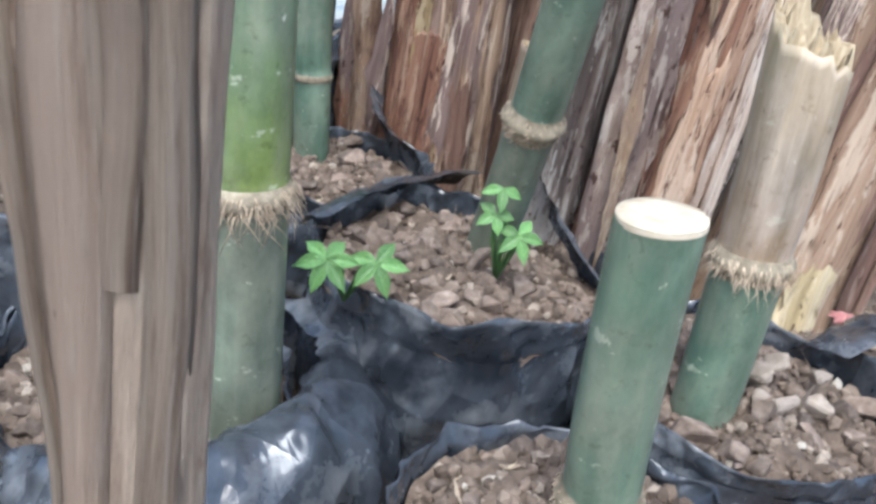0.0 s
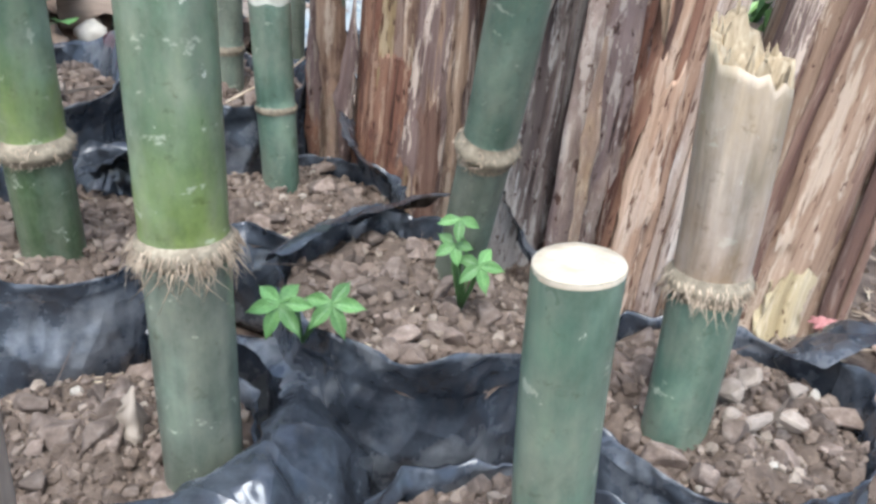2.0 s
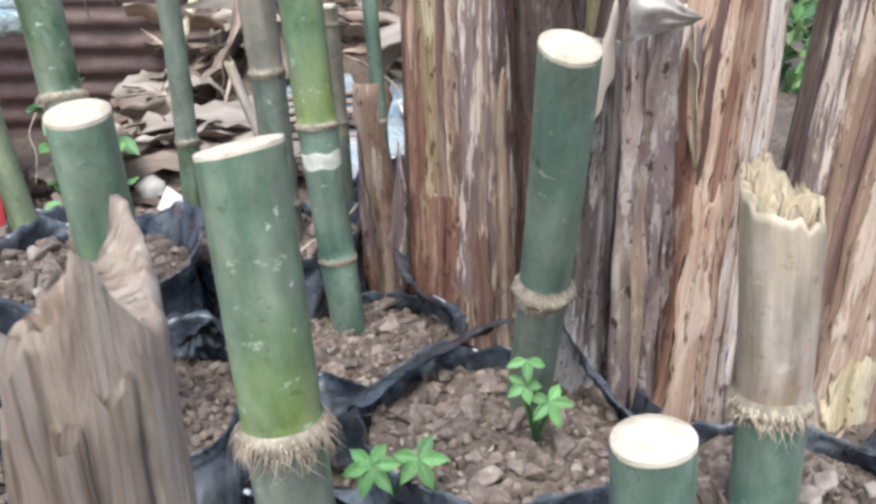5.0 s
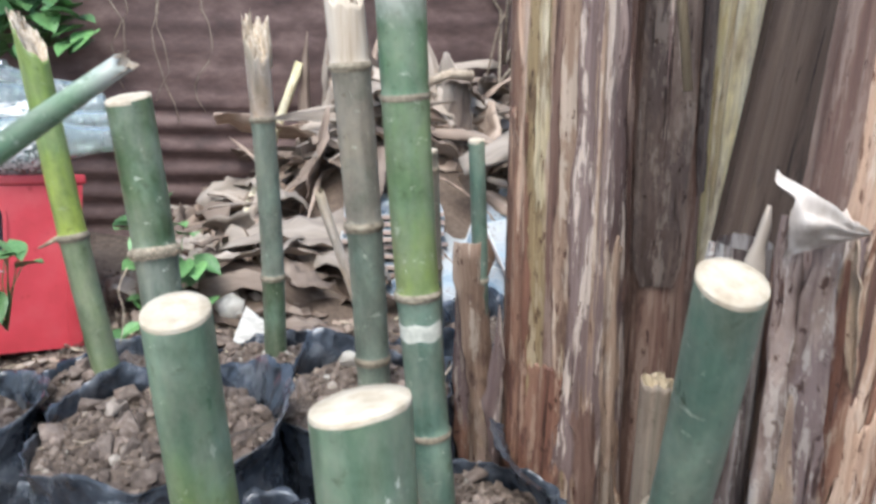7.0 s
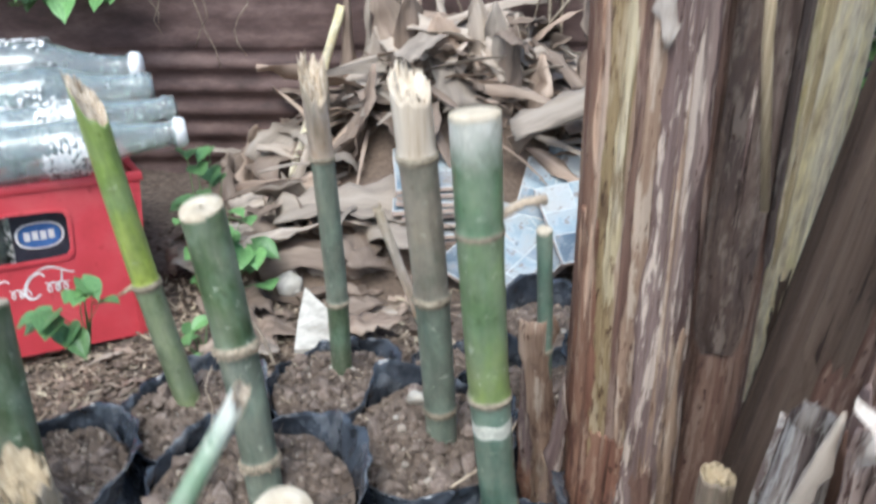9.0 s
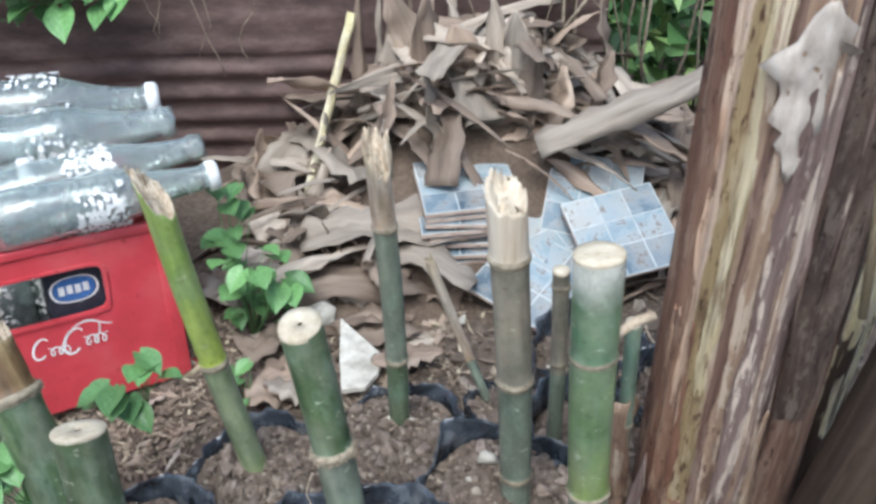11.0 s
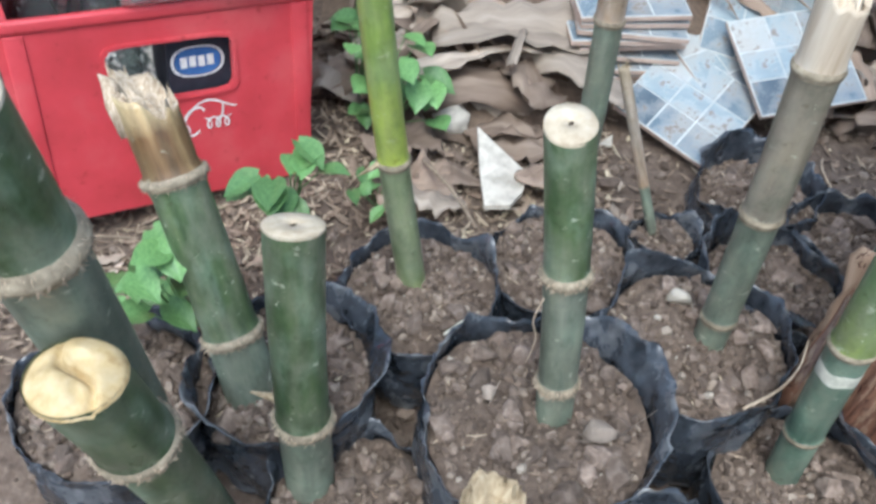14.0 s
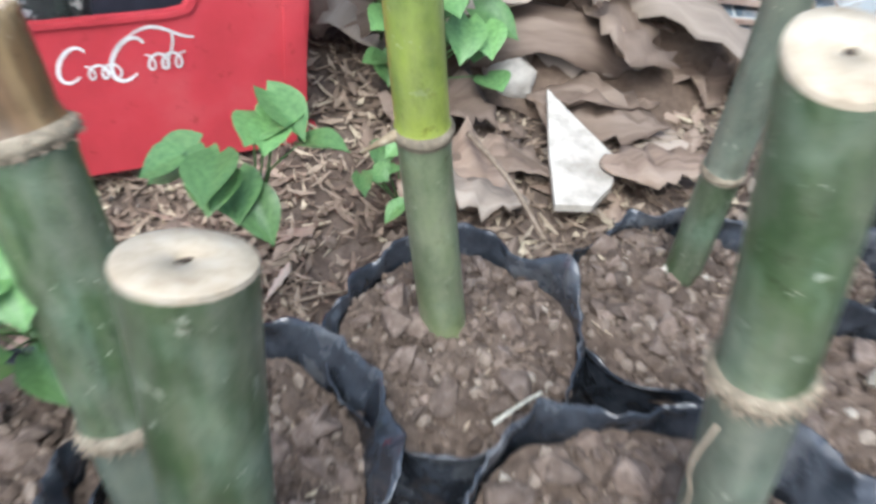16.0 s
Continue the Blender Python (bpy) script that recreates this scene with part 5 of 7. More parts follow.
def build_crate():
    crate = thing("bottle_crate", FACE, "red plastic bottle crate with white script and hand hole", "crate")
    wt = 0.007
    a0, a1, b0, b1 = 0.096, 0.227, 0.123, 0.184
    bm = bmesh.new()
    # one skin with a rounded hole
    hole, rim = [], []
    n = 40
    for k in range(n):
        t = 2 * math.pi * k / n
        c, s = math.cos(t), math.sin(t)
        q = (abs(c) ** 9 + abs(s) ** 9) ** (-1 / 9)
        hole.append(((a0 + a1) / 2 + c * q * (a1 - a0) / 2, (b0 + b1) / 2 + s * q * (b1 - b0) / 2))
        ca, sb = (a0 + a1) / 2, (b0 + b1) / 2
        ex = min((CW - ca) / c if c > 1e-9 else (-ca / c if c < -1e-9 else 9), (CH - sb) / s if s > 1e-9 else (-sb / s if s < -1e-9 else 9))
        rim.append((ca + c * ex, sb + s * ex))
    corners = [(0, 0), (CW, 0), (CW, CH), (0, CH)]
    for depth in (0.0, wt):
        hv = [bm.verts.new(crate_at(x, depth, y)) for x, y in hole]
        rv = [bm.verts.new(crate_at(x, depth, y)) for x, y in rim]
        cv = {c: bm.verts.new(crate_at(c[0], depth, c[1])) for c in corners}
        for k in range(n):
            j = (k + 1) % n
            bm.faces.new((hv[k], hv[j], rv[j], rv[k]))
            pa, pb = rim[k], rim[j]
            if abs(pa[0] - pb[0]) > 1e-6 and abs(pa[1] - pb[1]) > 1e-6:
                c = min(corners, key=lambda q: (q[0] - pa[0]) ** 2 + (q[1] - pa[1]) ** 2 + (q[0] - pb[0]) ** 2 + (q[1] - pb[1]) ** 2)
                bm.faces.new((rv[k], rv[j], cv[c]))
        if depth == 0.0:
            first = hv
        else:
            for k in range(n):
                j = (k + 1) % n
                bm.faces.new((first[k], hv[k], hv[j], first[j]))
    part("front_panel", bm, RED, crate, smooth=False)
    # raised frame round the hand hole
    bm = bmesh.new()
    ringo = [(x, y) for x, y in hole]
    big = [((x - (a0 + a1) / 2) * 1.07 + (a0 + a1) / 2, (y - (b0 + b1) / 2) * 1.12 + (b0 + b1) / 2) for x, y in hole]
    rows = [[bm.verts.new(crate_at(x, d, y)) for x, y in loop] for loop, d in ((big, 0.0), (big, -0.0025), (ringo, -0.0025), (ringo, 0.002))]
    grid_faces(bm, rows)
    part("hole_frame", bm, RED, crate, smooth=False)
    for nm, o, sx, sy, sz in (("back_panel", crate_at(0, CD - wt, 0), CW, wt, CH), ("side_panel", crate_at(0, wt, 0), wt, CD - 2 * wt, CH), ("side_panel", crate_at(CW - wt, wt, 0), wt, CD - 2 * wt, CH), ("crate_floor", crate_at(wt, wt, 0), CW - 2 * wt, CD - 2 * wt, 0.006)):
        bm = bmesh.new()
        obox(bm, o, CR, CB, CU, sx, sy, sz, 0.0015)
        part(nm, bm, RED, crate, smooth=False)
    # rim bead along the top and corner posts
    for o, ax, ln in ((crate_at(-0.003, -0.003, CH - 0.012), CR, CW + 0.006), (crate_at(-0.003, CD - 0.006, CH - 0.012), CR, CW + 0.006), (crate_at(-0.003, 0.006, CH - 0.012), CB, CD - 0.012), (crate_at(CW - 0.006, 0.006, CH - 0.012), CB, CD - 0.012)):
        bm = bmesh.new()
        other = CB if ax is CR else CR
        obox(bm, o, ax, other, CU, ln, 0.0095, 0.0125, 0.003)
        part("rim", bm, RED, crate)
    for a in (-0.002, CW - 0.016):
        bm = bmesh.new()
        obox(bm, crate_at(a, -0.002, 0.0), CR, CB, CU, 0.018, 0.003, CH - 0.014, 0.001)
        part("corner_rib", bm, RED, crate)
    # small vent marks near the rim
    for k in range(5):
        bm = bmesh.new()
        obox(bm, crate_at(CW - 0.026, -0.0012, CH - 0.024 - 0.0045 * k), CR, CB, CU, 0.014, 0.002, 0.0022)
        part("mould_mark", bm, RED, crate, smooth=False)
    # white script mark as a looping ribbon of plain strokes
    bm = bmesh.new()
    out = -CB
    base_a, base_b = 0.126, 0.078

    def ribbon(path, width):
        rows = []
        for i, (x, y) in enumerate(path):
            x0, y0 = path[max(i - 1, 0)]
            x1, y1 = path[min(i + 1, len(path) - 1)]
            d = math.hypot(x1 - x0, y1 - y0) or 1
            nx, ny = -(y1 - y0) / d, (x1 - x0) / d
            wv = width * (0.55 + 0.45 * math.sin(math.pi * i / (len(path) - 1)))
            rows.append([bm.verts.new(crate_at(base_a + x + nx * wv * s, -0.0006 - 0.00002 * i, base_b + y + ny * wv * s)) for s in (-1, 1)])
        grid_faces(bm, rows, False)

    # two large open loops, runs of small loops, and a long flying stroke
    for at_x, k in ((0.012, 0.8), (0.052, 1.0)):
        ribbon([(at_x + k * (0.012 * math.cos(t) + 0.005 * math.sin(t)), 0.013 + k * 0.016 * math.sin(t)) for t in np.linspace(0.75, 5.5, 26)], 0.0019 * k)
    ribbon([(0.020 + 0.024 * f + 0.0042 * math.sin(16 * f), 0.006 + 0.0052 * math.cos(16 * f)) for f in np.linspace(0, 1, 60)], 0.0011)
    ribbon([(0.064 + 0.030 * f + 0.0046 * math.sin(19 * f), 0.009 + 0.0060 * math.cos(19 * f)) for f in np.linspace(0, 1, 66)], 0.0012)
    ribbon([(0.079 + 0.006 * f + 0.003 * math.sin(3 * f), 0.006 + 0.026 * f) for f in np.linspace(0, 1, 10)], 0.0011)
    ribbon([(0.052 + 0.050 * f, 0.029 + 0.006 * math.sin(4.6 * f) + 0.002 * f) for f in np.linspace(0, 1, 18)], 0.0013)
    part("script_mark", bm, WHITE, crate, "white script mark", smooth=False)
    return crate


build_crate()

# Dark carton with a blue badge standing inside, seen through the hand hole
carton = thing("drink_carton", crate_at(0.19, 0.05, 0.01), "dark printed carton with a blue badge inside the crate", "carton")
bm = bmesh.new()
obox(bm, crate_at(0.160, 0.018, 0.008), CR, CB, CU, 0.075, 0.07, 0.185, 0.001)
part("carton_body", bm, NAVY, carton, smooth=False)
bm = bmesh.new()
flat_loop(bm, [crate_at(0.193 + 0.0255 * math.cos(t), 0.0172, 0.152 + 0.0170 * math.sin(t) * (1 + 0.12 * math.cos(2 * t))) for t in np.linspace(0, 6.283, 29)[:-1]], 0.0006, -CB)
badge = part("badge", bm, BLUE, carton, "blue oval badge", smooth=False)
bm = bmesh.new()
rows = []
for k in (1.16, 1.04):
    rows.append([bm.verts.new(crate_at(0.193 + 0.0255 * k * math.cos(t), 0.0164, 0.152 + 0.0170 * k * math.sin(t) * (1 + 0.12 * math.cos(2 * t)))) for t in np.linspace(0, 6.283, 41)[:-1]])
grid_faces(bm, rows)
part("badge_edge", bm, WHITE, badge, "white outline", smooth=False)
for k in range(4):
    bm = bmesh.new()
    obox(bm, crate_at(0.1740 + 0.0098 * k, 0.0160, 0.146 + 0.0006 * (k % 2)), CR, CB, CU, 0.0072, 0.0008, 0.0115, 0.0002)
    part("badge_bar", bm, WHITE, badge, smooth=False)


# ---------------------------------------------------------------- bottles
def build_bottle(capped=True):
    th = thing("glass_bottle", (0, 0, 0), "empty clear glass drink bottle with a white print" if capped else "open clear glass drink bottle with a white print", "bottle", "glass bottles")
    prof = [(0.0, 0.004), (0.018, 0.001), (0.026, 0.003), (0.0285, 0.010), (0.0285, 0.055), (0.0270, 0.075), (0.0265, 0.095), (0.0280, 0.115), (0.0275, 0.130), (0.0240, 0.150), (0.0185, 0.172), (0.0145, 0.195), (0.0125, 0.220), (0.0122, 0.228), (0.0140, 0.230), (0.0140, 0.236), (0.0128, 0.238), (0.0128, 0.245)]
    inner = [(max(x - 0.0028, 0.0), z + (0.004 if z < 0.02 else 0)) for x, z in prof][::-1]
    bm = bmesh.new()
    rows = []
    for x, z in prof + inner:
        rows.append([bm.verts.new((max(x, 0.0004) * math.cos(t), max(x, 0.0004) * math.sin(t), z)) for t in (6.28319 * j / 28 for j in range(28))])
    grid_faces(bm, rows)
    part("glass", bm, GLASS, th)
    # worn white print: ragged blots on the shoulder, on both sides
    r = random.Random(5)
    for side in (0, 1):
        bm = bmesh.new()
        for k in range(190):
            t0, z0 = max(-1.1, min(1.1, r.gauss(0, 0.5))) + math.pi * side, r.uniform(0.088, 0.140)
            dt, dz = r.uniform(0.06, 0.24), r.uniform(0.0012, 0.0065)
            rad = 0.0287 + 0.000008 * k
            turn = r.uniform(0, 6.28)
            bm.faces.new([bm.verts.new((rad * math.cos(t), rad * math.sin(t), z)) for t, z in ((t0 + 0.6 * dt * math.cos(turn + a) * g, z0 + 0.7 * dz * math.sin(turn + a) * g) for a, g in ((k2 * 1.047, r.uniform(0.5, 1.2)) for k2 in range(6)))])
        tagged(part("print", bm, WHITE, th, "worn white print", smooth=False), "", "", "", "stuff")
    if not capped:
        return th
    bm = bmesh.new()
    rows = [[bm.verts.new((rad * math.cos(t), rad * math.sin(t), z)) for t in (6.28319 * j / 24 for j in range(24))] for rad, z in ((0.0150, 0.2335), (0.0155, 0.236), (0.0150, 0.244), (0.0120, 0.2475), (0.001, 0.2478))]
    grid_faces(bm, rows)
    part("cap", bm, WHITE, th, "whitish crown cap")
    return th


bottle = build_bottle()


def lying(mouth, foot_way, spin):
    """Pose of a bottle whose mouth is at that place and whose foot lies along foot_way."""
    up = (-Vector(foot_way)).normalized()
    side = up.cross(Vector((0.1, 0.2, 1))).normalized()
    m = Matrix((side, up.cross(side), up)).transposed().to_4x4()
    return Matrix.Translation(Vector(mouth) + Vector((0, 0, 0.007)) - up * 0.245 * 1.08) @ m @ pose(0, 0, 0, 0, 0, spin) @ Matrix.Diagonal((1.26, 1.26, 1.08, 1))


LAID = [
    ((0.038, 0.042, 0.254), (-0.235, -0.100, 0.004), 20),
    ((-0.083, 0.185, 0.292), (-0.24, -0.060, 0.012), 70),
    ((-0.195, 0.010, 0.274), (-0.22, -0.090, -0.012), 10),
]
OPEN = [
    ((0.014, 0.092, 0.270), (-0.235, -0.110, -0.010), 140),
    ((-0.052, 0.138, 0.280), (-0.235, -0.080, 0.0), 220),
    ((-0.200, 0.075, 0.290), (-0.23, -0.060, 0.0), 190),
]
open_bottle = build_bottle(False)
for first, rows in ((bottle, LAID), (open_bottle, OPEN)):
    first.matrix_world = lying(*rows[0])
    for row in rows[1:]:
        copy_thing(first, lying(*row))
for k in range(12):
    a, d = 0.045 + 0.070 * (k % 4), 0.120 + 0.075 * (k // 4)
    p = crate_at(a, d, 0.010)
    m = Matrix((CR, CB, CU)).transposed().to_4x4()
    copy_thing(bottle, Matrix.Translation(p) @ m @ pose(0, 0, 0, 0, 0, 40 * k) @ Matrix.Diagonal((1, 1, 0.9, 1)))


# ---------------------------------------------------------------- tiles
def build_tile(w=0.145, seed=1):
    th = thing("ceramic_tile", (0, 0, 0), "ceramic tile with a pale blue block pattern", "tile", "loose tiles")
    t = 0.0065
    bm = bmesh.new()
    obox(bm, (-w / 2, -w / 2, 0), (1, 0, 0), (0, 1, 0), (0, 0, 1), w, w, t, 0.0008)
    part("tile_body", bm, CERAMIC, th, smooth=False)
    bm = bmesh.new()
    obox(bm, (-w / 2 + 0.0005, -w / 2 + 0.0005, t + 0.0001), (1, 0, 0), (0, 1, 0), (0, 0, 1), w - 0.001, w - 0.001, 0.0006, 0.0002)
    part("glaze_face", bm, GROUT, th, "white glaze", smooth=False)
    r = random.Random(seed)
    g = 0.0025
    xs = [-w / 2 + g, -w / 2 + 0.36 * w, -w / 2 + 0.66 * w, w / 2]
    for i in range(3):
        for j in range(3):
            sx, sy = xs[i + 1] - xs[i] - g, xs[j + 1] - xs[j] - g
            bm = bmesh.new()
            obox(bm, (xs[i], xs[j], t + 0.0008), (1, 0, 0), (0, 1, 0), (0, 0, 1), sx, sy, 0.0005)
            part("block", bm, GLAZES[[1, 0, 1, 0, 3, 1, 2, 0, 1][(i * 3 + j + seed) % 9]], th, smooth=False)
    return th


tile = build_tile()
for k in range(9):
    m = pose(0.366 + 0.006 * math.sin(k * 2.3) + (0.010 if k < 3 else 0), 0.205 + 0.006 * math.cos(k * 1.7), 0.030 + 0.0125 * k, 2 * math.sin(k), 1.5 * math.cos(k * 2), 4 + 5 * math.sin(k * 1.9))
    if k == 8:
        tile.matrix_world = m
    else:
        copy_thing(tile, m)
tile_b = build_tile(0.145, 4)
tile_b.matrix_world = pose(0.590, 0.130, 0.085, 22, -6, 12)
copy_thing(tile_b, pose(0.455, 0.085, 0.040, 14, 10, -38))
copy_thing(tile_b, pose(0.520, 0.165, 0.062, 20, -4, 30))
copy_thing(tile, pose(0.560, 0.215, 0.095, 30, 8, -12))
copy_thing(tile_b, pose(0.470, 0.110, 0.028, 10, 4, -42))


# ---------------------------------------------------------------- dry leaves and stalks
def dry_strip(name, label, category, at, way, length, width, droop, fold, seed, material=None, group="dry leaves", thick=0.0006, twist=0.6, blunt=False, roll=None):
    """A curling strip of dead banana leaf."""
    r = random.Random(seed)
    way = Vector(way).normalized()
    side = way.cross(Vector((0, 0, 1)))
    side = side.normalized() if side.length > 0.1 else Vector((1, 0, 0))
    roll = r.uniform(-0.7, 0.7) if roll is None else roll
    bm = bmesh.new()
    n, m = 14, 7
    centre = []
    p, d = Vector(at), way.copy()
    for i in range(n + 1):
        centre.append((p.copy(), d.copy()))
        p = p + d * length / n
        d = (d + Vector((0.03 * r.uniform(-1, 1), 0.03 * r.uniform(-1, 1), -droop / n))).normalized()
    front, back, uv = [], [], []
    for i, (c, d) in enumerate(centre):
        f = i / n
        ang = roll + twist * f + 0.25 * math.sin(5 * f + seed)
        sd = (side * math.cos(ang) + d.cross(side) * math.sin(ang)).normalized()
        up = d.cross(sd).normalized()
        wd = width * (1.0 if blunt else min(1.0, 3.2 * f + 0.12) * (1.04 - f ** 2.2)) * (1 + 0.4 * noise.noise(Vector((f * 7, seed, 0))))
        ra, rb = [], []
        for j in range(m):
            s = j / (m - 1) * 2 - 1
            lift = fold * wd * abs(s) ** 1.4 + 0.24 * wd * noise.noise(Vector((s * 2.2, f * 7, seed))) + 0.10 * width * noise.noise(Vector((s * 4.5, f * 17, seed + 4)))
            rag = 1 + (0.6 * noise.noise(Vector((f * 19, s * 9, seed))) if abs(s) > 0.9 else 0)
            q = c + sd * wd * 0.5 * s * rag * (1 - 0.25 * fold) + up * lift
            ra.append(bm.verts.new(q))
            rb.append(bm.verts.new(q - up * thick))
        front.append(ra)
        back.append(rb)
        uv.append([(j / m * width + seed * 0.1, f * length + seed) for j in range(m)])
    grid_faces(bm, front, False, uv)
    grid_faces(bm, back, False, uv)
    for i in range(n):
        for j in (0, m - 1):
            bm.faces.new((front[i][j], front[i + 1][j], back[i + 1][j], back[i][j]))
    for i in (0, n):
        for j in range(m - 1):
            bm.faces.new((front[i][j], front[i][j + 1], back[i][j + 1], back[i][j]))
    ob = new(name, mesh_of(name, bm, material or (DRYLEAF_GREY if seed % 5 in (1, 3) else DRYLEAF)))
    return tagged(ob, label, category, group)


def join_strips(obs, label):
    """Many small leaf strips as one loose mass for each tone."""
    for skin in (DRYLEAF, DRYLEAF_GREY):
        bm = bmesh.new()
        for ob in obs:
            if ob.data.materials[0] is skin:
                bm.from_mesh(ob.data)
        me = bpy.data.meshes.new("leaf_mass")
        bm.to_mesh(me)
        bm.free()
        for p in me.polygons:
            p.use_smooth = True
        me.materials.append(skin)
        tagged(new("leaf_mass", me), label, "litter", "", "stuff")
    for ob in obs:
        bpy.data.objects.remove(ob)


lr = random.Random(21)
loose = []
def heap(x, y):
    """Height of the leaf heap by the wall."""
    return 0.26 * math.exp(-((x - 0.42) / 0.30) ** 2) * max(0.0, min(1.0, (y - 0.10) / 0.26)) + 0.05 * math.exp(-((x - 0.20) / 0.15) ** 2 - ((y - 0.12) / 0.1) ** 2)


# the packed litter under the leaves
def build_heap():
    bm = bmesh.new()
    rows = []
    for j in range(46):
        y = 0.02 + 0.50 * j / 45
        rows.append([bm.verts.new((x, y, max(heap(x, y), 0) + ground_height(x, y) - 0.012 + 0.02 * noise.noise(Vector((x * 16, y * 16, 3))))) for x in np.linspace(-0.05, 0.98, 90)])
    grid_faces(bm, rows, False)
    ob = new("leaf_litter", mesh_of("leaf_litter", bm, LITTER))
    return tagged(ob, "packed grey brown leaf litter heaped at the fence", "litter", "", "stuff")


build_heap()
for k in range(290):
    x, y = lr.uniform(0.0, 0.92), lr.uniform(0.08, 0.48)
    if 0.28 < x < 0.66 and y < 0.29:
        y = lr.uniform(0.29, 0.48)
    z = heap(x, y) + lr.uniform(0.0, 0.03)
    ang = lr.uniform(0, 6.283)
    rise = lr.uniform(-0.15, 0.5)
    ln = lr.uniform(0.10, 0.32)
    bit = dry_strip("dry_leaf", "dry curled brown banana leaf strip in the heap", "leaf", (x - 0.5 * ln * math.cos(ang), y - 0.35 * ln * math.sin(ang), z - 0.3 * rise * ln + 0.01), (math.cos(ang), 0.7 * math.sin(ang), rise), ln, lr.choice((lr.uniform(0.008, 0.022), lr.uniform(0.025, 0.070))), lr.uniform(0.3, 1.8), lr.uniform(-0.25, 0.25), 100 + k, twist=lr.uniform(-1.2, 1.2), blunt=k % 4 != 0)
    if k >= 150:
        loose.append(bit)
join_strips(loose, "loose mass of dry brown leaf strips in the heap")
# a curled dead leaf on the soil by the thick green cutting
dry_strip("dry_leaf", "curled tan dead leaf standing in bag soil", "leaf", (0.383, -0.722, -0.03), (-0.1, 0.25, 0.8), 0.048, 0.030, 1.0, 0.6, 391)
# upright and hanging strips leaning on the fence
for k, (x, y, z, dx, dz, ln, wd) in enumerate([(0.20, 0.40, 0.08, 0.05, 1, 0.30, 0.035), (0.25, 0.42, 0.10, -0.10, 1, 0.28, 0.03), (0.29, 0.40, 0.12, 0.16, 1, 0.26, 0.035), (0.34, 0.42, 0.14, 0.02, 1, 0.24, 0.03), (0.15, 0.36, 0.02, 0.5, 1, 0.26, 0.028), (0.22, 0.33, 0.05, -0.5, 1, 0.22, 0.03), (0.40, 0.42, 0.18, -0.2, 1, 0.22, 0.03), (0.12, 0.30, 0.0, 0.35, 1, 0.22, 0.03), (0.10, 0.26, 0.0, 0.1, 0.8, 0.17, 0.04), (0.46, 0.40, 0.20, 0.4, 0.8, 0.2, 0.03)]):
    dry_strip("dry_leaf", "dry brown banana leaf leaning on the rusty fence", "leaf", (x, y, z), (dx, 0.12, dz), ln, wd, 0.5 + 0.1 * k, 0.35, 300 + k)
for k in range(16):
    x = lr.uniform(0.22, 0.60)
    dry_strip("dry_leaf", "dry brown banana leaf hanging limp in the heap", "leaf", (x, lr.uniform(0.30, 0.44), lr.uniform(0.26, 0.40)), (lr.uniform(-0.3, 0.3), -0.15, -1), lr.uniform(0.12, 0.24), lr.uniform(0.035, 0.075), lr.uniform(-0.3, 0.3), 0.15, 330 + 7 * k)
for k in range(26):
    x, y = lr.uniform(0.44, 0.74), lr.uniform(0.24, 0.33)
    ang = lr.uniform(-0.6, 0.6)
    dry_strip("dry_leaf", "dry brown leaf strip lying behind the tiles", "leaf", (x - 0.06, y, heap(x, y) + lr.uniform(0.01, 0.04)), (math.cos(ang), math.sin(ang), lr.uniform(-0.3, 0.4)), lr.uniform(0.08, 0.18), lr.uniform(0.010, 0.035), 0.8, 0.3, 1200 + k, twist=lr.uniform(-1.2, 1.2))
for k, (x, y, ax, ay, ln, wd) in enumerate([(0.095, -0.09, 1, 0.25, 0.10, 0.075), (0.20, 0.03, 1, -0.15, 0.13, 0.085), (0.245, 0.15, 1, -0.35, 0.16, 0.10), (0.17, 0.13, 1, 0.3, 0.12, 0.08), (0.085, -0.035, 0.8, 0.6, 0.09, 0.06), (0.26, -0.06, 1, 0.2, 0.10, 0.06)]):
    dry_strip("dry_leaf", "broad flat pinkish brown dead leaf on the earth", "leaf", (x - 0.04, y, 0.020 + ground_height(x, y) + 0.002 * k), (ax, ay, 0.03), ln, wd, 0.10, 0.05, 1500 + k, DRYLEAF, twist=0.1, blunt=k % 2 == 0, roll=0.0)
# broad dead leaves on the ground
for k, (x, y, z, ax, ay, ln, wd) in enumerate([(0.160, 0.180, 0.05, 1, -0.35, 0.17, 0.11), (0.165, 0.095, 0.03, 1, 0.15, 0.14, 0.09), (0.185, 0.030, 0.018, 1, 0.2, 0.12, 0.075), (0.100, -0.085, 0.022, 1, -0.2, 0.085, 0.075), (0.06, 0.16, 0.05, 0.7, -0.7, 0.14, 0.08), (0.10, 0.22, 0.08, 1, 0.2, 0.16, 0.07), (0.02, 0.12, 0.06, 0.9, 0.4, 0.11, 0.05), (0.145, -0.03, 0.016, 0.9, -0.5, 0.08, 0.05)]):
    dry_strip("dry_leaf", "broad dead brown leaf lying crumpled on the earth", "leaf", (x - 0.02, y, z), (ax, ay, 0.12), ln, wd, 0.35, 0.12, 340 + k, twist=0.2)
dry_strip("leaf_stalk", "yellowed banana leaf stalk leaning on the fence", "stalk", (0.105, 0.30, 0.07), (0.085, 0.10, 0.25), 0.30, 0.017, 0.0, 0.5, 401, BARK_YELLOW, "", 0.004, 0.1, True)
dry_strip("leaf_stalk", "grey brown broken banana midrib lying across the heap", "stalk", (0.470, 0.215, 0.190), (0.29, -0.01, 0.135), 0.315, 0.046, -0.03, 0.12, 402, DRYLEAF_GREY, "", 0.006, 0.1, True, 0.5)
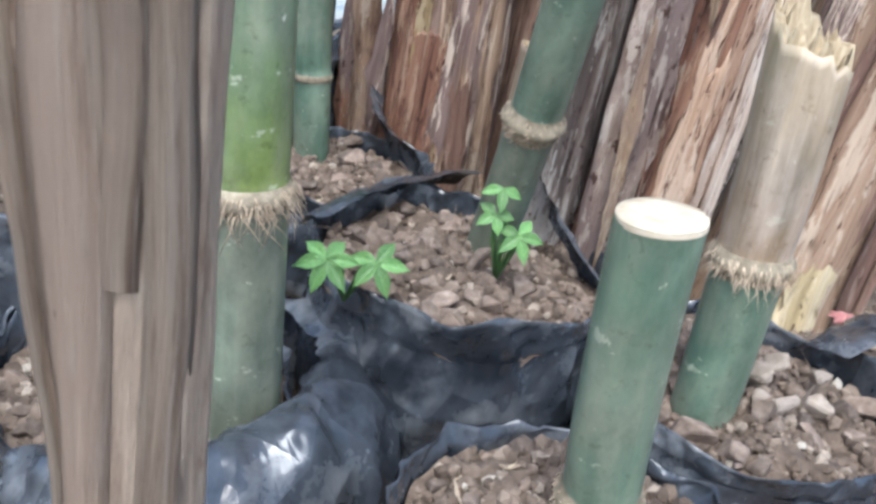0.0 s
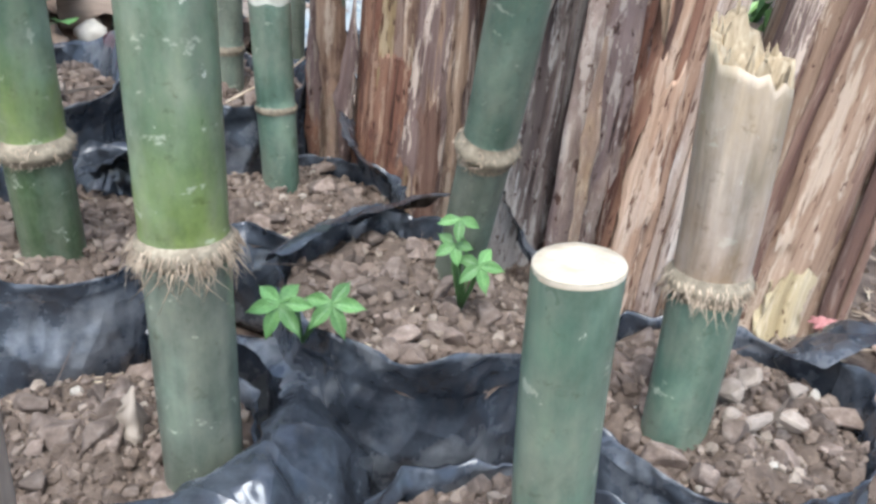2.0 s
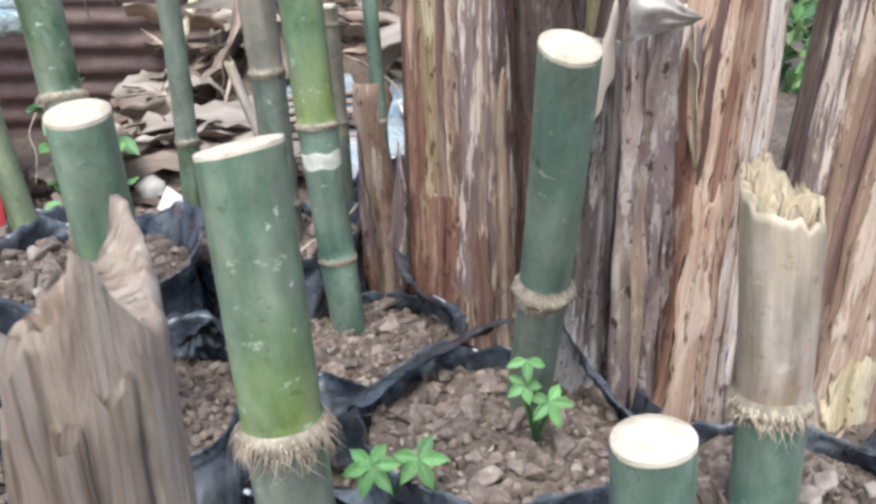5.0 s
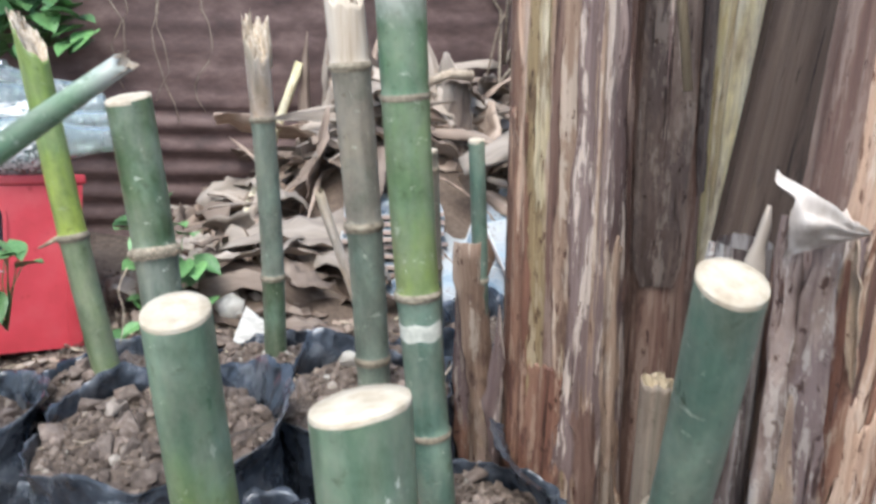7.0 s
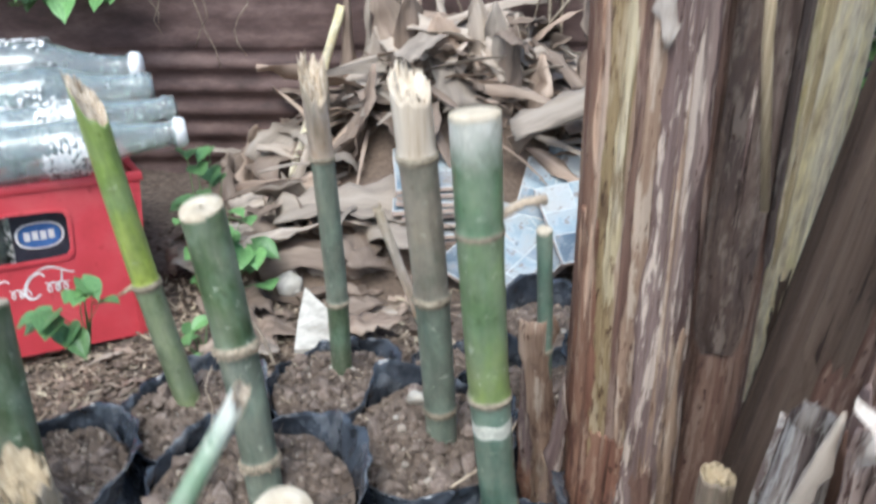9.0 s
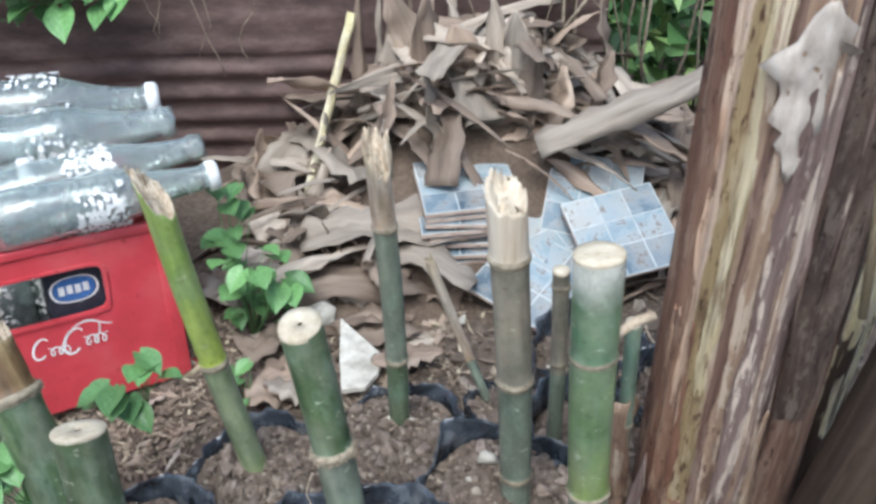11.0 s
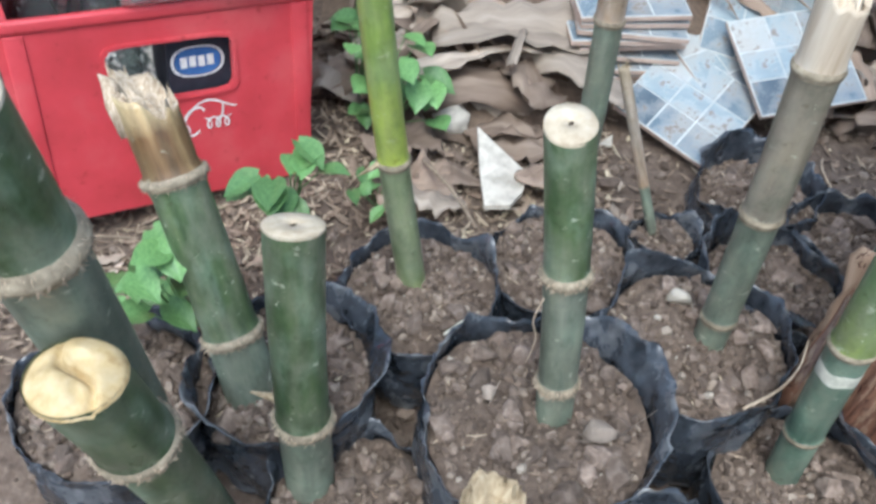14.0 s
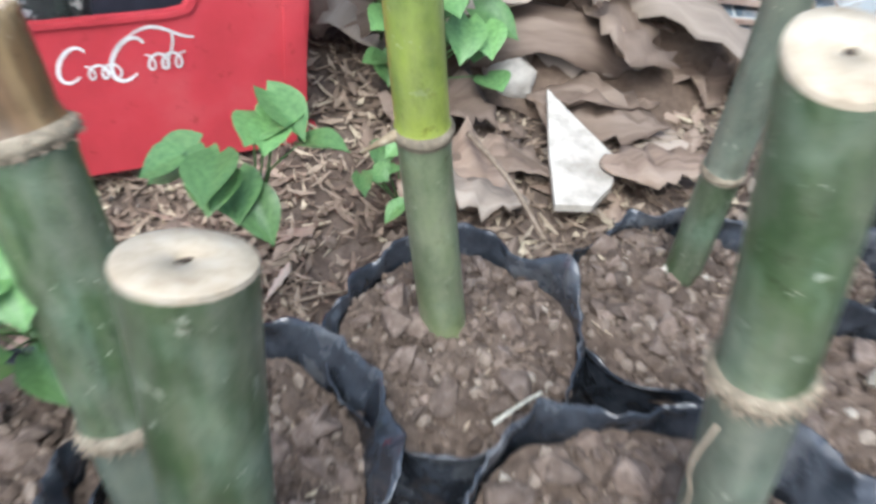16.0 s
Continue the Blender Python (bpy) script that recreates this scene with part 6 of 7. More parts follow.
dry_strip("leaf_stalk", "flat brown sheath piece lying on the heap", "stalk", (0.595, 0.245, 0.225), (0.17, -0.06, -0.11), 0.20, 0.050, 0.05, 0.10, 403, DRYLEAF, "", 0.004, 0.1, True)

# ---------------------------------------------------------------- stones, shards, litter
def rock(name, label, at, size, material, seed, squash=0.8, category="stone", detail=3, jag=0.22):
    bm = bmesh.new()
    if detail > 2:
        lump(bm, at, size, squash, jag, seed, detail)
    else:
        shard_mesh(bm, at, size, squash, seed, 12)
        bmesh.ops.bevel(bm, geom=list(bm.edges), offset=size * 0.14, segments=1, affect="EDGES")
    return tagged(new(name, mesh_of(name, bm, material, detail > 2)), label, category)


rock("pale_rock", "rough white rock with dark pits on the earth", (0.143, 0.055, 0.018), 0.026, STONE, 3)
rock("pale_stone", "small white stone lying on bag soil", (0.355, -0.300, 0.103), 0.0135, STONE, 4, detail=2)
rock("pale_stone", "small pale round stone on bag soil", (0.168, -0.419, 0.113), 0.0085, PALECLOD, 5, detail=2)
rock("pale_stone", "pale flat stone on bag soil", (0.259, -0.452, 0.112), 0.0125, PALECLOD, 6, detail=2)
for k, (x, y, z, s) in enumerate([(0.735, -0.715, 0.045, 0.012), (0.752, -0.700, 0.045, 0.013), (0.733, -0.730, 0.036, 0.009), (0.748, -0.732, 0.035, 0.011), (0.770, -0.735, 0.034, 0.010), (0.785, -0.705, 0.038, 0.009)]):
    rock("pale_stone", "pale angular stone beside the dry stub", (x, y, z - 0.006), s, PALECLOD, 30 + k, 0.7, detail=1, jag=0.4)
shard = thing("plaster_shard", (0.20, -0.06, 0.02), "flat white plaster shard with dark stains", "shard")
bm = bmesh.new()
flat_loop(bm, [(0.176, 0.020, 0.030), (0.206, -0.012, 0.022), (0.236, -0.048, 0.018), (0.230, -0.078, 0.016), (0.213, -0.102, 0.014), (0.183, -0.107, 0.016), (0.178, -0.05, 0.022)], 0.006, Vector((0, 0.2, 1)))
part("shard_body", bm, STONE, shard, smooth=False)
for pts in ([(0.90, -0.64), (0.935, -0.655), (0.94, -0.63), (0.915, -0.62)], [(0.20, 0.02), (0.215, 0.012), (0.218, 0.03)], [(0.335, 0.03), (0.35, 0.022), (0.352, 0.04)], [(0.245, -0.20), (0.262, -0.207), (0.258, -0.19)]):
    z0 = max(ground_height(*pts[0]), 0.057 if pts[0][1] == -0.20 else -1) + 0.006
    th = thing("plaster_shard", (*pts[0], z0), "small white shard lying on the ground", "shard", "shards")
    bm = bmesh.new()
    flat_loop(bm, [(x, y, z0 + 0.004 * i) for i, (x, y) in enumerate(pts)], 0.003, Vector((0, 0, 1)))
    part("shard_body", bm, STONE, th, smooth=False)

items = []
gr = random.Random(31)
for k in range(5200):
    x, y = gr.uniform(-0.35, 1.15), gr.uniform(-1.05, 0.30)
    s = 0.0018 + 0.0055 * gr.random() ** 2.6
    items.append(((x, y, ground_height(x, y) + s * 0.35), s))
me = quick_lumps(items)
me.materials.append(CRUMB)
tagged(new("earth_crumbs", me), "loose crumbs of earth scattered on the ground", "earth", "", "stuff")


def build_litter():
    """Small dry chips and leaf bits strewn on the ground."""
    r = random.Random(41)
    places = []
    for xa, xb, ya, yb, n in [(-0.34, 0.0, -0.34, -0.08, 1000), (-0.20, 0.35, -0.25, 0.12, 2600), (0.78, 1.12, -0.78, -0.20, 700), (0.15, 0.75, -0.2, 0.15, 700)]:
        for k in range(n):
            x, y = r.uniform(xa, xb), r.uniform(ya, yb)
            places.append((x, y, ground_height(x, y) + r.uniform(0.002, 0.010)))
    tagged(new("leaf_chips", chips(42, places, (0.006, 0.028), (0.0012, 0.007))), "dry chips and leaf bits strewn on the ground", "litter", "", "stuff")


build_litter()
for k in range(34):
    x, y = lr.uniform(0.80, 1.12), lr.uniform(-0.74, -0.30)
    ang = lr.uniform(0, 6.283)
    dry_strip("dry_leaf", "dry curled leaf scrap on the earth by the trunks", "leaf", (x, y, ground_height(x, y) + 0.008), (math.cos(ang), math.sin(ang), 0.15), lr.uniform(0.04, 0.10), lr.uniform(0.010, 0.03), 0.6, 0.3, 500 + k)

# leaf scraps and larger stones on the earth round the crate and bags
loose = []
for k in range(110):
    x, y = lr.uniform(-0.22, 0.36), lr.uniform(-0.30, 0.14)
    if x < 0.0 and y > -0.04 + 0.4 * x:
        continue
    ang = lr.uniform(0, 6.283)
    bit = dry_strip("dry_leaf", "small dry leaf scrap on the earth by the bags", "leaf", (x, y, ground_height(x, y) + 0.007), (math.cos(ang), math.sin(ang), 0.15), lr.uniform(0.02, 0.06), lr.uniform(0.008, 0.026), 0.5, 0.2, 800 + k)
    if k >= 60:
        loose.append(bit)
join_strips(loose, "scattered dry leaf scraps on the earth")
stones = []
for k in range(420):
    x, y = gr.uniform(-0.25, 1.1), gr.uniform(-0.80, 0.20)
    q = 0.005 + 0.010 * gr.random() ** 2
    stones.append(((x, y, ground_height(x, y) + q * 0.2), q))
me = quick_lumps(stones)
me.materials.append(CRUMB)
tagged(new("earth_clods", me), "brown clods and stones scattered on the ground", "earth", "", "stuff")

# red withered blossom in the litter
bloom = thing("withered_blossom", (0.853, -0.613, 0.03), "withered pinkish red blossom lying in the litter", "flower")
PINK = plain_mat("petal", [(0.3, (0.30, 0.11, 0.105)), (0.7, (0.50, 0.26, 0.245))], s=90, rough=0.8)
for k in range(9):
    a = k * 0.7
    ob = dry_strip("petal", "", "", (0.853, -0.613, 0.028), (math.cos(a), math.sin(a), 0.5), 0.014, 0.009, 1.2, 0.4, 600 + k, PINK, "")
    ob.parent = bloom
    ob.matrix_parent_inverse = bloom.matrix_world.inverted()


# ---------------------------------------------------------------- green plants
def leaf_mesh(length, width, heart=0.0, fold=0.2, droop=0.3, seed=0):
    """A thin leaf along +x from its stalk, with a folded midrib."""
    bm = bmesh.new()
    lay = bm.loops.layers.uv.verify()
    top, low = [], []
    n, m = 9, 7
    for i in range(n + 1):
        f = i / n
        wd = width * 0.5 * (math.sin(math.pi * min(1, f * (0.92 + 0.08 * f) + 0.06)) ** (0.75 if heart else 1.0)) * (1.25 - 0.5 * f if heart else 1.0)
        ra, rb = [], []
        for j in range(m):
            s = j / (m - 1) * 2 - 1
            x = length * f - heart * length * 0.16 * abs(s) * (1 - f) ** 3
            z = fold * wd * abs(s) - droop * length * f * f + 0.05 * width * noise.noise(Vector((f * 3, s * 2, seed)))
            ra.append(bm.verts.new((x, wd * s, z)))
            rb.append(bm.verts.new((x, wd * s, z - 0.0004)))
        top.append(ra)
        low.append(rb)
    uvs = [[(j / m, i / n + seed) for j in range(m)] for i in range(n + 1)]
    grid_faces(bm, top, False, uvs)
    grid_faces(bm, low, False, uvs)
    return mesh_of("leaf", bm, LEAF)


LEAF_MESHES = {}


def plant(label, root, leaves, heart, category="plant", group=""):
    """leaves: (x, y, z, length, width, heading in degrees, pitch in degrees)."""
    th = thing("seedling" if not heart else "creeper", root, label, category, group)
    for k, lf in enumerate(leaves):
        key = (heart, k % 3)
        if key not in LEAF_MESHES:
            LEAF_MESHES[key] = leaf_mesh(1.0, 1.0, 1.0 if heart else 0.0, 0.25, 0.22, k)
        ob = new("leaf", LEAF_MESHES[key])
        if isinstance(lf, Matrix):
            m = lf
        else:
            x, y, z, ln, wd, yaw, pitch = lf
            m = pose(x, y, z, 12 * math.sin(k * 2.1), -pitch, yaw) @ Matrix.Diagonal((ln, wd, ln, 1))
        ob.matrix_world = m
        ob.parent = th
        ob.matrix_parent_inverse = th.matrix_world.inverted()
        r0 = Vector(root)
        p = m.translation.copy()
        mid = (r0 + p) / 2 + Vector((0.004 * math.sin(k), 0.004 * math.cos(k), 0.008))
        part("stalk", tube([r0, mid, p], [0.0009, 0.0008, 0.0006], 5), LEAF, th)
    return th


def rosette(x, y, z, n, ln, wd, spin, spread=300, face=(-0.05, -0.72, 0.69)):
    """Leaflets spread like fingers in a plane that faces the light, from one hub."""
    f = Vector(face).normalized()
    across = f.cross(Vector((0, 0, 1))).normalized() * -1
    up = f.cross(across) * -1
    rows = []
    for i in range(n):
        a = radians(spin + spread * (i / (n - 1) - 0.5))
        d = across * math.sin(a) + up * math.cos(a) + f * 0.12 * math.sin(i * 2.3)
        d.normalize()
        s = f.cross(d).normalized()
        m = Matrix((d, s, d.cross(s))).transposed().to_4x4()
        rows.append(Matrix.Translation((x, y, z)) @ m @ Matrix.Diagonal((ln * (1 - 0.10 * abs(i - (n - 1) / 2)), wd, ln, 1)))
    return rows


plant("bright green seedling with fanned leaflets at the bag rim", (0.476, -0.700, 0.048), rosette(0.463, -0.711, 0.080, 6, 0.023, 0.0088, 10, 275) + rosette(0.492, -0.703, 0.077, 5, 0.022, 0.0088, 25, 250), False, "seedling", "seedlings")
plant("small green seedling beside the leaning cutting", (0.574, -0.650, 0.045), rosette(0.566, -0.652, 0.112, 3, 0.016, 0.0072, 0, 150) + rosette(0.564, -0.656, 0.096, 4, 0.015, 0.0075, -20, 210) + rosette(0.580, -0.663, 0.086, 5, 0.019, 0.0080, 20, 260), False, "seedling", "seedlings")
pr = random.Random(77)


def patch(label, root, centre, spread, n, size, seed):
    r = random.Random(seed)
    rows = []
    for k in range(n):
        a = r.uniform(0, 6.283)
        q = math.sqrt(r.random())
        rows.append((centre[0] + spread[0] * q * math.cos(a), centre[1] + spread[1] * q * math.sin(a), centre[2] + spread[2] * r.uniform(-1, 1), size * r.uniform(0.65, 1.15), size * r.uniform(0.6, 0.95), r.uniform(200, 340), r.uniform(-25, 35)))
    return plant(label, root, rows, True, "creeper", "creepers")


patch("green heart-leaved creeper growing in front of the crate", (-0.02, -0.22, 0.10), (-0.020, -0.235, 0.172), (0.035, 0.03, 0.025), 12, 0.034, 1)
patch("green heart-leaved creeper beside the crate", (0.05, 0.03, 0.0), (0.070, 0.025, 0.095), (0.055, 0.03, 0.055), 26, 0.038, 2)
patch("low green creeper under the leaning cutting", (-0.11, -0.30, 0.0), (-0.120, -0.330, 0.140), (0.032, 0.03, 0.06), 14, 0.033, 3)
patch("low green creeper spreading over the litter by the crate", (-0.17, -0.26, 0.0), (-0.165, -0.275, 0.035), (0.06, 0.04, 0.022), 16, 0.027, 14)
patch("pale green creeper sprig on the earth", (0.06, -0.10, 0.0), (0.055, -0.10, 0.035), (0.04, 0.03, 0.015), 6, 0.024, 4)
patch("green creeper climbing behind the bottles", (-0.25, 0.46, 0.35), (-0.25, 0.42, 0.385), (0.12, 0.05, 0.05), 40, 0.055, 5)
patch("green creeper growing out behind the crate", (0.02, 0.10, 0.0), (0.035, 0.085, 0.17), (0.03, 0.03, 0.06), 10, 0.034, 6)


def bush(label, boxes, seed, size):
    """A loose thicket of many small leaves."""
    r = np.random.RandomState(seed)
    vs, fs = [], []
    b = 0
    for (x0, y0, z0, x1, y1, z1, n) in boxes:
        hubs = r.uniform((x0, y0, z0), (x1, y1, z1), (max(4, n // 22), 3))
        for k in range(n):
            c = hubs[r.randint(len(hubs))] + r.normal(0, 0.05, 3) * np.array([1.2, 0.8, 1.0])
            ln = size * r.uniform(0.5, 1.25)
            d = r.normal(0, 1, 3) * (1, 1, 0.6) - (0, 0.2, 0.5)
            d /= np.linalg.norm(d)
            s = np.cross(d, r.normal(0, 1, 3))
            s /= np.linalg.norm(s)
            u = np.cross(d, s) * 0.15 * ln
            w2 = ln * r.uniform(0.2, 0.36)
            vs += [tuple(c), tuple(c + d * ln * 0.45 + s * w2 + u), tuple(c + d * ln), tuple(c + d * ln * 0.45 - s * w2 + u), tuple(c + d * ln * 0.5)]
            fs += [(b, b + 1, b + 4), (b + 1, b + 2, b + 4), (b + 2, b + 3, b + 4), (b + 3, b, b + 4)]
            b += 5
    m = bpy.data.meshes.new("leafage")
    m.from_pydata(vs, [], fs)
    m.materials.append(LEAVES)
    return tagged(new("thicket", m), label, "bush", "", "stuff")


bush("dense green thicket behind the rusty fence", [(-1.5, 0.62, 0.1, 0.7, 1.1, 0.50, 2000), (-1.5, 0.9, 0.45, 1.3, 1.6, 1.25, 1700), (0.5, 0.62, -0.02, 1.5, 1.3, 0.5, 2400), (-0.75, 0.34, 0.40, -0.22, 0.60, 0.55, 300)], 5, 0.075)
bush("tree foliage overhanging the yard", [(-2.2, 1.8, 0.6, 2.6, 2.8, 2.2, 1500)], 6, 0.17)

VINE = plain_mat("dry_vine", [(0.3, (0.16, 0.12, 0.085)), (0.7, (0.36, 0.30, 0.22))], s=120, rough=0.85)


def vine(points, rad, label="thin dry vine hanging down the rusty fence"):
    bm = tube(points, [rad] * len(points), 5)
    return tagged(new("dry_vine", mesh_of("dry_vine", bm, VINE)), label, "vine", "dry vines")


vr = random.Random(9)
for x, y, z0, z1 in ((-0.06, 0.44, 0.60, 0.22), (-0.02, 0.43, 0.56, 0.26), (-0.13, 0.44, 0.55, 0.28), (0.05, 0.44, 0.50, 0.24), (-0.09, 0.43, 0.52, 0.30)):
    n = 12
    vine([(x + 0.012 * math.sin(i * 0.9 + x * 40) + 0.006 * i / n * vr.uniform(-1, 1) + 0.03 * math.sin(x * 90) * i / n, y, z0 + (z1 - z0) * i / n) for i in range(n + 1)], 0.0011)
for k in range(22):
    x, y = vr.uniform(0.30, 0.98), vr.uniform(0.42, 0.62)
    n = 8
    dx = vr.uniform(-0.25, 0.25)
    vine([(x + dx * i / n + 0.012 * math.sin(i * 1.3 + k), y + 0.02 * math.sin(i + k), 0.12 + vr.uniform(0.38, 0.7) * i / n) for i in range(n + 1)], vr.uniform(0.0012, 0.0035), "thin dry stem in the thicket beside the trunks")


# an added pale slab far behind the trees, so that leaf gaps look bright
bm = bmesh.new()
obox(bm, (-9.0, 6.0, -0.2), (1, 0, 0), (0, 1, 0), (0, 0, 1), 18.0, 0.2, 4.0)
BACKDROP = plain_mat("pale_backdrop", [(0.3, (0.62, 0.66, 0.70)), (0.7, (0.78, 0.80, 0.82))], s=2.0, rough=0.9)
tagged(new("bright_backdrop", mesh_of("bright_backdrop", bm, BACKDROP, False)), "pale backdrop added to brighten the gaps between the leaves", "wall", "", "structure")

# ---------------------------------------------------------------- loose film, peeled sheaths, twigs
def film_ribbon(label, points, width, seed):
    bm = bmesh.new()
    rows, back = [], []
    for i, p in enumerate(points):
        p = Vector(p)
        a, b = Vector(points[max(i - 1, 0)]), Vector(points[min(i + 1, len(points) - 1)])
        d = (b - a).normalized()
        s = d.cross(Vector((0.2, -0.3, 1))).normalized()
        up = s.cross(d)
        ra, rb = [], []
        for j in range(9):
            f = j / 8 - 0.5
            q = p + (s * 0.55 + up * 0.8).normalized() * width * f + d.cross(up) * 0 + (s * 0.3 - up * 0.2) * width * (f * f * 1.6 + 0.35 * noise.noise(Vector((i * 0.8, f * 3, seed))))
            ra.append(bm.verts.new(q))
            rb.append(bm.verts.new(q + s * 0.0006))
        rows.append(ra)
        back.append(rb)
    grid_faces(bm, rows, False)
    grid_faces(bm, back, False)
    return tagged(new("torn_film", mesh_of("torn_film", bm, FILM)), label, "plastic film", "torn film")


def smooth_path(pts, n=14):
    out = []
    for i in range(len(pts) - 1):
        p0, p1, p2, p3 = (Vector(pts[min(max(i + k, 0), len(pts) - 1)]) for k in (-1, 0, 1, 2))
        for s in range(n // (len(pts) - 1) + 1):
            t = s / (n // (len(pts) - 1) + 1)
            out.append(tuple(0.5 * (2 * p1 + (p2 - p0) * t + (2 * p0 - 5 * p1 + 4 * p2 - p3) * t * t + (3 * p1 - p0 - 3 * p2 + p3) * t ** 3)))
    out.append(tuple(pts[-1]))
    return out


film_ribbon("torn edge of dusty black film lying over bag soil", smooth_path([(0.447, -0.599, 0.052), (0.474, -0.575, 0.062), (0.510, -0.550, 0.066), (0.546, -0.503, 0.058), (0.577, -0.467, 0.048)]), 0.030, 1)
film_ribbon("strip of dusty black film standing by the trunk", smooth_path([(0.609, -0.564, 0.095), (0.617, -0.576, 0.080), (0.637, -0.616, 0.058), (0.663, -0.627, 0.030)]), 0.028, 2)
film_ribbon("scrap of dusty black film against the trunk foot", smooth_path([(0.497, -0.372, 0.075), (0.505, -0.40, 0.055), (0.533, -0.44, 0.045)]), 0.040, 3)
film_ribbon("crumpled black film between the bags", smooth_path([(0.80, -0.66, 0.03), (0.85, -0.64, 0.045), (0.90, -0.60, 0.02)]), 0.06, 4)
film_ribbon("crumpled black film beside the crate bags", smooth_path([(0.40, -0.25, 0.06), (0.45, -0.28, 0.075), (0.50, -0.27, 0.05)]), 0.05, 5)
film_ribbon("folded black film among the bags", smooth_path([(0.30, -0.50, 0.06), (0.345, -0.50, 0.075), (0.375, -0.535, 0.05)]), 0.06, 6)

# peeled sheath curling off a trunk
PEEL_IN = plain_mat("sheath_lining", [(0.3, (0.34, 0.285, 0.235)), (0.5, (0.46, 0.405, 0.35)), (0.7, (0.56, 0.51, 0.455))], (1, 1, 0.3), 120, 0.9, relief=0.15)
def build_peel():
    """A folded flap of sheath, pale side out."""
    bm = bmesh.new()
    pa, pb, pc = Vector((0.628, -0.598, 0.354)), Vector((0.680, -0.604, 0.318)), Vector((0.634, -0.604, 0.306))
    n = 18
    rows = []
    for i in range(n + 1):
        f = 0.94 * i / n
        row = []
        for j in range(n + 1):
            g = j / n
            p = pa.lerp(pb, f).lerp(pc.lerp(pb, f), g)
            row.append(p + Vector((0, -0.014, 0.004)) * math.sin(math.pi * g) * (1 - f * 0.6) + Vector((0.004, -0.007, 0.004)) * noise.noise(Vector((f * 4, g * 4, 2))) + Vector((0, -0.008, 0)) * math.sin(math.pi * f) * (1 - g))
        rows.append(row)
    for back in (0, 1):
        grid_faces(bm, [[bm.verts.new(p + Vector((0, 0.0012 * back, 0))) for p in row] for row in rows], False)
    tagged(new("peeled_sheath", mesh_of("peeled_sheath", bm, PEEL_IN)), "pale inner side of a sheath folded off the trunk", "sheath")


build_peel()
def peel_of(label, at, pieces):
    """A hanging or standing sheath torn into a few strips."""
    th = thing("peeled_sheath", at, label, "sheath")
    for k, (p, way, ln, wd, droop, fold, skin, blunt) in enumerate(pieces):
        ob = dry_strip("sheath_strip", "", "", p, way, ln, wd, droop, fold, 720 + k, skin, "", 0.0015, 0.05, blunt, 0.0)
        ob.parent = th
        ob.matrix_parent_inverse = th.matrix_world.inverted()


peel_of("curled purplish brown sheath hanging below the pale fold", (0.655, -0.597, 0.325), [((0.646, -0.596, 0.327), (-0.005, 0.005, -1), 0.34, 0.018, 0.0, -0.25, BARK_PURPLE, True), ((0.664, -0.600, 0.322), (-0.01, 0.01, -1), 0.30, 0.022, 0.0, -0.20, BARK_PURPLE, True), ((0.677, -0.592, 0.300), (-0.03, 0.008, -1), 0.25, 0.013, 0.1, 0.35, BARK_RED, False), ((0.650, -0.603, 0.22), (0.02, 0.01, -1), 0.19, 0.012, -0.1, 0.3, BARK_PALE, False)])
dry_strip("peeled_sheath", "white torn sheath flap hanging from the brown trunk", "sheath", (0.548, -0.405, 0.620), (0.03, 0.05, -1), 0.125, 0.048, 0.0, -0.15, 712, PEEL_IN, "", 0.0015, 0.1, False, 0.0)
dry_strip("peeled_sheath", "narrow pale sheath strip curling off the trunk", "sheath", (0.632, -0.582, 0.33), (-0.22, 0, -1), 0.16, 0.018, 0.3, 0.5, 703, DRYLEAF_GREY, "", 0.0012, 0.4)
dry_strip("peeled_sheath", "narrow brown sheath strip curling off the trunk", "sheath", (0.680, -0.590, 0.315), (0.10, 0, -1), 0.10, 0.014, -0.2, 0.5, 704, BARK_PALE, "", 0.0012, 0.5)
peel_of("dull brown sheath stub standing beside the trunk foot", (0.478, -0.362, 0.0), [((0.478, -0.360, 0.0), (-0.03, 0.0, 1), 0.240, 0.034, 0.0, 0.35, S_TAN, True), ((0.466, -0.366, 0.0), (-0.05, -0.01, 1), 0.205, 0.016, 0.0, 0.3, BARK_RED, False), ((0.490, -0.368, 0.0), (0.0, 0.0, 1), 0.19, 0.022, 0.0, 0.3, S_PURPLE, False), ((0.484, -0.372, 0.0), (-0.06, -0.02, 1), 0.10, 0.014, 0.3, 0.3, BARK_PALE, False)])
tagged(new("dead_twig", mesh_of("dead_twig", tube([(0.600, -0.405, 0.62), (0.610, -0.407, 0.50), (0.628, -0.410, 0.375)], [0.0045, 0.0042, 0.0035], 8), FIBRE)), "pale dead twig hanging along the dark trunk", "twig")
twig = thing("side_twig", (0.420, -0.432, 0.378), "whitish broken side twig forking off the tall green stem", "twig")
part("twig_stem", tube([(0.420, -0.440, 0.376), (0.436, -0.428, 0.384), (0.450, -0.420, 0.388), (0.466, -0.412, 0.386)], [0.0042, 0.0038, 0.0036, 0.0042], 9), ROOT, twig)
part("twig_fork", tube([(0.428, -0.434, 0.381), (0.432, -0.436, 0.366), (0.431, -0.438, 0.356)], [0.0034, 0.0030, 0.0014], 8), ROOT, twig)
tagged(new("side_twig", mesh_of("side_twig", tube([(0.080, -0.252, 0.216), (0.066, -0.262, 0.214), (0.050, -0.268, 0.206)], [0.004, 0.003, 0.0008], 7), FIBRE)), "pale broken bud on the light green cutting", "twig")
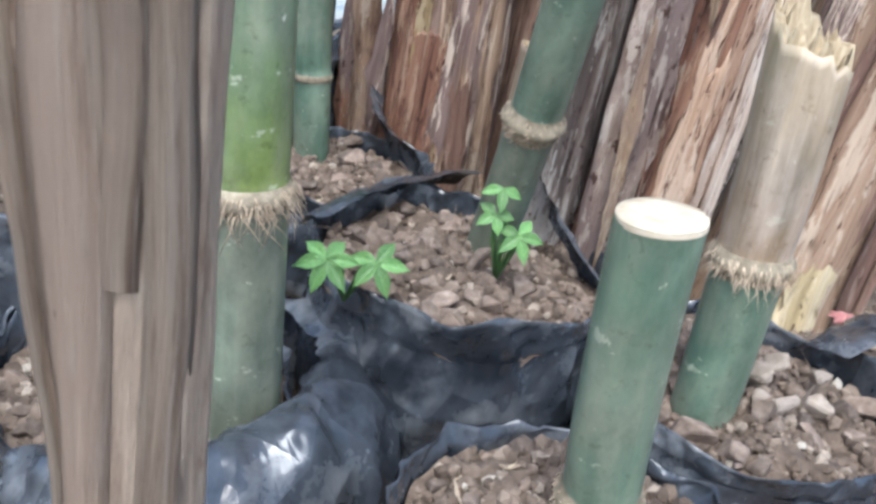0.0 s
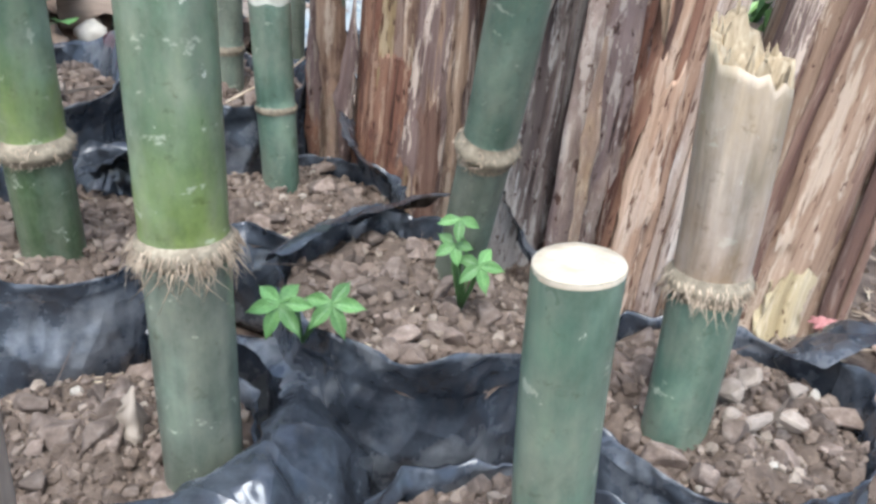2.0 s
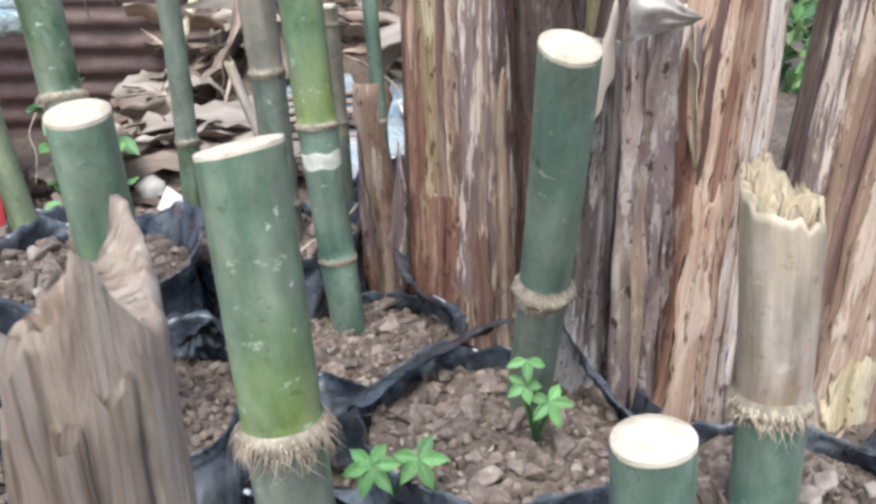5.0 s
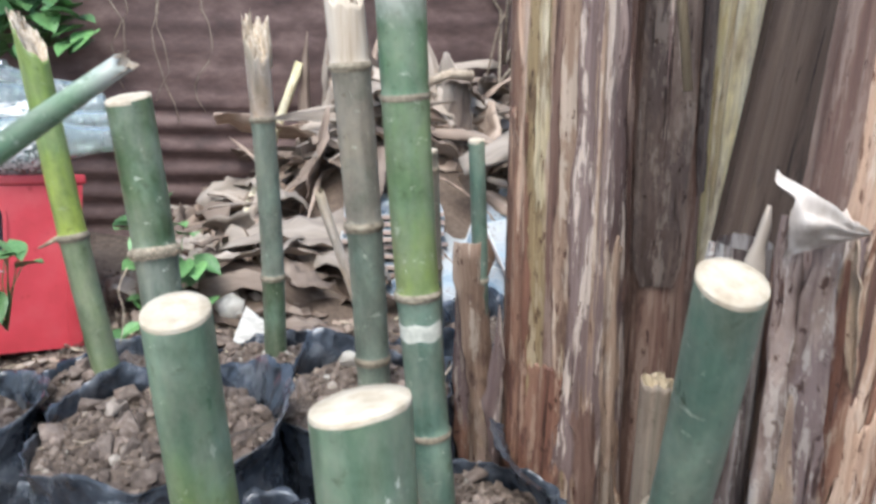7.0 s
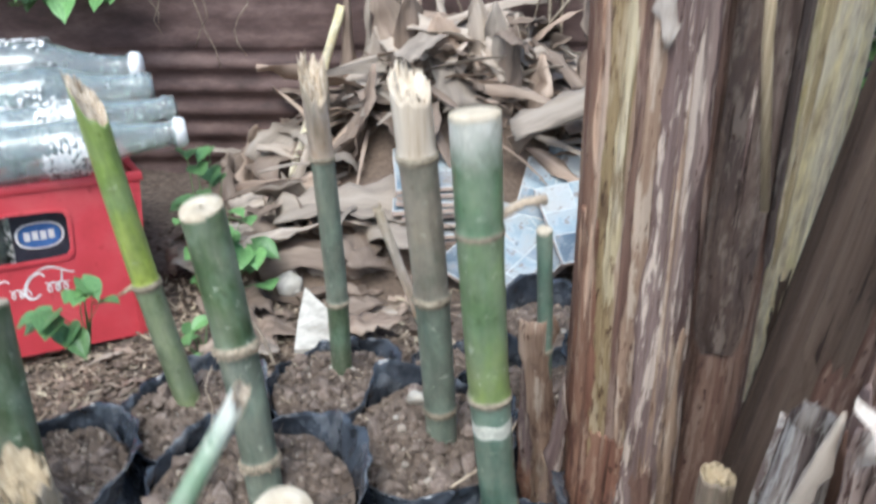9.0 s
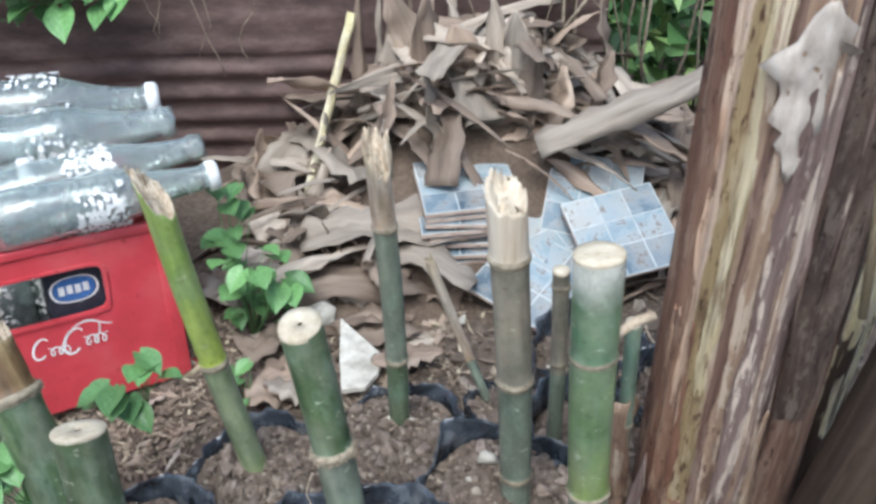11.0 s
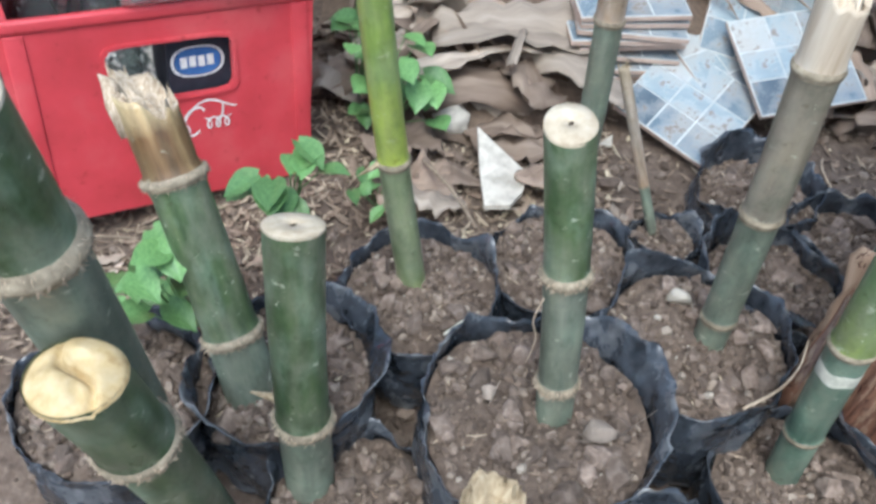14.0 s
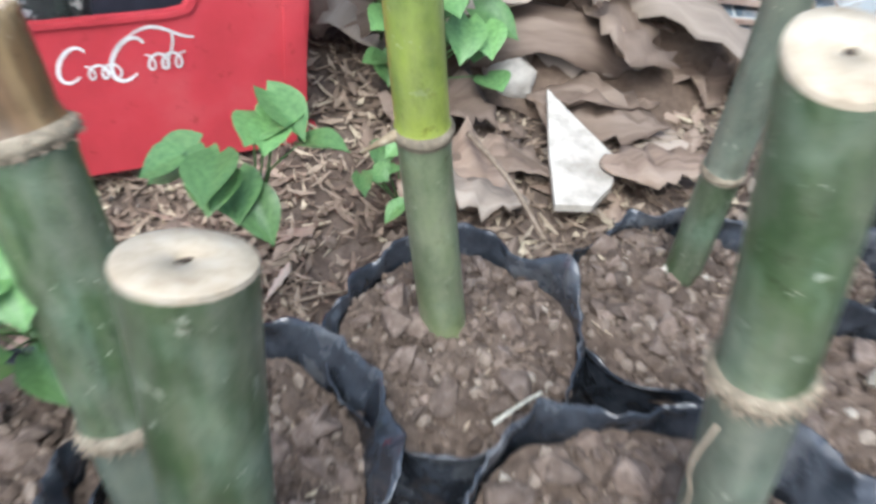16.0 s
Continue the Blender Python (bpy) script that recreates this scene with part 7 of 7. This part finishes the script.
tagged(new("side_twig", mesh_of("side_twig", tube([(0.020, -0.432, 0.110), (-0.004, -0.440, 0.118), (-0.022, -0.442, 0.128)], [0.005, 0.004, 0.001], 7), FIBRE)), "pale broken shoot at a bamboo node", "twig")
# thin stalks and sticks lying about
def stick(name, label, pts, r0, r1, skin):
    path = smooth_path(pts)
    n = len(path)
    tagged(new(name, mesh_of(name, tube(path, [r0 + (r1 - r0) * i / (n - 1) for i in range(n)], 7), skin)), label, "twig")


stick("dry_stalk", "thin pale dry stalk arching at a bag rim", [(0.391, -0.415, 0.096), (0.419, -0.405, 0.112), (0.440, -0.385, 0.120), (0.452, -0.361, 0.126)], 0.0014, 0.0009, ROOT)
stick("dead_stick", "thin dark stick lying across a dead leaf", [(0.110, -0.053, 0.040), (0.144, -0.107, 0.044), (0.171, -0.161, 0.040)], 0.0026, 0.0020, VINE)
stick("dead_stick", "thin reddish stick lying in front of the crate", [(-0.279, -0.188, 0.020), (-0.234, -0.190, 0.026), (-0.193, -0.185, 0.020)], 0.0022, 0.0018, VINE)
stick("dead_stick", "thin grey stick on the earth by the crate", [(-0.250, -0.225, 0.012), (-0.215, -0.228, 0.018), (-0.185, -0.222, 0.014)], 0.0017, 0.0012, VINE)
sk = random.Random(61)
for k in range(9):
    x, y, a = sk.uniform(-0.26, 0.02), sk.uniform(-0.30, -0.16), sk.uniform(-0.6, 0.6)
    ln = sk.uniform(0.03, 0.07)
    stick("dead_stick", "thin brown twig lying in the litter by the crate", [(x, y, 0.006 + ground_height(x, y)), (x + 0.5 * ln * math.cos(a), y + 0.5 * ln * math.sin(a), 0.014 + ground_height(x, y)), (x + ln * math.cos(a + 0.2), y + ln * math.sin(a + 0.2), 0.008 + ground_height(x, y))], 0.0014, 0.0008, VINE)
stick("straw", "short white straw lying on bag soil", [(0.134, -0.338, 0.078), (0.148, -0.327, 0.082), (0.161, -0.316, 0.081)], 0.0013, 0.0008, WAX)
stick("dry_stalk", "thin pale stalk curling beside the black bags", [(0.597, -0.021, 0.050), (0.586, -0.045, 0.058), (0.587, -0.062, 0.056), (0.595, -0.080, 0.048)], 0.0016, 0.0010, ROOT)
stick("dry_root", "fine dry root hanging from a bamboo node", [(0.196, -0.422, 0.238), (0.190, -0.430, 0.222), (0.194, -0.434, 0.205), (0.190, -0.438, 0.180)], 0.0006, 0.0004, ROOT)
